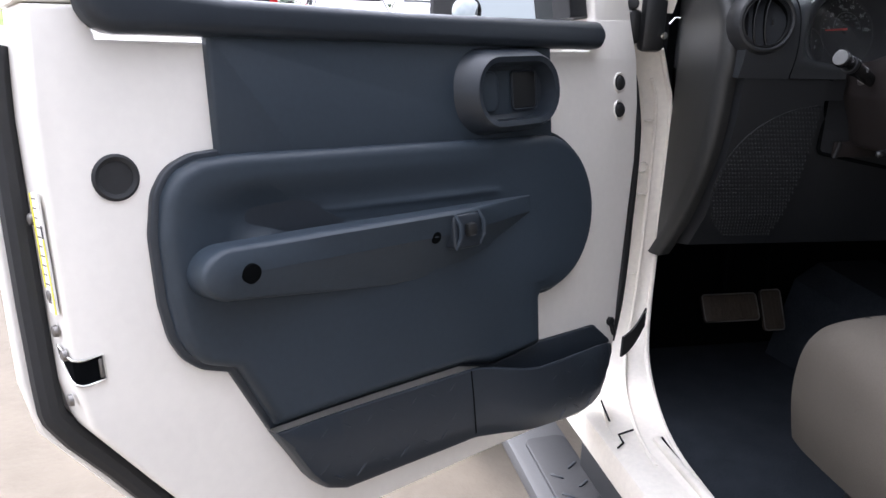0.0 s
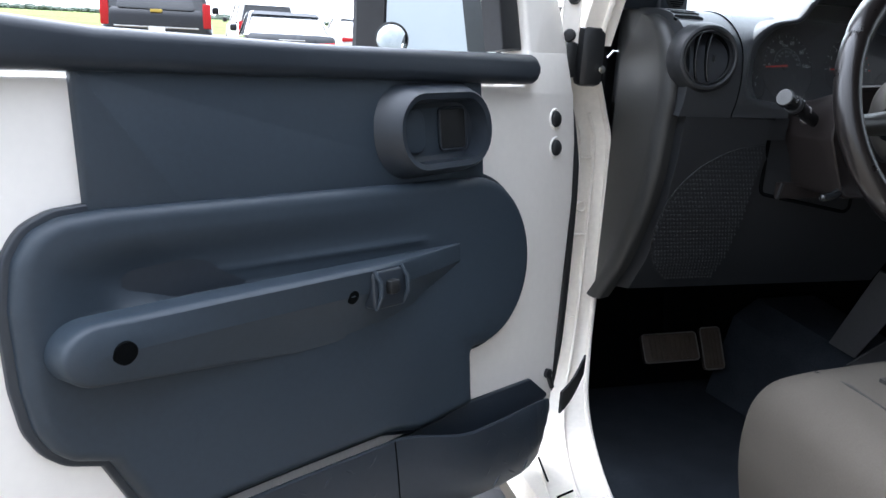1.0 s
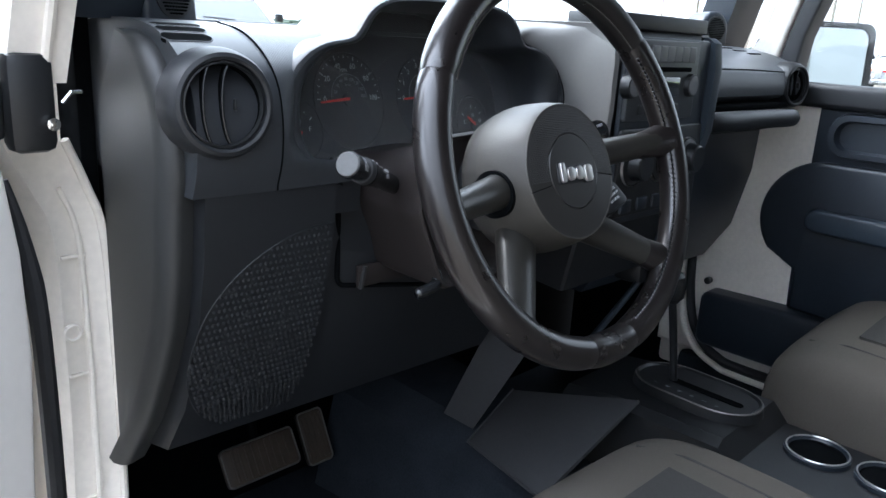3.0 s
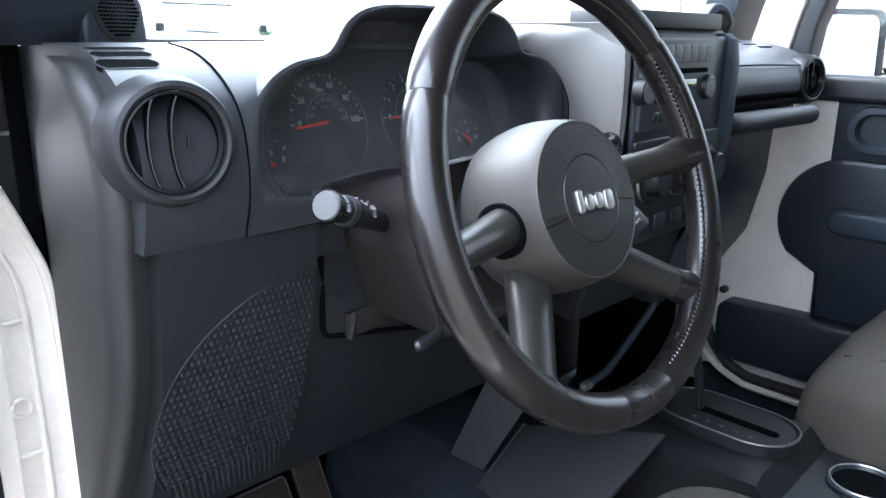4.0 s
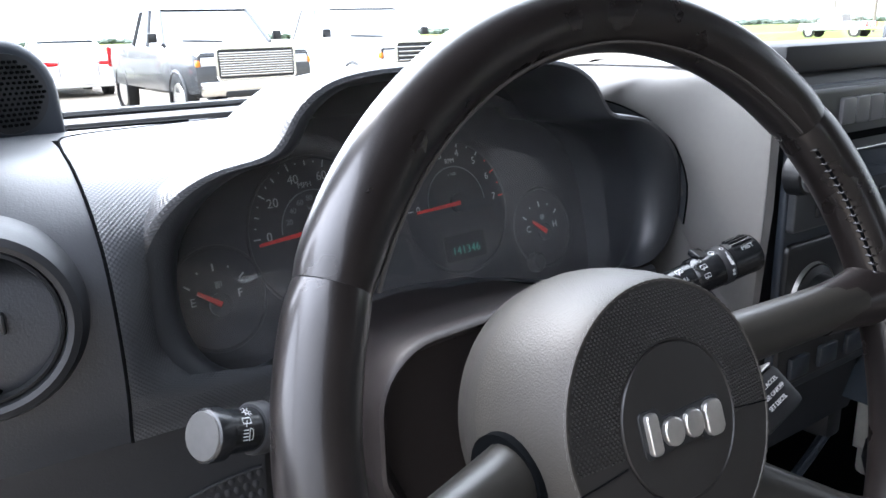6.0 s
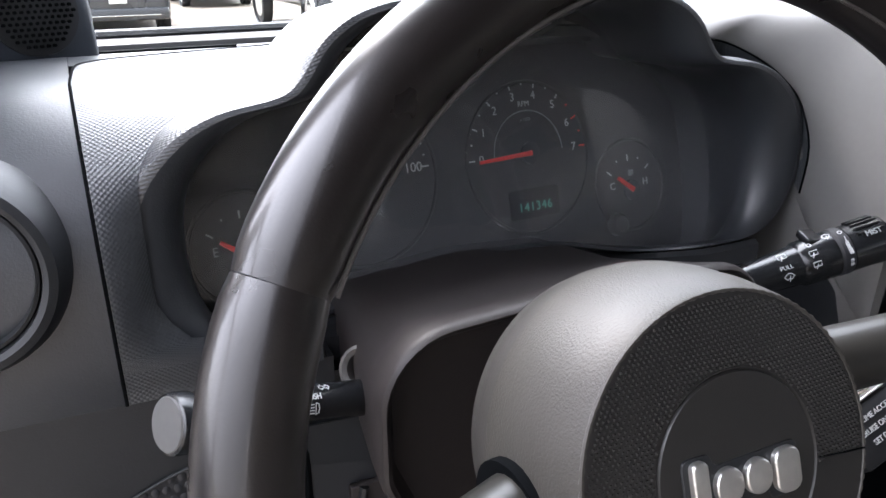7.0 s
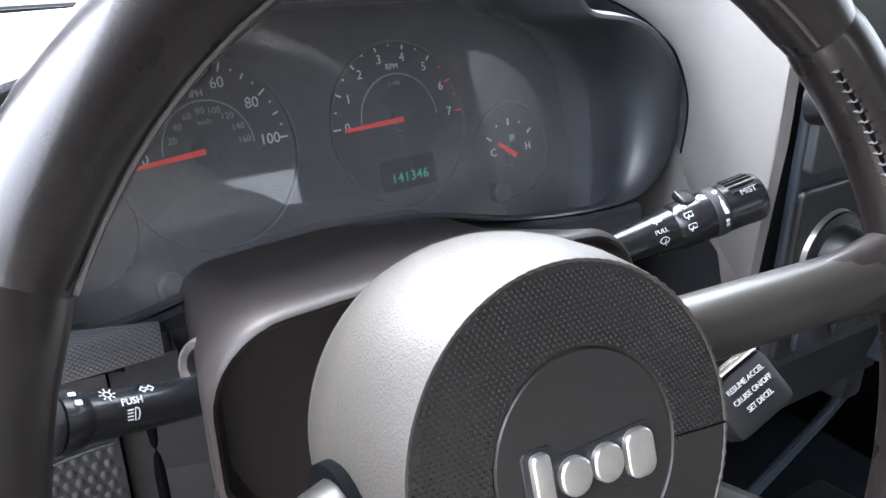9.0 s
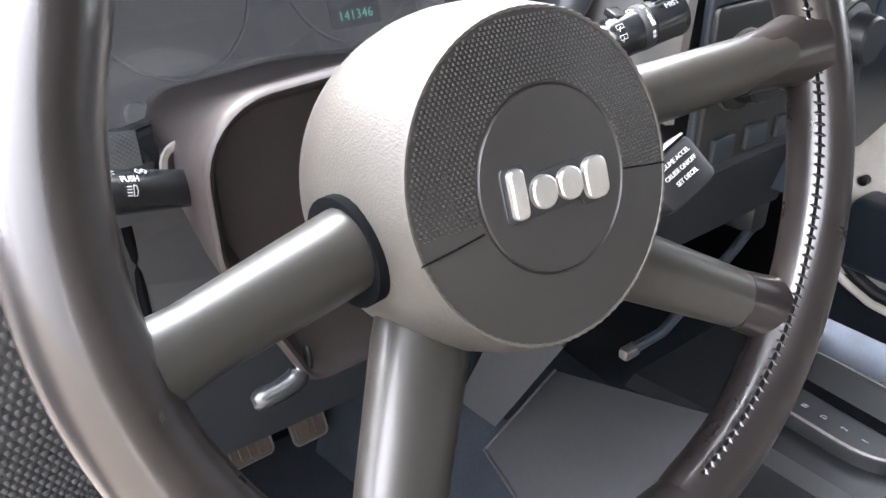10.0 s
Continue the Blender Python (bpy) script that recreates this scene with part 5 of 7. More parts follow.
def rim_piece(a0, a1, n):
    pts, rad = [], []
    for i in range(n + 1):
        a = a0 + (a1 - a0) * i / n
        pts.append((RR * math.cos(radians(a)), RR * math.sin(radians(a)), 0.0))
        e = min(i, n - i)
        rad.append(0.0163 - (0.0012 if e == 0 else 0.0003 if e == 1 else 0.0))
    return tube(pts, rad, 24, WM)


SEAMS = (41.0, 152.5, 260.0, 281.0)
for a0, a1 in ((41.0, 152.5), (152.5, 260.0), (260.0, 281.0), (281.0, 401.0)):
    part("rim_section", rim_piece(a0, a1, max(6, int((a1 - a0) / 2.2))), LEATHER, wheel, "worn black leather rim")
for a in SEAMS:
    c, s = math.cos(radians(a)), math.sin(radians(a))
    sm = WM @ axes((RR * c, RR * s, 0), (c, s, 0), (0, 0, 1), (s, -c, 0))
    part("leather_seam", lathe([(0.0140, -0.0012), (0.0149, 0.0), (0.0140, 0.0012)], 24, sm), RUBBER, wheel)


def stitches(a0, a1, at=150):
    """Small puckers of leather drawn up by the thread along the inner edge of the rim."""
    bm = bmesh.new()
    n = int((a1 - a0) / 1.75)
    for i in range(n):
        p = []
        for k in (-1, -0.5, 0, 0.5, 1):
            a = radians(a0 + (a1 - a0) * (i + 0.5 + 0.18 * k) / n)
            f = radians(at + 9 * k)
            r = RR + 0.0160 * math.cos(f)
            p.append((r * math.cos(a), r * math.sin(a), 0.0160 * math.sin(f)))
        tube(p, [0.0004, 0.0011, 0.0013, 0.0011, 0.0004], 6, WM, bm)
    return bm


def seam_line(a0, a1, at):
    """The sunk line that the puckers cross."""
    r, z = RR + 0.0162 * math.cos(radians(at)), 0.0162 * math.sin(radians(at))
    return tube([(r * math.cos(radians(a)), r * math.sin(radians(a)), z) for a in range(a0, a1, 2)], 0.0009, 6, WM)


part("stitch_seam", seam_line(285, 399, 150), DEEP, wheel)
part("stitching", stitches(285, 398), LEATHER, wheel, "dark puckered stitching")
part("inner_seam", tube([((RR - 0.0148) * math.cos(radians(a)), (RR - 0.0148) * math.sin(radians(a)), 0.0085) for a in range(42, 153, 2)], 0.0009, 6, WM), THREAD, wheel)
HC = (-0.013, -0.008)
hub = part("airbag_hub", lathe([(0.0722, -0.0500), (0.0740, -0.0490), (0.0742, -0.040), (0.0735, -0.030), (0.0706, -0.012), (0.0668, 0.002), (0.0650, 0.0052)], 96, WM @ Matrix.Translation((*HC, 0)), cap_a=False, cap_b=False), HUBG, wheel, "grey-brown grained hub drum")
part("hub_back", lathe([(0.050, -0.084), (0.062, -0.081), (0.0695, -0.072), (0.0725, -0.060), (0.0726, -0.0500)], 96, WM @ Matrix.Translation((*HC, 0)), cap_b=False), HUBB, hub, "darker hub back shell")
part("hub_face", lathe([(0.0650, 0.0052), (0.0640, 0.0062), (0.0630, 0.0062), (0.050, 0.0078), (0.0370, 0.0088), (0.0362, 0.0078), (0.0354, 0.0090), (0.020, 0.0096), (0.002, 0.0098)], 72, WM @ Matrix.Translation((*HC, 0)), cap_a=False), HUBF, hub, "dark textured hub face")


def face_dots():
    """Fine raised dots in rows over the hub face, outside the inner ring."""
    bm = bmesh.new()
    for j in range(-38, 39):
        for i in range(-38, 39):
            px, py = (i + 0.5 * (j % 2)) * 0.0021, j * 0.00165
            r = math.hypot(px, py)
            if 0.0375 < r < 0.0625 and py > -0.008:
                q = 0.0062 + 0.0026 * (0.063 - r) / 0.026
                loft([[(px - 0.0006, py - 0.0006, q), (px + 0.0006, py - 0.0006, q), (px + 0.0006, py + 0.0006, q), (px - 0.0006, py + 0.0006, q)],
                      [(px - 0.0003, py - 0.0003, q + 0.0008), (px + 0.0003, py - 0.0003, q + 0.0008), (px + 0.0003, py + 0.0003, q + 0.0008), (px - 0.0003, py + 0.0003, q + 0.0008)]], False, True, bm=bm)
    bm.transform(WM @ Matrix.Translation((*HC, 0)))
    return bm


tagged(part("dot_texture", face_dots(), HUBF, hub, smooth=0), kind="stuff")
rope = [(0.0646 * math.cos(a), 0.0646 * math.sin(a), 0.0058) for a in (2 * math.pi * i / 180 for i in range(180))]
rr = [0.0007 + 0.0005 * (i % 2) for i in range(180)]
part("edge_bead", tube(rope, rr, 6, WM @ Matrix.Translation((*HC, 0)), closed=True), HUBG, hub)
for s in (-1, 1):
    part("split_line", tube([(s * 0.037, -0.008 + 0.003 * s, 0.0092), (s * 0.050, -0.010 + 0.003 * s, 0.0082), (s * 0.064, -0.012 + 0.003 * s, 0.0065)], 0.0004, 5, WM @ Matrix.Translation((*HC, 0))), DEEP, hub)
# plain raised badge of four rounded shapes
badge_at = WM @ Matrix.Translation((HC[0] - 0.004, HC[1] - 0.001, 0))
badge = part("badge", prism(rounded([(-0.0225, -0.0105), (0.0155, -0.0095), (0.0155, -0.0125), (0.0298, -0.0125), (0.0298, 0.0068), (-0.0085, 0.0060), (-0.0105, 0.0110), (-0.0225, 0.0110)], 0.003), 0.0092, 0.0104, 0.0004, badge_at), BLACK, hub)
for x0, x1, y0, y1, r in ((-0.0200, -0.0130, -0.0092, 0.0098, 0.0026), (-0.0104, 0.0018, -0.0082, 0.0048, 0.0060), (0.0030, 0.0150, -0.0082, 0.0048, 0.0060), (0.0166, 0.0285, -0.0112, 0.0055, 0.0045)):
    part("badge_shape", prism(rounded([(x0, y0), (x1, y0), (x1, y1), (x0, y1)], r, 6), 0.0104, 0.0132, 0.0010, badge_at), SATIN, badge)


def spoke(name, a, b, r0, r1, flat=1.0):
    pts = [Vector(a).lerp(Vector(b), t) for t in (0, 0.15, 0.5, 0.85, 1.0)]
    return part(name, tube(pts, [r0, r0, (r0 + r1) / 2, r1, r1 * 1.08], 20, WM, flat=flat), SPOKE, wheel, "satin grey-brown spoke")


spoke("spoke", (-0.055, -0.012, -0.036), (-0.172, -0.026, -0.004), 0.0175, 0.0135)
spoke("spoke", (0.040, 0.006, -0.036), (0.168, 0.013, -0.004), 0.0155, 0.0138)
spoke("spoke", (-0.052, -0.058, -0.044), (-0.116, -0.140, -0.004), 0.0230, 0.0190, 0.75)
spoke("spoke", (0.030, -0.050, -0.044), (0.134, -0.118, -0.004), 0.0190, 0.0150, 0.85)
for a, b, r in (((0.135, 0.0105, -0.012), (0.178, 0.0135, -0.001), 0.0138), ((0.112, -0.104, -0.012), (0.144, -0.1245, -0.001), 0.0150)):
    A, B = Vector(a), Vector(b)
    part("leather_wrap", tube([A.lerp(B, k) for k in (0, 0.25, 0.5, 0.75, 1.0)], [r * 1.06, r * 1.10, r * 1.18, r * 1.34, r * 1.6], 20, WM, flat=0.82), LEATHER, wheel)
# Near-black collar on the drum stands in for the shaded recess round the spoke.
for a, b in (((-0.060, -0.0155, -0.0335), (-0.0880, -0.0175, -0.0305)),):
    part("spoke_socket", tube([a, b], 0.0225, 28, WM), DEEP, wheel)

# ---------------------------------------------------------------- column with stalks
column = thing("steering_column", (CX, 0.16, 1.10), "dark plastic steering column cowl", "steering column")
def cowl_ring(y, hw, z0, z1, r):
    return [(x, y, z) for x, z in rounded([(-0.360 - hw * 0.66, z0), (-0.360 + hw * 0.66, z0), (-0.360 + hw, z0 + 0.085), (-0.360 + hw, z1), (-0.360, z1 + 0.006), (-0.360 - hw, z1), (-0.360 - hw, z0 + 0.085)], [r * 0.4, r * 0.4, 0.02, r, 0.15, r, 0.02], 8)]


part("cowl", loft([cowl_ring(0.28, 0.086, 1.078, 1.200, 0.05), cowl_ring(0.20, 0.096, 1.075, 1.212, 0.045), cowl_ring(0.135, 0.108, 1.078, 1.232, 0.042), cowl_ring(0.1125, 0.1115, 1.080, 1.240, 0.040), cowl_ring(0.1085, 0.1108, 1.081, 1.2394, 0.0395), cowl_ring(0.1068, 0.1092, 1.083, 1.2380, 0.0385), cowl_ring(0.1078, 0.1074, 1.085, 1.2362, 0.0375), cowl_ring(0.1120, 0.1058, 1.087, 1.2343, 0.0365), cowl_ring(0.1145, 0.1035, 1.090, 1.2315, 0.035), cowl_ring(0.1165, 0.085, 1.105, 1.216, 0.03)]), COWL, column, "dark plastic column cowl")
part("collar", lathe([(0.050, 0.0), (0.054, 0.03), (0.050, 0.07)], 30, axes(WC - WN * 0.14, WX, WY, WN)), DASH, column)
part("cowl_screw", lathe([(0.0125, -0.012), (0.0125, 0.004), (0.0105, 0.0052), (0.0085, 0.003), (0.008, -0.006)], 20, label_frame((-0.4555, 0.176, 1.190), (-0.62, -0.60, 0.5), (0.7, -0.7, 0))), STEEL, column)
part("tilt_lever", tube(smooth_path([(-0.430, 0.155, 1.116), (-0.433, 0.126, 1.106), (-0.4345, 0.1145, 1.093), (-0.441, 0.1115, 1.087), (-0.452, 0.1125, 1.0835), (-0.464, 0.1150, 1.0805)], 5), [0.0050] * 8 + [0.0056] * 6 + [0.0062] * 8 + [0.0064, 0.0062, 0.0054, 0.0036], 14), STALK, column, "bent black tilt lever")
part("tilt_plate", box((-0.405, 0.2200, 1.0700), (0.100, 0.006, 0.026), 0.002), COWL, column, "brown plate in the lever slot")
part("tilt_pin", tube([(-0.452, 0.2165, 1.056), (-0.446, 0.2165, 1.082)], 0.0030, 8), BLACK, column)
part("cover_tab", box((-0.432, 0.2500, 1.018), (0.034, 0.010, 0.024), 0.003), COWL, column)
cover_line = rounded([(-0.480, 1.168), (-0.480, 1.064), (-0.300, 1.030), (-0.300, 1.168)], 0.012)
part("lower_cover", prism(cover_line, -0.236, -0.223, 0.004, wall_frame((0, 0, 0))), DASH_SHADE, column, "dark column surround")
part("cover_gap", tube([(x, 0.2235, z) for x, z in cover_line] + [(cover_line[0][0], 0.2235, cover_line[0][1])], 0.0030, 8), DEEP, column)


def stalk(name, a, b, r0, r1, r2, label, step=0.55, tip=1.0):
    """A control stalk: slim neck, ringed barrel and a blunt end."""
    st = thing(name, a, label, "control stalk", "column stalks")
    A, B = Vector(a), Vector(b)
    z = (B - A).normalized()
    length = (B - A).length
    x = z.cross(Vector((0, -0.3, 1))).normalized()
    y = z.cross(x)
    sm = axes(A, x, y, z)
    part("neck", lathe([(r0, 0.0), (r0 * 1.05, length * 0.25), (r1, length * step)], 24, sm), STALK, st)
    part("barrel", lathe([(r1, length * step), (r2 * 0.96, length * (step + 0.02)), (r2, length * 0.70), (r2, length * 0.73)], 28, sm), STALK, st)
    part("grip_ring", lathe([(r2 * 0.96, length * 0.735), (r2 * 1.03, length * 0.745), (r2 * 1.03, length * 0.79), (r2 * 0.96, length * 0.80)], 36, sm), RUBBER, st)
    end = part("end_knob", lathe([(r2 * tip, length * 0.80), (r2 * tip, length * 0.925), (r2 * 1.02, length * 0.945), (r2 * 1.02, length * 0.98), (r2 * 0.98, length * 0.996), (r2 * 0.90, length)], 32, sm, cap_b=False), STALK, st)
    part("end_disc", lathe([(r2 * 0.90, length * 0.999), (r2 * 0.86, length * 1.004), (r2 * 0.2, length * 1.006)], 32, sm), WORN, end, "pale worn end face")
    return st, sm, length


ls, lm, ll = stalk("turn_signal_stalk", (-0.432, 0.168, 1.175), (-0.5565, 0.1155, 1.2225), 0.0085, 0.0104, 0.0124, "black turn-signal stalk with white symbols and worn end", 0.65, 0.84)


def stalk_print(st, sm, r, dist, off, make):
    """Places print on the barrel where it faces the driver; off: turn round the barrel in degrees."""
    c = sm @ Vector((0, 0, dist))
    z = (sm.to_3x3() @ Vector((0, 0, 1)))
    up = Vector((0, -0.72, 0.70))
    up = (up - z * up.dot(z)).normalized()
    up = Matrix.Rotation(radians(off), 3, z) @ up
    return make(c + up * (r + 0.0004), up, z)


ICONS = {
    "lamp": [[(0.1, 0.4), (0.35, 0.3), (0.42, 0), (0.35, -0.3), (0.1, -0.4), (0.1, 0.4)]] + [[(-0.42, y), (-0.02, y)] for y in (0.3, 0.1, -0.1, -0.3)],
    "sun": [[(0.2 * math.cos(a), 0.2 * math.sin(a)) for a in (k * math.pi / 5 for k in range(11))]] + [[(0.3 * math.cos(a), 0.3 * math.sin(a)), (0.45 * math.cos(a), 0.45 * math.sin(a))] for a in (k * math.pi / 4 for k in range(8))],
    "arrows": [[(-0.45, 0), (-0.2, 0.25), (-0.2, 0.1), (-0.05, 0.1), (-0.05, -0.1), (-0.2, -0.1), (-0.2, -0.25), (-0.45, 0)], [(0.45, 0), (0.2, 0.25), (0.2, 0.1), (0.05, 0.1), (0.05, -0.1), (0.2, -0.1), (0.2, -0.25), (0.45, 0)]],
    "wiper": [[(-0.45, 0.1), (-0.25, 0.32), (0.0, 0.4), (0.25, 0.32), (0.45, 0.1), (0.2, -0.2), (0.0, -0.1), (-0.2, -0.2), (-0.45, 0.1)], [(0.0, -0.4), (0.1, 0.15)]],
    "washer": [[(-0.4, 0.35), (0.4, 0.35), (0.4, -0.1), (-0.4, -0.1), (-0.4, 0.35)], [(-0.2, -0.35), (0.05, 0.15)]],
    "ring": [[(0.3 * math.cos(a), 0.3 * math.sin(a)) for a in (k * math.pi / 5 for k in range(11))]],
    "block": [[(-0.3, 0.0), (0.3, 0.0)]],
    "wedge": [[(0.0, 0.45), (0.0, -0.45)], [(0.06, 0.2), (0.06, -0.45)], [(-0.06, 0.2), (-0.06, -0.45)], [(0.1, -0.2), (0.1, -0.45)]],
}


def icon(st, kind, size, wide=0.00028):
    """A small symbol of thin printed strokes."""
    def make(c, up, z):
        f = label_frame(c, up, -z if st is ls else z)
        bm = bmesh.new()
        for line in ICONS[kind]:
            tube([(x * size, y * size, 0.0) for x, y in line], wide * (4 if kind == "block" else 1), 4, f, bm, flat=0.4)
        return part("symbol", bm, PRINT_DIM, st)
    return make


stalk_print(ls, lm, 0.0106, ll * 0.54, 2, lambda c, up, z: letters("print", "PUSH", 0.0040, label_frame(c, up, -z), PRINT_DIM, ls))
for d, o, kind, size in ((0.48, 26, "arrows", 0.0070), (0.60, 28, "sun", 0.0075), (0.54, -26, "lamp", 0.0065), (0.70, 34, "block", 0.004), (0.695, 14, "block", 0.004), (0.86, 26, "sun", 0.0065), (0.88, -4, "washer", 0.006), (0.88, -34, "lamp", 0.0075)):
    stalk_print(ls, lm, 0.0104 + 0.0022 * (d > 0.64) - 0.0020 * (d > 0.8), ll * d, o, icon(ls, kind, size))
ws, wm, wl_ = stalk("wiper_stalk", (-0.262, 0.150, 1.200), (-0.148, 0.118, 1.231), 0.0095, 0.0120, 0.0140, "black wiper stalk with white printed symbols")
stalk_print(ws, wm, 0.0125, wl_ * 0.46, 10, lambda c, up, z: letters("print", "PULL", 0.0036, label_frame(c, up, z), PRINT_DIM, ws))
stalk_print(ws, wm, 0.0150, wl_ * 0.91, -6, lambda c, up, z: letters("print", "MIST", 0.0048, label_frame(c, up, z), PRINT_GREY, ws))
for d, o, kind, size in ((0.46, -18, "washer", 0.0065), (0.46, 36, "wiper", 0.0065), (0.60, -24, "ring", 0.004), (0.60, 0, "washer", 0.006), (0.60, 26, "washer", 0.006), (0.70, -32, "wiper", 0.0055), (0.77, -32, "ring", 0.004), (0.77, 4, "wedge", 0.012), (0.77, 40, "block", 0.003), (0.77, 50, "block", 0.003)):
    stalk_print(ws, wm, 0.0128 + 0.0018 * (d > 0.55), wl_ * d, o, icon(ws, kind, size))
wz = wm.to_3x3() @ Vector((0, 0, 1))
part("lug", box((0, 0, 0), (0.010, 0.012, 0.005), 0.0012, label_frame(wm @ Vector((0, 0, wl_ * 0.62)) + Vector((0, 0.002, 0.0140)), (0, -0.3, 1), wz)), STALK, ws)
for k in range(5):
    a = radians(-46 + 15 * k)
    up = (Vector((0, -0.35, 0.94)) - wz * Vector((0, -0.35, 0.94)).dot(wz)).normalized()
    up = Matrix.Rotation(a, 3, wz) @ up
    base = wm @ Vector((0, 0, 0)) + up * 0.0143
    part("grip_rib", tube([base + wz * (wl_ * 0.84), base + wz * (wl_ * 0.97)], 0.0009, 6), STALK, ws)
# cruise lever below the right spoke
cruise = thing("cruise_lever", (-0.285, 0.06, 1.155), "black cruise lever with white lettering", "control stalk", "column stalks")
cm = label_frame((-0.234, 0.040, 1.1705), (-0.25, -0.75, 0.62), (0.96, 0.10, 0.28))
part("lever", box((0, 0, -0.009), (0.040, 0.030, 0.018), 0.005, cm), BLACK, cruise)
part("neck", tube([(-0.300, 0.075, 1.150), (-0.258, 0.052, 1.155)], 0.008, 10), BLACK, cruise)
top_m = cm @ axes((0, 0.0151, -0.008), (1, 0, 0), (0, 0, -1), (0, 1, 0))
part("top_face", prism(rounded([(-0.018, -0.0075), (0.018, -0.0075), (0.018, 0.0085), (-0.018, 0.0085)], 0.003), 0.0, 0.0010, 0.0005, top_m), SATIN, cruise, "worn silver top face")
letters("print", "CANCEL", 0.0062, top_m @ Matrix.Translation((0.001, 0, 0.0013)), INK, cruise, spread=0.95)
for k, tx in enumerate(("RESUME ACCEL", "CRUISE ON/OFF", "SET DECEL")):
    letters("print", tx, 0.0037, cm @ Matrix.Translation((0.001, 0.0075 - 0.0058 * k, 0.0003)), PRINT_DIM, cruise, spread=0.95)

# ---------------------------------------------------------------- speaker grille in the knee panel
speaker = thing("knee_speaker", (-0.57, 0.21, 1.06), "dark dimpled speaker grille in the knee panel", "speaker grille")
def knee_y(z):
    pts = [(1.183, 0.208), (1.12, 0.214), (1.03, 0.232), (0.95, 0.262), (0.885, 0.305)]
    for (z0, y0), (z1, y1) in zip(pts, pts[1:]):
        if z >= z1:
            return y0 + (y1 - y0) * (z0 - z) / (z0 - z1)
    return 0.305


def in_grille(x, z):
    return x < -0.503 and ((x + 0.500) / 0.150) ** 2 + ((z - 1.010) / 0.132) ** 2 < 1 and z > 0.905


edge = [(x, z) for x, z in arc(-0.500, 1.010, 0.150, 90, 215, 30, 0.132)]
part("grille_rim", tube([(x, knee_y(z) + skew(x) - 0.001, z) for x, z in edge], 0.0009, 6), DASH_SHADE, speaker)
gb = bmesh.new()
for j in range(34):
    for i in range(30):
        x, z = -0.655 + 0.0058 * i + 0.0029 * (j % 2), 0.90 + 0.0072 * j
        if in_grille(x - 0.002, z):
            y = knee_y(z) + skew(x)
            q = axes((x, y - 0.0002, z), (1, 0, 0), (0, 0.2, 0.98), (0, -0.98, 0.2))
            loft([[(0.0024 * math.cos(a), 0.0032 * math.sin(a), 0.0002) for a in (k * math.pi / 3 for k in range(6))],
                  [(0.0012 * math.cos(a), 0.0016 * math.sin(a), 0.0007) for a in (k * math.pi / 3 for k in range(6))]], False, True, bm=gb, m=q)
tagged(part("grille_relief", gb, DASH_SHADE, speaker), kind="stuff")
part("fuse_cover_seam", tube([(-0.4975, 0.207, 1.182), (-0.4972, 0.215, 1.12), (-0.497, 0.233, 1.03), (-0.497, 0.262, 0.95)], 0.0016, 6), DEEP, speaker)

# ---------------------------------------------------------------- centre stack
stack = thing("centre_stack", (-0.01, 0.16, 1.00), "grey-trimmed centre stack with radio and round knobs", "centre console")
YS = 0.115
plan = [(-0.112, 0.330), (-0.112, 0.222), (-0.132, 0.121), (-0.128, YS + 0.002), (0.128, YS + 0.002), (0.133, 0.121), (0.140, 0.33)]
def stack_ring(z, k=0.0, dy=0.0):
    return [(x * (1 - k), y + dy, z) for x, y in plan]


part("stack_body", loft([stack_ring(1.00, 0.03, 0.05), stack_ring(1.10, 0.01, 0.028), stack_ring(1.20, 0.0, 0.008), stack_ring(1.325), stack_ring(1.345, 0.0, 0.004), stack_ring(1.356, 0.02, 0.012)]), DASH_SHADE, stack, "dark plastic surround")
part("flank", loft([[(-0.1145 - o, 0.335, z), (-0.1145 - o, 0.230, z), (-0.1200 - o, 0.190, z), (-0.1345, 0.1215 + dy, z), (-0.1295, 0.1185 + dy, z), (-0.1145, 0.190, z), (-0.108, 0.230, z), (-0.108, 0.335, z)]
                    for z, o, dy in ((1.15, 0.0, 0.004), (1.20, 0.0, 0.001), (1.26, 0.0, -0.003), (1.315, 0.0, -0.003), (1.338, 0.002, 0.0), (1.352, 0.006, 0.005), (1.361, 0.012, 0.012))]), GREY, stack, "light grey side trim", 50)
part("top_cover", prism(rounded([(-0.126, 0.330), (-0.128, 0.130), (0.112, 0.128), (0.118, 0.20), (0.118, 0.325)], 0.008), 1.331, 1.364, 0.016), GREY, stack, "light grey upper trim")
part("tray", box((-0.005, 0.165, 1.366), (0.228, 0.085, 0.020), 0.0025), DASH_SHADE, stack, "dark tray on top of the stack")
part("side_post", loft([[(0.100, 0.135, z), (0.100, yy, z), (0.110, yy - 0.003, z), (0.122, yy, z), (0.124, 0.16, z)] for z, yy in ((1.02, 0.17), (1.12, 0.125), (1.22, 0.100), (1.31, 0.098), (1.345, 0.104), (1.352, 0.115))]), SLATE, stack, "dark grey upright trim")
SMX = wall_frame((0, YS, 0))
part("bezel", prism(rounded([(-0.124, 1.105), (0.100, 1.105), (0.100, 1.348), (-0.124, 1.348)], 0.008), 0.0, 0.006, 0.003, SMX), SLATE_DARK, stack)
radio = thing("car_radio", (-0.018, 0.11, 1.24), "dark car radio with silver buttons and two round knobs", "radio")
part("face", prism(rounded([(-0.122, 1.242), (0.056, 1.242), (0.056, 1.345), (-0.122, 1.345)], 0.004), 0.006, 0.012, 0.002, SMX), RADIO, radio)
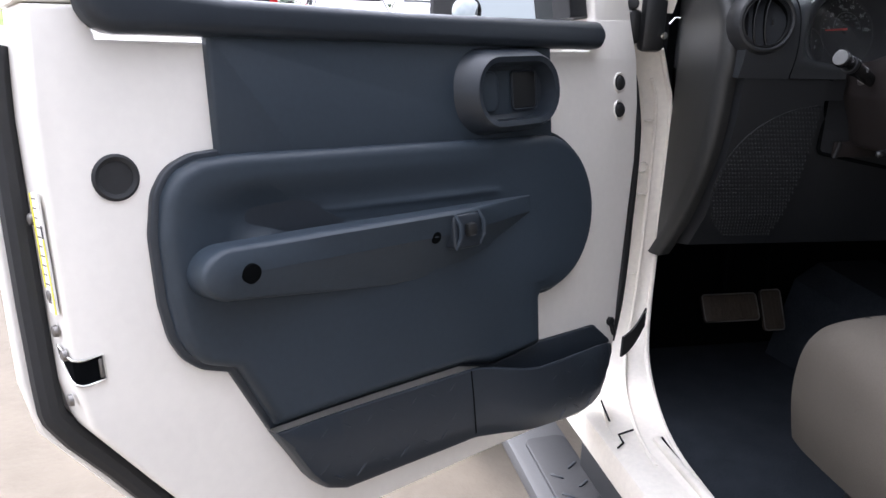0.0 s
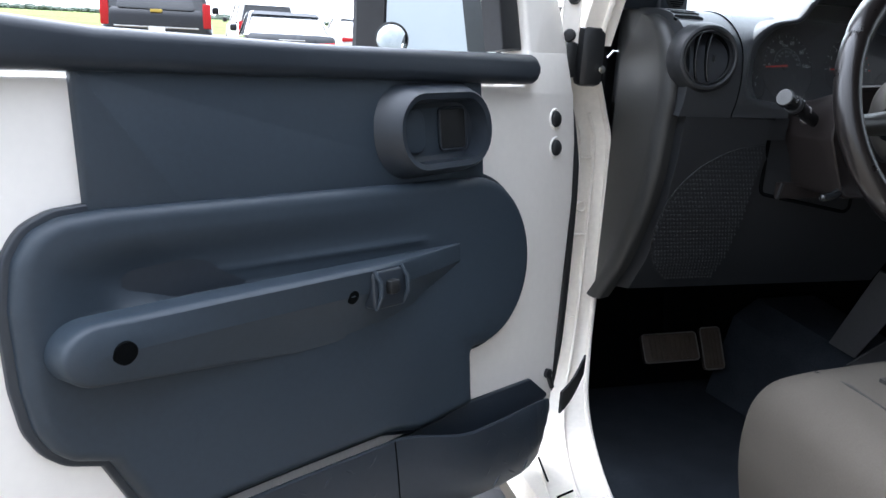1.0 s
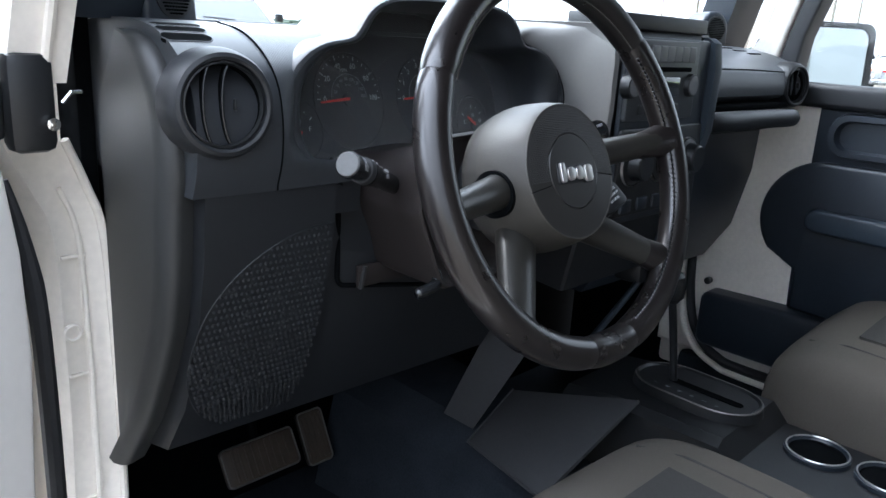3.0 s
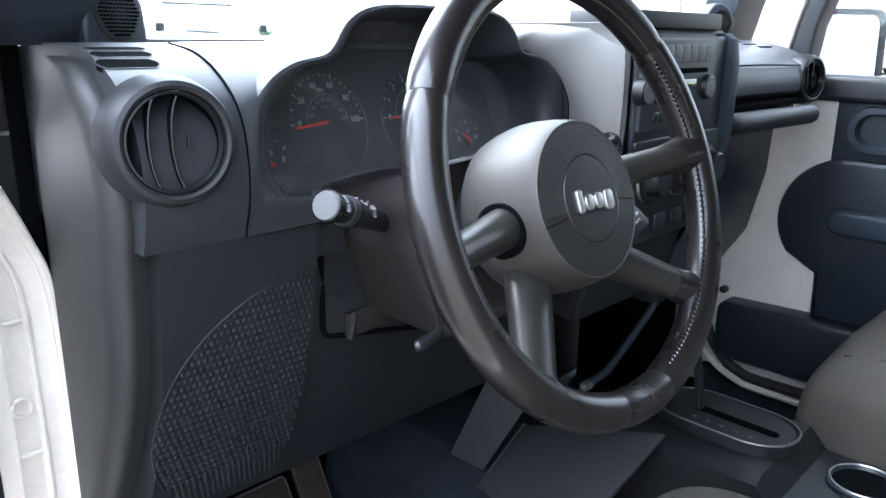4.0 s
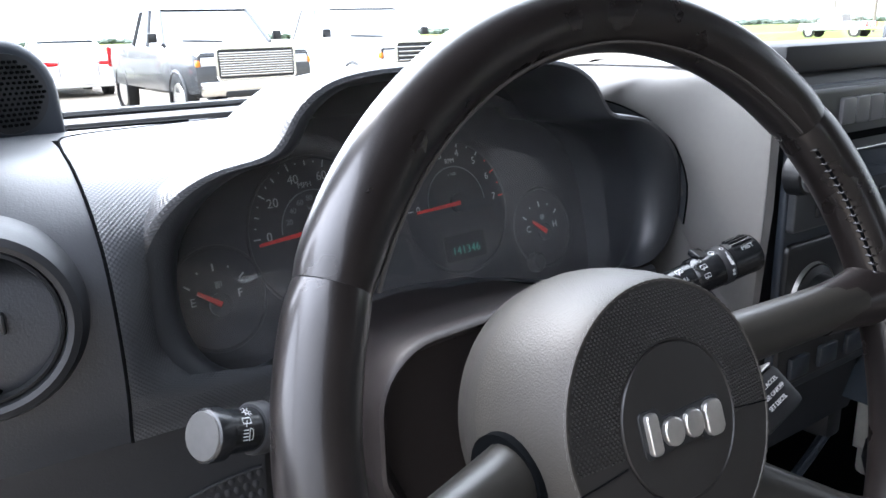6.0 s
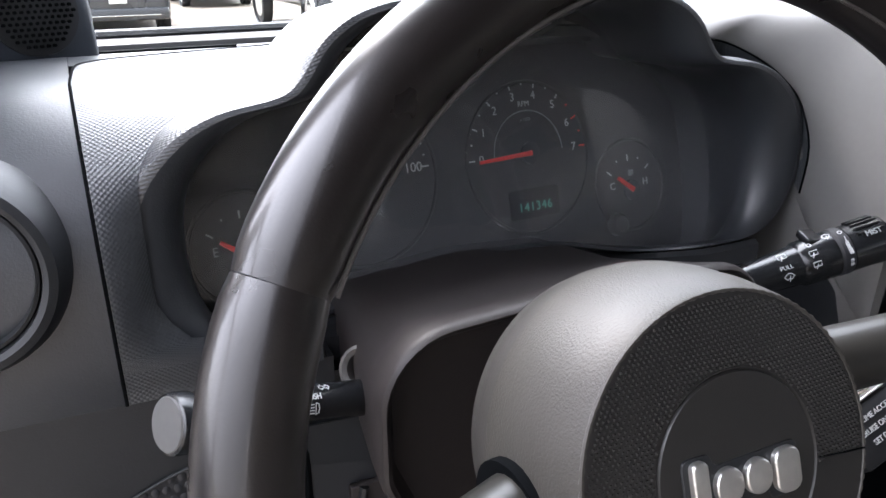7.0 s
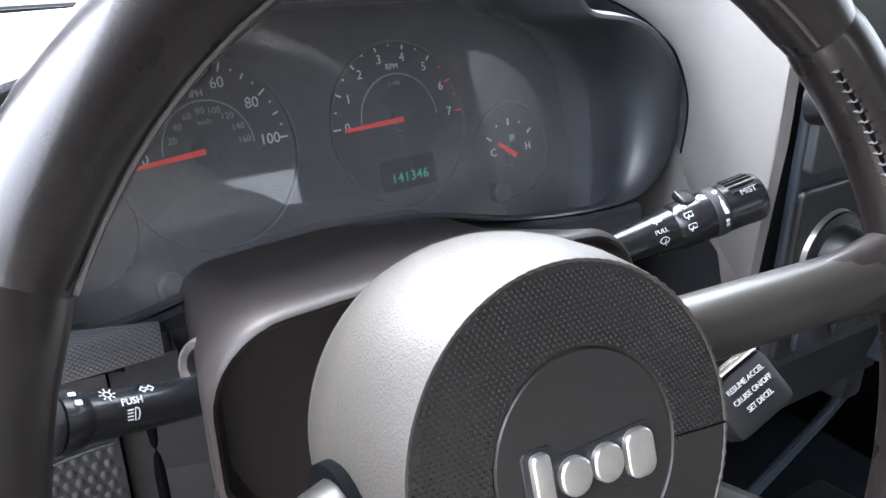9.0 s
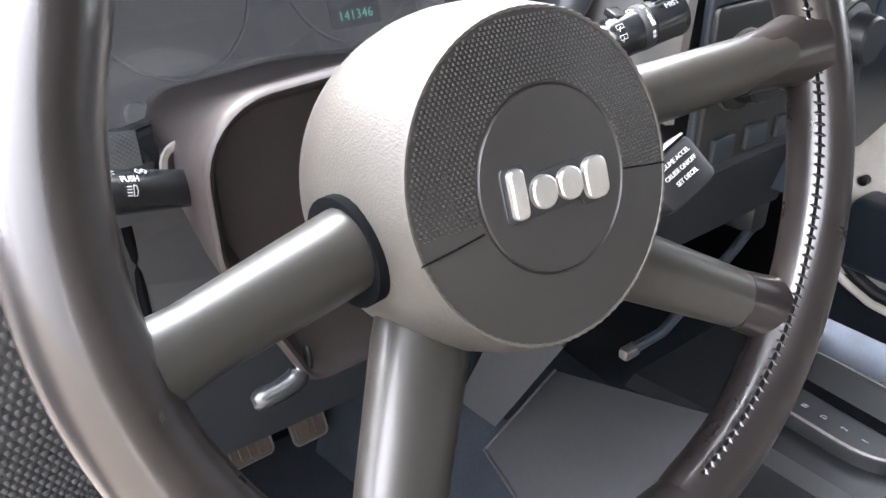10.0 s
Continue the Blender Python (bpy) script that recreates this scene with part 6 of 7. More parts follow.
for k in range(6):
    part("button", prism(rounded([(-0.077 + 0.020 * k, 1.318), (-0.059 + 0.020 * k, 1.318), (-0.059 + 0.020 * k, 1.338), (-0.077 + 0.020 * k, 1.338)], 0.002), 0.012, 0.015, 0.001, SMX), RADIO_KEY, radio)
part("disc_slot", prism(racetrack(-0.025, 1.308, 0.062, 0.0030, 0.002), 0.012, 0.0125, 0, SMX), DEEP, radio)
part("display", prism(rounded([(-0.092, 1.272), (0.008, 1.272), (0.008, 1.298), (-0.092, 1.298)], 0.003), 0.012, 0.0135, 0.001, SMX), TINT, radio)
for k in range(6):
    part("button", prism(rounded([(-0.095 + 0.018 * k, 1.250), (-0.080 + 0.018 * k, 1.250), (-0.080 + 0.018 * k, 1.263), (-0.095 + 0.018 * k, 1.263)], 0.002), 0.012, 0.0145, 0.001, SMX), BLACK, radio)
for kx in (-0.117, 0.037):
    kn = part("knob", lathe([(0.0165, 0.006), (0.0160, 0.013), (0.0148, 0.0180), (0.0130, 0.0187)], 36, wall_frame((kx, YS, 1.287))), BLACK, radio, "round ribbed knob")
    part("knob_face", lathe([(0.0130, 0.0185), (0.0120, 0.0195), (0.002, 0.0199)], 30, wall_frame((kx, YS, 1.287))), RADIO_KEY, kn)
heater = thing("heater_panel", (0, 0.12, 1.12), "dark heater panel with three round dials", "control panel")
part("plate", prism(rounded([(-0.122, 1.115), (0.098, 1.115), (0.098, 1.232), (-0.122, 1.232)], 0.006), 0.006, 0.010, 0.002, SMX), BLACK, heater)
for kx in (-0.086, -0.014, 0.058):
    dl = part("dial", lathe([(0.027, 0.010), (0.027, 0.014), (0.021, 0.016), (0.019, 0.030), (0.017, 0.032)], 32, wall_frame((kx, YS, 1.185))), BLACK, heater)
    part("ring", lathe([(0.029, 0.010), (0.0285, 0.0135), (0.0275, 0.010)], 36, wall_frame((kx, YS, 1.185)), cap_a=False, cap_b=False), SATIN, dl)
for kx in (-0.095, -0.054, -0.013, 0.028, 0.069):
    part("switch", box((kx, YS - 0.010, 1.130), (0.026, 0.008, 0.018), 0.002), SLATE_DARK, heater)
# ---------------------------------------------------------------- passenger side
part("passenger_shelf", box((0.365, 0.168, 1.244), (0.40, 0.05, 0.010), 0.003), DEEP, dash)
part("pad_seam", tube([(0.158, 0.159, 1.307), (0.35, 0.152, 1.306), (0.49, 0.148, 1.303)], 0.0014, 6), DEEP, dash)
bar = thing("grab_bar", (0.33, 0.13, 1.22), "dark passenger grab bar along the dash", "grab handle")
part("handle", tube(smooth_path([(0.165, 0.150, 1.224), (0.20, 0.128, 1.226), (0.33, 0.122, 1.226), (0.47, 0.118, 1.224), (0.505, 0.140, 1.220)], 5), 0.0160, 16), DASH_SHADE, bar)
for kx in (0.225, 0.46):
    part("mount", box((kx, 0.160, 1.222), (0.035, 0.06, 0.028), 0.008), SLATE_DARK, bar)
for k in range(3):
    part("defroster_slot", box((0.475 + 0.02 * k, 0.262 - 0.02 * k, 1.3395 - 0.004 * k), (0.05, 0.008, 0.003), 0.001), DEEP, dash)

# passenger door, closed: white steel, dark trim, arched lower panel and bin
XD = 0.635
PM = axes((XD, 0, 0), (0, -1, 0), (0, 0, 1), (-1, 0, 0))   # x towards the rear, y up, z into the cabin
pdoor = thing("passenger_door", (XD, 0, 0.64), "closed white passenger door with dark inner trim", "car door")
# Same white paint as the driver's door, darkened: cabin shade put into the colour.
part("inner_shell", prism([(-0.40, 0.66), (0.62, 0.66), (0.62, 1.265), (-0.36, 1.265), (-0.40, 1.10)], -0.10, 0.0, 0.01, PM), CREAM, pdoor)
# Rail and panels a step darker than the driver's: shade put into their colours.
part("belt_rail", prism(rounded([(-0.20, 1.238), (0.62, 1.238), (0.62, 1.285), (-0.20, 1.285)], 0.012), 0.0, 0.028, 0.010, PM), DASH_SHADE, pdoor)
part("upper_trim", prism([(-0.118, 1.06), (0.62, 1.06), (0.62, 1.2375), (-0.118, 1.2375)], 0.0, 0.010, 0.003, PM), SLATE_DARK, pdoor)
part("lower_trim", prism(rounded([(-0.112, 0.828), (0.62, 0.80), (0.62, 1.135)] + arc(-0.080, 1.017, 0.118, 90, 218, 18) + [(-0.116, 0.912)], [0.003] + [0] * 22, 4), 0.0, 0.024, 0.010, PM), SLATE_DARK, pdoor)
part("release_bezel", loft([[(x, y, w) for x, y in racetrack(-0.012, 1.190, hx, hy, r)] for hx, hy, r, w in ((0.085, 0.044, 0.042, 0.008), (0.080, 0.040, 0.038, 0.026), (0.068, 0.030, 0.029, 0.026), (0.062, 0.026, 0.025, 0.012))], False, True, m=PM), SLATE_DARK, pdoor)
part("armrest", prism(rounded([(-0.10, 1.000), (0.45, 0.985), (0.45, 1.035), (-0.10, 1.045)], 0.022, 6), 0.022, 0.050, 0.008, PM), SLATE, pdoor)
part("map_pocket", prism(rounded([(-0.285, 0.700), (0.45, 0.690), (0.45, 0.815), (-0.12, 0.826), (-0.285, 0.822)], 0.02), 0.0, 0.05, 0.010, PM), SLATE_DARK, pdoor)
part("front_post", prism([(-0.232, 1.265), (-0.190, 1.265), (-0.178, 1.37), (-0.04, 1.80), (-0.09, 1.80), (-0.212, 1.37)], -0.06, -0.004, 0.006, PM), RUBBER, pdoor)
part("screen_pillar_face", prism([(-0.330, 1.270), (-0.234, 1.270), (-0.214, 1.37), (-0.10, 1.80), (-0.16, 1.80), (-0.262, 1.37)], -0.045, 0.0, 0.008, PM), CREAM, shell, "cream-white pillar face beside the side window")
part("top_rail", prism([(-0.09, 1.79), (0.62, 1.79), (0.62, 1.83), (-0.09, 1.83)], -0.06, -0.01, 0.006, PM), BLACK, pdoor)
part("rear_post", prism([(0.57, 1.265), (0.62, 1.265), (0.62, 1.80), (0.57, 1.80)], -0.06, -0.01, 0.006, PM), BLACK, pdoor)
pw = part("window_glass", prism([(-0.19, 1.26), (0.57, 1.26), (0.57, 1.795), (-0.05, 1.795)], -0.040, -0.036, 0, PM), GLASS, pdoor, "clear side window")
pw.visible_shadow = False
part("weather_seal", tube(smooth_path([(XD - 0.01, 0.335, 0.90), (XD - 0.012, 0.325, 0.80), (XD - 0.015, 0.30, 0.72), (XD - 0.02, 0.24, 0.672), (XD - 0.02, 0.12, 0.66), (XD - 0.02, -0.5, 0.655)], 5), 0.010, 10), RUBBER, pdoor)
part("strap_screw", lathe([(0.008, 0), (0.008, 0.012), (0.004, 0.014)], 12, PM @ Matrix.Translation((-0.29, 0.835, 0))), BLACK, pdoor)
part("passenger_sill", box((0.682, -0.30, 0.60), (0.075, 1.30, 0.09), 0.02), CARPET, shell)
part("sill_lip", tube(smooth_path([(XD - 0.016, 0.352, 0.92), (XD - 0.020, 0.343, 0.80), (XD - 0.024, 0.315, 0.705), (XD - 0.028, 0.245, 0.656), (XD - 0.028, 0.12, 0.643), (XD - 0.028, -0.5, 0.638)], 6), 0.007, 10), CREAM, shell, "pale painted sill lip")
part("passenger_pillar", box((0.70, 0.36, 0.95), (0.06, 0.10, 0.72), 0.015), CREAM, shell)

# ---------------------------------------------------------------- floor: tunnel, console, pedals
part("tunnel", loft([[(x, y, z) for x, z in ((-0.15 * k, 0.49), (-0.115 * k, 0.66 + d), (-0.07 * k, 0.70 + d), (0.07, 0.70 + d), (0.115, 0.66 + d), (0.15, 0.49))] for y, k, d in ((0.64, 1.3, 0.02), (0.40, 1.1, 0.0), (0.10, 1.0, -0.02), (-1.0, 1.0, -0.06))]), CARPET, shell)
kick = thing("console_side_panel", (-0.11, 0.32, 0.70), "plain grey flat side panel under the stack", "trim panel")
part("panel", loft([[(-0.112, 0.391, 0.714), (-0.101, 0.333, 0.705), (-0.093, 0.336, 0.705), (-0.104, 0.394, 0.714)], [(-0.122, 0.300, 0.898), (-0.106, 0.230, 0.884), (-0.098, 0.233, 0.884), (-0.114, 0.304, 0.898)]]), TUNNEL, kick)
tp = thing("tunnel_cover", (-0.03, 0.27, 0.70), "plain grey rectangular tunnel cover plate", "trim panel")
cover = [Vector((-0.133, 0.315, 0.701)), Vector((-0.014, 0.323, 0.754)), Vector((0.010, 0.10, 0.815)), Vector((-0.192, 0.125, 0.718))]
cover_up = (cover[1] - cover[0]).cross(cover[2] - cover[0]).normalized()
cover_up = cover_up if cover_up.z > 0 else -cover_up
cover_in = [p.lerp((cover[0] + cover[1] + cover[2] + cover[3]) / 4, 0.02) for p in cover]
part("plate", loft([[p - cover_up * 0.006 for p in cover], [p - cover_up * 0.001 for p in cover], cover_in]), TUNNEL, tp)
part("edge_fold", tube([cover[3], cover[0], cover[1]], 0.0022, 8), TUNNEL, tp)

console = thing("floor_console", (0.05, -0.10, 0.72), "dark floor console with shift gate and cup holders", "console")
part("base", loft([[(x, y, z) for x, z in ((-0.055 + o, 0.66), (-0.050 + o, zt - 0.01), (-0.035 + o, zt), (0.145 + o, zt), (0.160 + o, zt - 0.01), (0.165 + o, 0.66))] for y, zt, o in ((0.23, 0.792, 0.050), (0.13, 0.804, 0.050), (-0.035, 0.806, 0.050), (-0.060, 0.778, 0.050), (-0.30, 0.776, 0.045), (-0.55, 0.79, 0.04))]), BLACK, console)
CMX = axes((0.112, 0.056, 0.809), (0.82, -0.05, 0), (0.05, 1, 0), (0, 0, 1))
gate = part("shift_gate", loft([[(x, y, z) for x, y in racetrack(0, 0, hx, hy, r)] for hx, hy, r, z in ((0.072, 0.105, 0.066, -0.004), (0.070, 0.103, 0.064, 0.010), (0.066, 0.099, 0.060, 0.013), (0.062, 0.095, 0.056, 0.010))], m=CMX), BLACK, console, "dark oval shift gate")
part("gate_ring", tube([(x, y, 0.012) for x, y in racetrack(0, 0, 0.068, 0.101, 0.062, 9)], 0.0016, 6, CMX, closed=True), STEEL, gate)
part("slot", prism(racetrack(-0.004, -0.016, 0.010, 0.062, 0.009), 0.0102, 0.0112, 0, CMX), DEEP, gate)
for k, ch in enumerate("PRND21"):
    letters("print", ch, 0.009, CMX @ Matrix.Translation((-0.042, 0.052 - 0.021 * k, 0.0112)), PRINT_GREY, gate)
lever = part("shift_lever", tube(smooth_path([(0.110, 0.095, 0.815), (0.098, 0.100, 0.89), (0.078, 0.102, 0.962)], 4), 0.006, 12), BLACK, console, "black shift lever")
part("shift_knob", lathe([(0.009, 0), (0.017, 0.010), (0.020, 0.028), (0.017, 0.046), (0.007, 0.053)], 24, axes((0.079, 0.102, 0.958), (1, 0, 0.2), (0, 1, 0), (-0.2, 0.0, 0.98))), BLACK, lever)
rod = part("support_rod", tube([(0.120, 0.182, 0.968), (0.084, 0.180, 0.948), (-0.023, 0.178, 0.894), (-0.052, 0.186, 0.884)], 0.0055, 10), SLATE_DARK, stack, "dark rod under the stack")
part("rod_end", box((-0.058, 0.187, 0.882), (0.022, 0.012, 0.012), 0.003), STEEL, rod, "bare metal rod end")
part("rod_bracket", box((0.118, 0.200, 0.985), (0.03, 0.05, 0.05), 0.006), BLACK, rod)
for cy in (-0.128, -0.226):
    cup = part("cup_holder", lathe([(0.046, -0.002), (0.046, 0.006), (0.042, 0.008), (0.039, 0.003)], 36, axes((0.132, cy, 0.777), (1, 0, 0), (0, 1, 0), (0, 0, 1)), cap_b=False), SLATE_DARK, console, "round cup holder")
    part("cup_bowl", lathe([(0.039, 0.0030), (0.038, 0.0012), (0.004, 0.0008)], 30, axes((0.132, cy, 0.777), (1, 0, 0), (0, 1, 0), (0, 0, 1)), cap_a=False), DEEP, cup)
    part("cup_ring", tube([(0.132 + 0.0425 * math.cos(a), cy + 0.0425 * math.sin(a), 0.7852) for a in (2 * math.pi * i / 40 for i in range(40))], 0.0013, 6, closed=True), SATIN, cup)


def pedal(name, c, w, h, tilt, label, grooves):
    pd = thing(name, c, label, "pedal", "pedals")
    pm = Matrix.Translation(c) @ pose(0, 0, 0, 90 - tilt, 0, 0)
    part("pad", box((0, 0, 0), (w, h, 0.016), 0.006, pm), PEDAL, pd)
    for k in range(grooves):
        x = -w * 0.36 + w * 0.72 * k / (grooves - 1)
        part("rib", box((x, 0, 0.0085), (0.004, h * 0.82, 0.003), 0.001, pm), PEDAL, pd)
    line = rounded([(-w / 2, -h / 2), (w / 2, -h / 2), (w / 2, h / 2), (-w / 2, h / 2)], 0.008, 4)
    part("edge_trim", tube([pm @ Vector((x, y, 0.0062)) for x, y in line], 0.0017, 6, closed=True), STEEL, pd, "worn bright edge")
    # Arm in cavity black: footwell shade put into its colour.
    part("arm", tube(smooth_path([Vector(c) + Vector((0, 0.010, 0)), Vector(c) + Vector((0.01, 0.05, 0.10)), Vector(c) + Vector((0.02, 0.06, 0.30))], 4), 0.008, 8), DEEP, pd)


pedal("brake_pedal", (-0.362, 0.568, 0.645), 0.135, 0.062, 32, "worn wide rubber-faced brake pedal", 9)
pedal("accelerator_pedal", (-0.226, 0.605, 0.618), 0.052, 0.095, 28, "worn narrow accelerator pedal", 5)

# ---------------------------------------------------------------- seats
def seat(c, hand, label):
    """A bucket seat: crowned cushion with side bolsters, welted seams and a backrest."""
    st = thing("bucket_seat", c, label, "seat", "front seats")
    m = Matrix.Translation(c)
    rows = smooth_path([(0.300, 0.16, -0.085), (0.3035, 0.205, -0.045), (0.292, 0.225, -0.012), (0.262, 0.236, 0.010), (0.20, 0.243, 0.020), (0.05, 0.250, 0.012), (-0.12, 0.252, 0.0), (-0.24, 0.25, -0.01)], 4)
    half = [(1.0, -0.17), (1.06, -0.10), (1.05, -0.03), (0.98, 0.0), (0.88, 0.012), (0.70, 0.018), (0.55, 0.020), (0.2, 0.024)]
    section = smooth_path([(-x, 0, z) for x, z in half] + [(0, 0, 0.025)] + [(x, 0, z) for x, z in half[::-1]], 3)
    rings = [[(p.x * w, y, p.z + zt * (p.z > -0.06 or 0)) for p in section] for y, w, zt in rows]
    part("cushion", loft(rings, m=m), FABRIC, st, "grey-brown cloth cushion", 60)
    for s in (-1, 1):
        part("seam", tube([m @ Vector((s * w * 0.70, y, zt + 0.0180)) for y, w, zt in ((0.262, 0.236, 0.010), (0.20, 0.243, 0.020), (0.05, 0.250, 0.012), (-0.12, 0.252, 0.0))], 0.0022, 6), FABRIC_DARK, st)
    part("centre_panel", loft([[(x * 0.125, y, zt + 0.0255 + 0.0030 * (1 - abs(x))) for x in (-1, -0.9, 0, 0.9, 1)] + [(x * 0.125, y, zt + 0.010) for x in (1, -1)] for y, zt in ((0.20, 0.020), (0.05, 0.012), (-0.12, 0.0), (-0.24, -0.01))], m=m), FABRIC_DARK, st, "darker cloth centre panel", 60)
    back = []
    for z, y, w, d in ((0.0, -0.24, 0.245, 0.10), (0.15, -0.27, 0.25, 0.11), (0.35, -0.33, 0.245, 0.11), (0.50, -0.38, 0.22, 0.10), (0.58, -0.40, 0.17, 0.07), (0.60, -0.405, 0.12, 0.03)):
        back.append([(x * w, y + f * d, z) for x, f in ((-1, -0.6), (-1.05, 0), (-1.0, 0.5), (-0.8, 0.65), (-0.5, 0.35), (0, 0.3), (0.5, 0.35), (0.8, 0.65), (1.0, 0.5), (1.05, 0), (1, -0.6))])
    part("backrest", loft(back, m=m), FABRIC, st, "", 60)
    part("headrest", box((0, -0.41, 0.69), (0.24, 0.09, 0.16), 0.04, m), FABRIC, st)
    part("base", box((0, 0.0, -0.22), (0.40, 0.42, 0.10), 0.02, m), BLACK, st)
    return st


seat((-0.383, -0.285, 0.848), -1, "grey-brown cloth driver's bucket seat")
seat((0.468, -0.300, 0.855), 1, "grey-brown cloth passenger bucket seat")

# ---------------------------------------------------------------- parked vehicles on the lot
def parked(name, label, place, turn, paint, kind, length, width, height, bonnet, rear, grille=0, badge_mat=None):
    """A parked vehicle, front towards its own +y. kind: suv, pickup or sedan. bonnet: height of the bonnet; rear: height of the deck."""
    m = Matrix.Translation((*place, 0)) @ pose(0, 0, 0, 0, 0, turn)
    car = thing(name, (*place, 0), label, "car" if kind == "sedan" else kind, "parked vehicles")
    L, W, H = length / 2, width / 2, height
    low = {"sedan": 0.24, "suv": 0.38, "pickup": 0.50}[kind]
    belt = bonnet + 0.04

    def section(y, w, zb, zt):
        return [(x * w, y, z) for x, z in ((-0.90, zb), (-0.985, zb + 0.06), (-1.0, zb + (zt - zb) * 0.55), (-0.97, zt - 0.05), (-0.90, zt), (0.90, zt), (0.97, zt - 0.05), (1.0, zb + (zt - zb) * 0.55), (0.985, zb + 0.06), (0.90, zb))]
    deck = rear
    rows = [(-L, 0.84, low + 0.14, deck - 0.16), (-L + 0.025, 0.90, low + 0.06, deck - 0.06), (-L + 0.08, 0.955, low + 0.01, deck - 0.012), (-L + 0.20, 0.985, low, deck), (-L + 0.5, 1.0, low, deck), (-0.2 * L, 1.0, low, deck if kind == "pickup" else belt), (0.30 * L, 1.0, low, belt), (0.42 * L, 1.0, low, bonnet + 0.02), (L - 0.25, 0.97, low, bonnet - 0.03), (L - 0.05, 0.93, low + 0.02, bonnet - 0.10), (L, 0.86, low + 0.10, bonnet - 0.24)]
    part("body", loft([section(y, w * W, a, b) for y, w, a, b in rows], m=m), paint, car)
    # cabin with raked screens
    y_f0, y_f1 = 0.42 * L, 0.20 * L
    if kind == "suv":
        y_r0, y_r1 = -L + 0.05, -L + 0.22
    elif kind == "pickup":
        y_r0, y_r1 = -0.28 * L, -0.22 * L
    else:
        y_r0, y_r1 = -0.72 * L, -0.38 * L
    zb = belt - 0.02
    cab = part("cabin", loft([[(-0.93 * W, y_r0, zb), (0.93 * W, y_r0, zb), (0.93 * W, y_f0, zb), (-0.93 * W, y_f0, zb)],
                              [(-0.76 * W, y_r1, H - 0.05), (0.76 * W, y_r1, H - 0.05), (0.76 * W, y_f1, H - 0.05), (-0.76 * W, y_f1, H - 0.05)]], m=m), TINT, car, "dark tinted windows")
    part("roof", loft([[(-0.79 * W, y_r1 - 0.05, H - 0.065), (0.79 * W, y_r1 - 0.05, H - 0.065), (0.79 * W, y_f1 + 0.05, H - 0.065), (-0.79 * W, y_f1 + 0.05, H - 0.065)],
                       [(-0.70 * W, y_r1 + 0.02, H), (0.70 * W, y_r1 + 0.02, H), (0.70 * W, y_f1 - 0.06, H), (-0.70 * W, y_f1 - 0.06, H)]], m=m), paint, car)
    for s in (-1, 1):
        for ya, yb in ((y_f0, y_f1), (y_r0, y_r1), ((y_f0 + y_r0) / 2, (y_f1 + y_r1) / 2)):
            part("pillar", tube([m @ Vector((s * 0.935 * W, ya, zb)), m @ Vector((s * 0.765 * W, yb, H - 0.05))], 0.035, 8), paint, car)
        part("door_mirror", box((s * (W + 0.09), y_f0 - 0.05, belt + 0.10), (0.16, 0.10, 0.16), 0.03, m), BLACK if kind != "sedan" else paint, car)
        part("headlight", box((s * 0.70 * W, L - 0.045, bonnet - 0.24), (0.34 * W, 0.10, 0.15), 0.03, m), LAMP, car)
        if kind == "pickup":
            part("tail_light", box((s * 0.93 * W, -L + 0.02, deck - 0.24), (0.13 * W, 0.06, 0.40), 0.02, m), TAIL, car)
        elif kind == "suv":
            part("tail_light", box((s * 0.90 * W, -L + 0.04, deck - 0.12), (0.15 * W, 0.08, 0.46), 0.02, m), TAIL, car)
        else:
            part("tail_light", prism(rounded([(-0.20 * W, -0.05), (0.21 * W, -0.075), (0.21 * W, 0.055), (-0.20 * W, 0.03)], 0.03), -0.10, 0.035, 0.02, m @ axes((s * 0.72 * W, -L + 0.02, deck - 0.19), (s, 0, 0), (0, 0, 1), (0, -1, 0))), TAIL, car)
        for wy in (L - 0.95, -L + 0.95):
            r = {"sedan": 0.33, "suv": 0.38, "pickup": 0.43}[kind]
            am = m @ axes((s * (W - 0.14), wy, r), (0, 1, 0), (0, 0, 1), (s, 0, 0))
            wh = part("wheel", lathe([(r * 0.72, -0.10), (r * 0.97, -0.09), (r, -0.05), (r, 0.06), (r * 0.96, 0.10), (r * 0.68, 0.105)], 24, am), TYRE, car)
            part("rim", lathe([(r * 0.68, 0.106), (r * 0.64, 0.118), (r * 0.30, 0.108), (r * 0.10, 0.122)], 20, am), SATIN, wh)
            part("wheel_arch", lathe([(r * 1.16, 0.00), (r * 1.16, 0.125), (r * 1.08, 0.140), (r * 1.02, 0.120)], 24, am, cap_b=False), BLACK, car)
    # face and tail
    part("front_bumper", box((0, L - 0.02, low + 0.14), (1.80 * W, 0.18, 0.24), 0.05, m), CHROME if kind == "pickup" else paint, car)
    part("rear_bumper", box((0, -L + 0.01, low + 0.12), (1.84 * W, 0.18, 0.22), 0.05, m), CHROME if kind == "pickup" else paint, car)
    gz, gw, gh = (bonnet - 0.28, 0.62 * W, 0.23) if kind == "pickup" else (bonnet - 0.26, 0.46 * W, 0.17 if kind == "suv" else 0.07)
    gr = part("grille", box((0, L - 0.015, gz), (2 * gw, 0.08, 2 * gh), 0.04, m), BLACK, car)
    for k in range(grille):
        part("grille_bar", box((0, L + 0.028, gz - gh * 0.8 + gh * 1.6 * (k + 0.5) / grille), (1.9 * gw, 0.02, 0.024), 0.006, m), CHROME, gr)
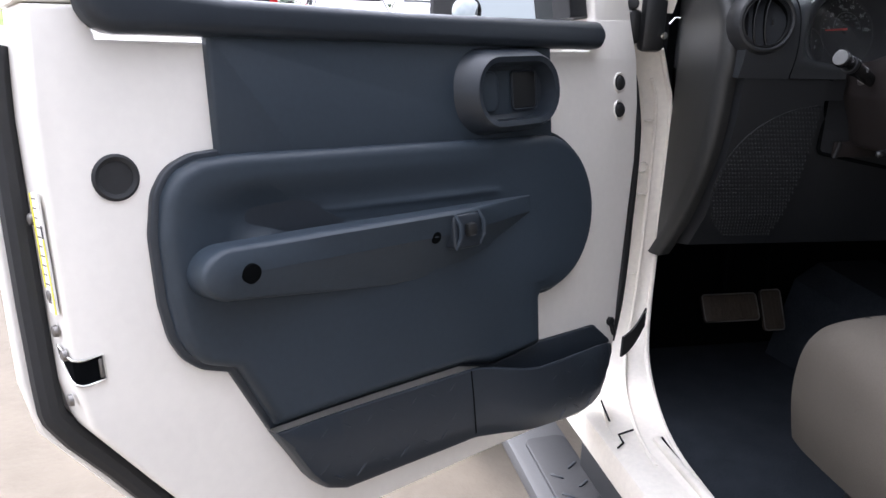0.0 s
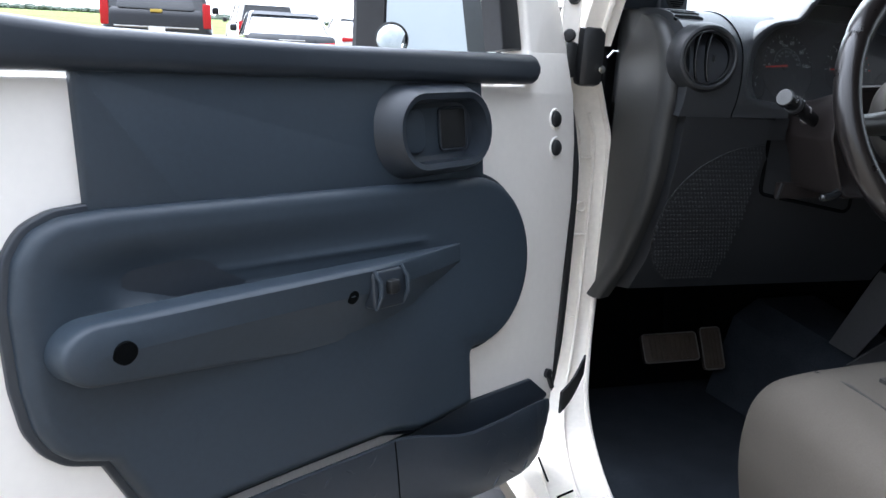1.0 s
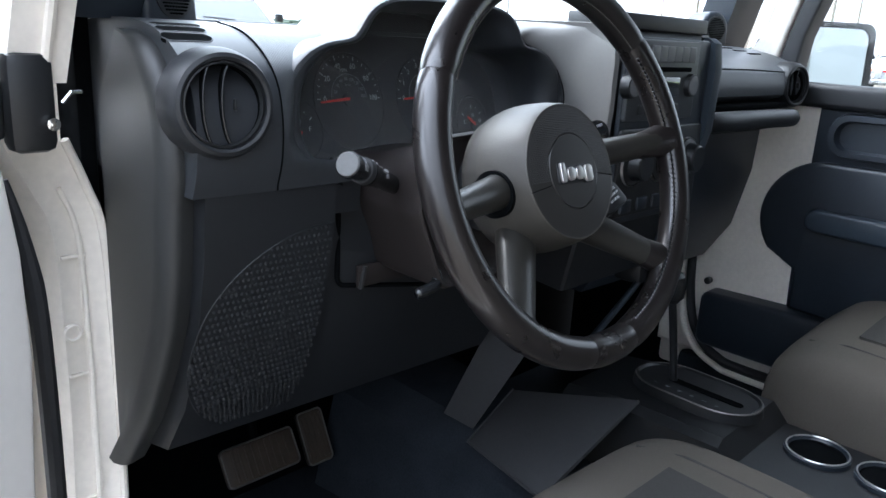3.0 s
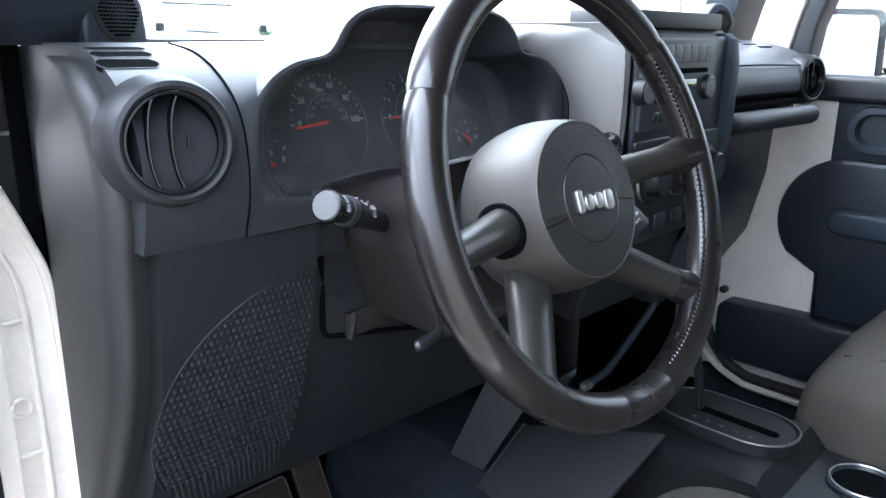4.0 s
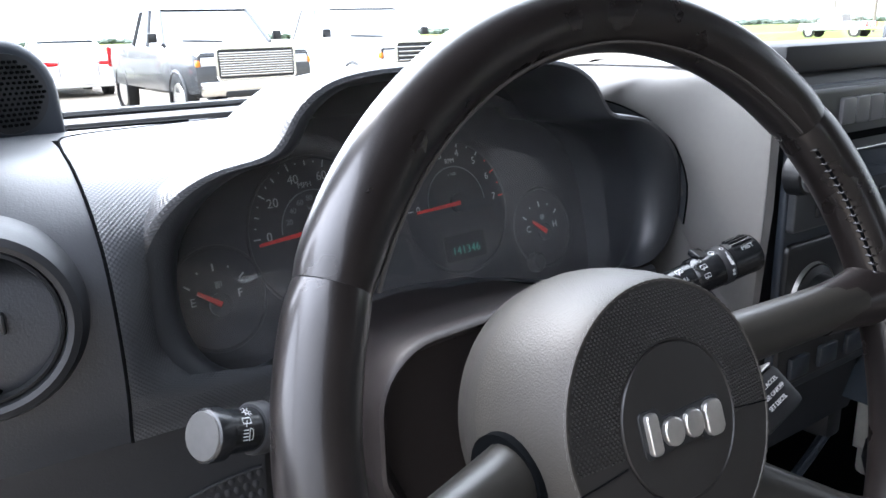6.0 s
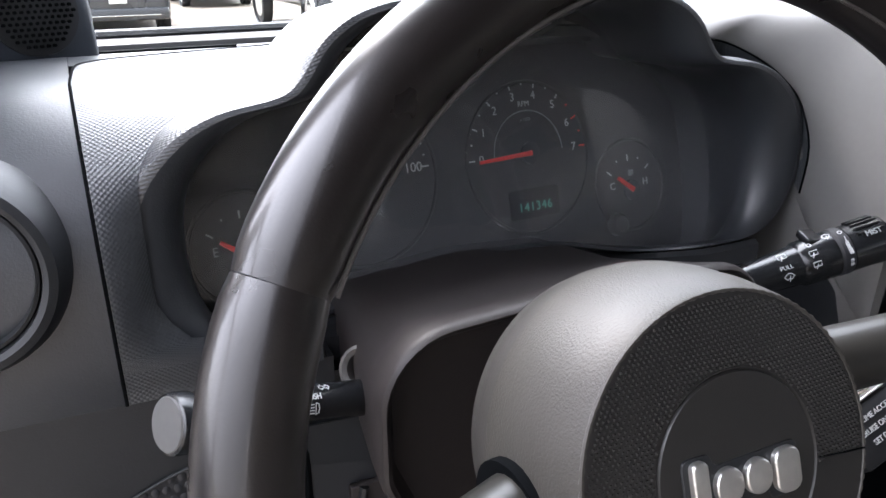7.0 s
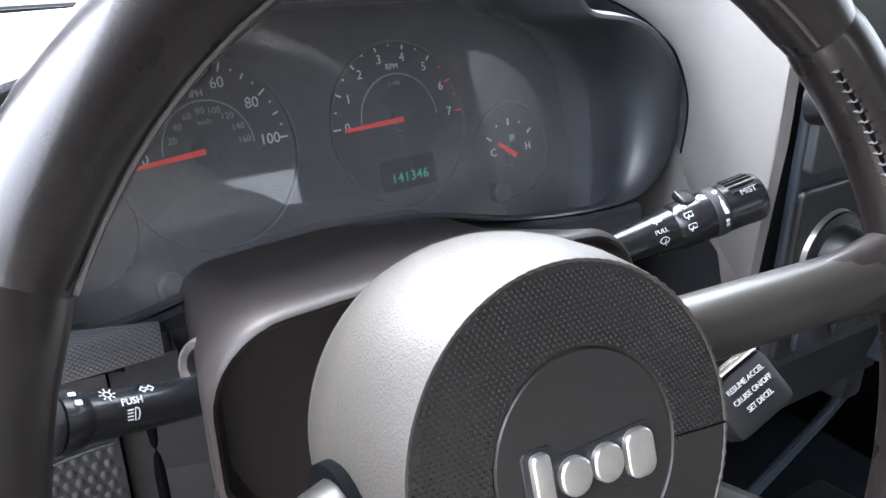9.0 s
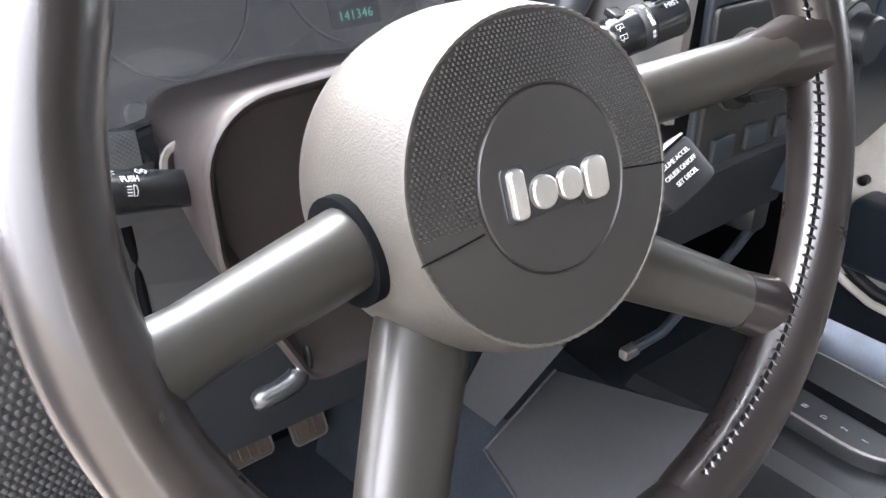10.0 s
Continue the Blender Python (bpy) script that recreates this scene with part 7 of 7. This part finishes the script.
    part("grille_frame", tube([m @ Vector((x, L + 0.030, z)) for x, z in racetrack(0, gz, gw + 0.01, gh, 0.06, 4)], 0.022, 6, closed=True), CHROME, gr)
    part("number_plate", box((0, -L - 0.035, deck - 0.42 if kind != "pickup" else low + 0.30), (0.30, 0.02, 0.15), 0.004, m), PAPER, car, "plain number plate")
    part("intake", box((0, L + 0.045, low + 0.05), (1.1 * W, 0.10, 0.10), 0.02, m), BLACK, car)
    for s in (-1, 1):
        part("wiper", tube([m @ Vector((s * 0.06 * W, y_f0 + 0.02, zb + 0.03)), m @ Vector((s * 0.06 * W + 0.55 * W, y_f0 + 0.005, zb + 0.06))], 0.014, 6), BLACK, car)
        part("side_marker", box((s * (0.90 * W), L - 0.06, bonnet - 0.26), (0.06, 0.10, 0.10), 0.02, m), AMBER, car)
        part("lamp_surround", box((s * 0.70 * W, L - 0.065, bonnet - 0.24), (0.40 * W, 0.10, 0.21), 0.03, m), BLACK, car)
    if badge_mat:
        part("badge", prism(rounded([(-0.11, -0.028), (0.11, -0.028), (0.11, 0.028), (-0.11, 0.028)], 0.02), 0.0, 0.02, 0.005, m @ axes((0, -L + 0.002, deck - 0.06), (-1, 0, 0), (0, 0, 1), (0, -1, 0))), badge_mat, car, "plain gold badge")
    if kind == "pickup":
        part("bed", box((0, -0.66 * L, deck - 0.02), (1.72 * W, 0.60 * L, 0.06), 0.01, m), DEEP, car)
    if kind == "sedan":
        part("chrome_strip", box((0, -L - 0.02, deck - 0.12), (0.55 * W, 0.03, 0.025), 0.008, m), CHROME, car)
        part("bumper_strip", box((0, -L - 0.085, low + 0.10), (1.5 * W, 0.03, 0.02), 0.006, m), CHROME, car)
        for s in (-1, 1):
            part("boot_seam", tube([m @ Vector((s * 0.50 * W, -L + 0.005, deck - 0.10)), m @ Vector((s * 0.50 * W, -L - 0.004, low + 0.30))], 0.008, 6), DEEP, car)
    if kind == "suv":
        part("rear_window", prism(rounded([(-0.70 * W, 0.0), (0.70 * W, 0.0), (0.60 * W, 0.42), (-0.60 * W, 0.42)], 0.06), 0.0, 0.02, 0.006, m @ axes((0, y_r0 - 0.012, belt + 0.04), (-1, 0, 0), (0, 0.36, 0.93), (0, -0.93, 0.36))), TINT, car)
        part("chrome_strip", box((0, -L - 0.01, deck - 0.36), (1.5 * W, 0.02, 0.03), 0.006, m), CHROME, car)
        for s in (-1, 1):
            part("roof_rail", tube([m @ Vector((s * 0.66 * W, y_r1 + 0.2, H + 0.03)), m @ Vector((s * 0.66 * W, y_f1 - 0.2, H + 0.03))], 0.02, 8), BLACK, car)
    return car


parked("black_suv", "large black parked SUV seen from behind", (-2.25, 17.9), 0, CAR_BLACK, "suv", 5.2, 2.03, 1.96, 1.28, 1.40, 3, GOLD)
parked("grey_sedan", "dark grey parked sedan seen from behind", (0.27, 17.6), 0, CAR_GREY, "sedan", 4.8, 1.86, 1.46, 0.94, 1.04, 3)
parked("white_sedan", "white parked sedan seen from behind", (3.2, 24.2), 0, CAR_WHITE, "sedan", 4.8, 1.86, 1.50, 0.96, 1.06, 3)
parked("white_suv", "white parked SUV seen between other cars", (0.35, 27.5), 4, CAR_WHITE, "suv", 4.7, 1.90, 1.78, 1.08, 1.10, 3)
parked("grey_pickup", "dark grey pickup truck with large chrome grille", (4.0, 14.5), 180, CAR_GREY, "pickup", 5.7, 2.02, 1.95, 1.28, 1.32, 10)
parked("white_pickup", "white pickup truck with slatted grille", (7.2, 14.5), 180, CAR_WHITE, "pickup", 5.7, 2.02, 1.95, 1.28, 1.32, 5)
parked("silver_pickup", "silver pickup parked by the field", (65.5, 36.5), 5, CAR_SILVER, "pickup", 5.7, 2.0, 1.88, 1.15, 1.22, 3)
parked("red_suv", "red parked SUV in a far row", (43.0, 55.0), 80, CAR_RED, "suv", 4.6, 1.88, 1.70, 1.05, 1.08, 3)
parked("dark_pickup", "dark parked pickup in a middle row", (38.5, 35.5), 118, CAR_BLACK, "pickup", 5.6, 2.0, 1.85, 1.15, 1.20, 3)
parked("grey_suv", "grey parked SUV facing the lot", (31.0, 10.8), 250, CAR_GREY, "suv", 4.8, 1.95, 1.80, 1.10, 1.12, 4)
parked("white_van", "tall white parked van", (42.0, 13.0), 250, CAR_WHITE, "suv", 5.0, 1.95, 2.10, 1.20, 1.15, 3)
parked("silver_sedan", "silver sedan in the side row", (36.0, 8.6), 250, CAR_SILVER, "sedan", 4.6, 1.82, 1.46, 0.92, 1.0, 3)


parked("grey_pickup", "grey pickup truck parked behind the vehicle", (-1.4, -47.0), 2, CAR_GREY, "pickup", 5.7, 2.0, 1.90, 1.20, 1.28, 6)
parked("white_van", "white van parked behind the vehicle", (1.1, -49.0), -2, CAR_WHITE, "suv", 5.0, 1.95, 2.15, 1.20, 1.15, 3)


def utility_pole(x, y, h):
    p = thing("utility_pole", (x, y, 0), "weathered wooden utility pole with a crossarm", "pole", "utility poles")
    part("post", tube([(x, y, -0.1), (x, y, h)], [0.17, 0.11], 10), POLE, p)
    part("crossarm", box((x, y, h - 0.7), (2.4, 0.12, 0.14), 0.02), POLE, p)
    for k in (-1.0, 0.0, 1.0):
        part("insulator", lathe([(0.05, 0), (0.07, 0.06), (0.03, 0.16)], 10, Matrix.Translation((x + k, y, h - 0.62))), STEEL, p)


for a, d, h in ((44, 120, 12), (60.7, 110, 12), (63.0, 95, 12), (50, 140, 12), (71.5, 90, 12), (73.0, 120, 11)):
    utility_pole(d * math.sin(radians(a)), d * math.cos(radians(a)), h)
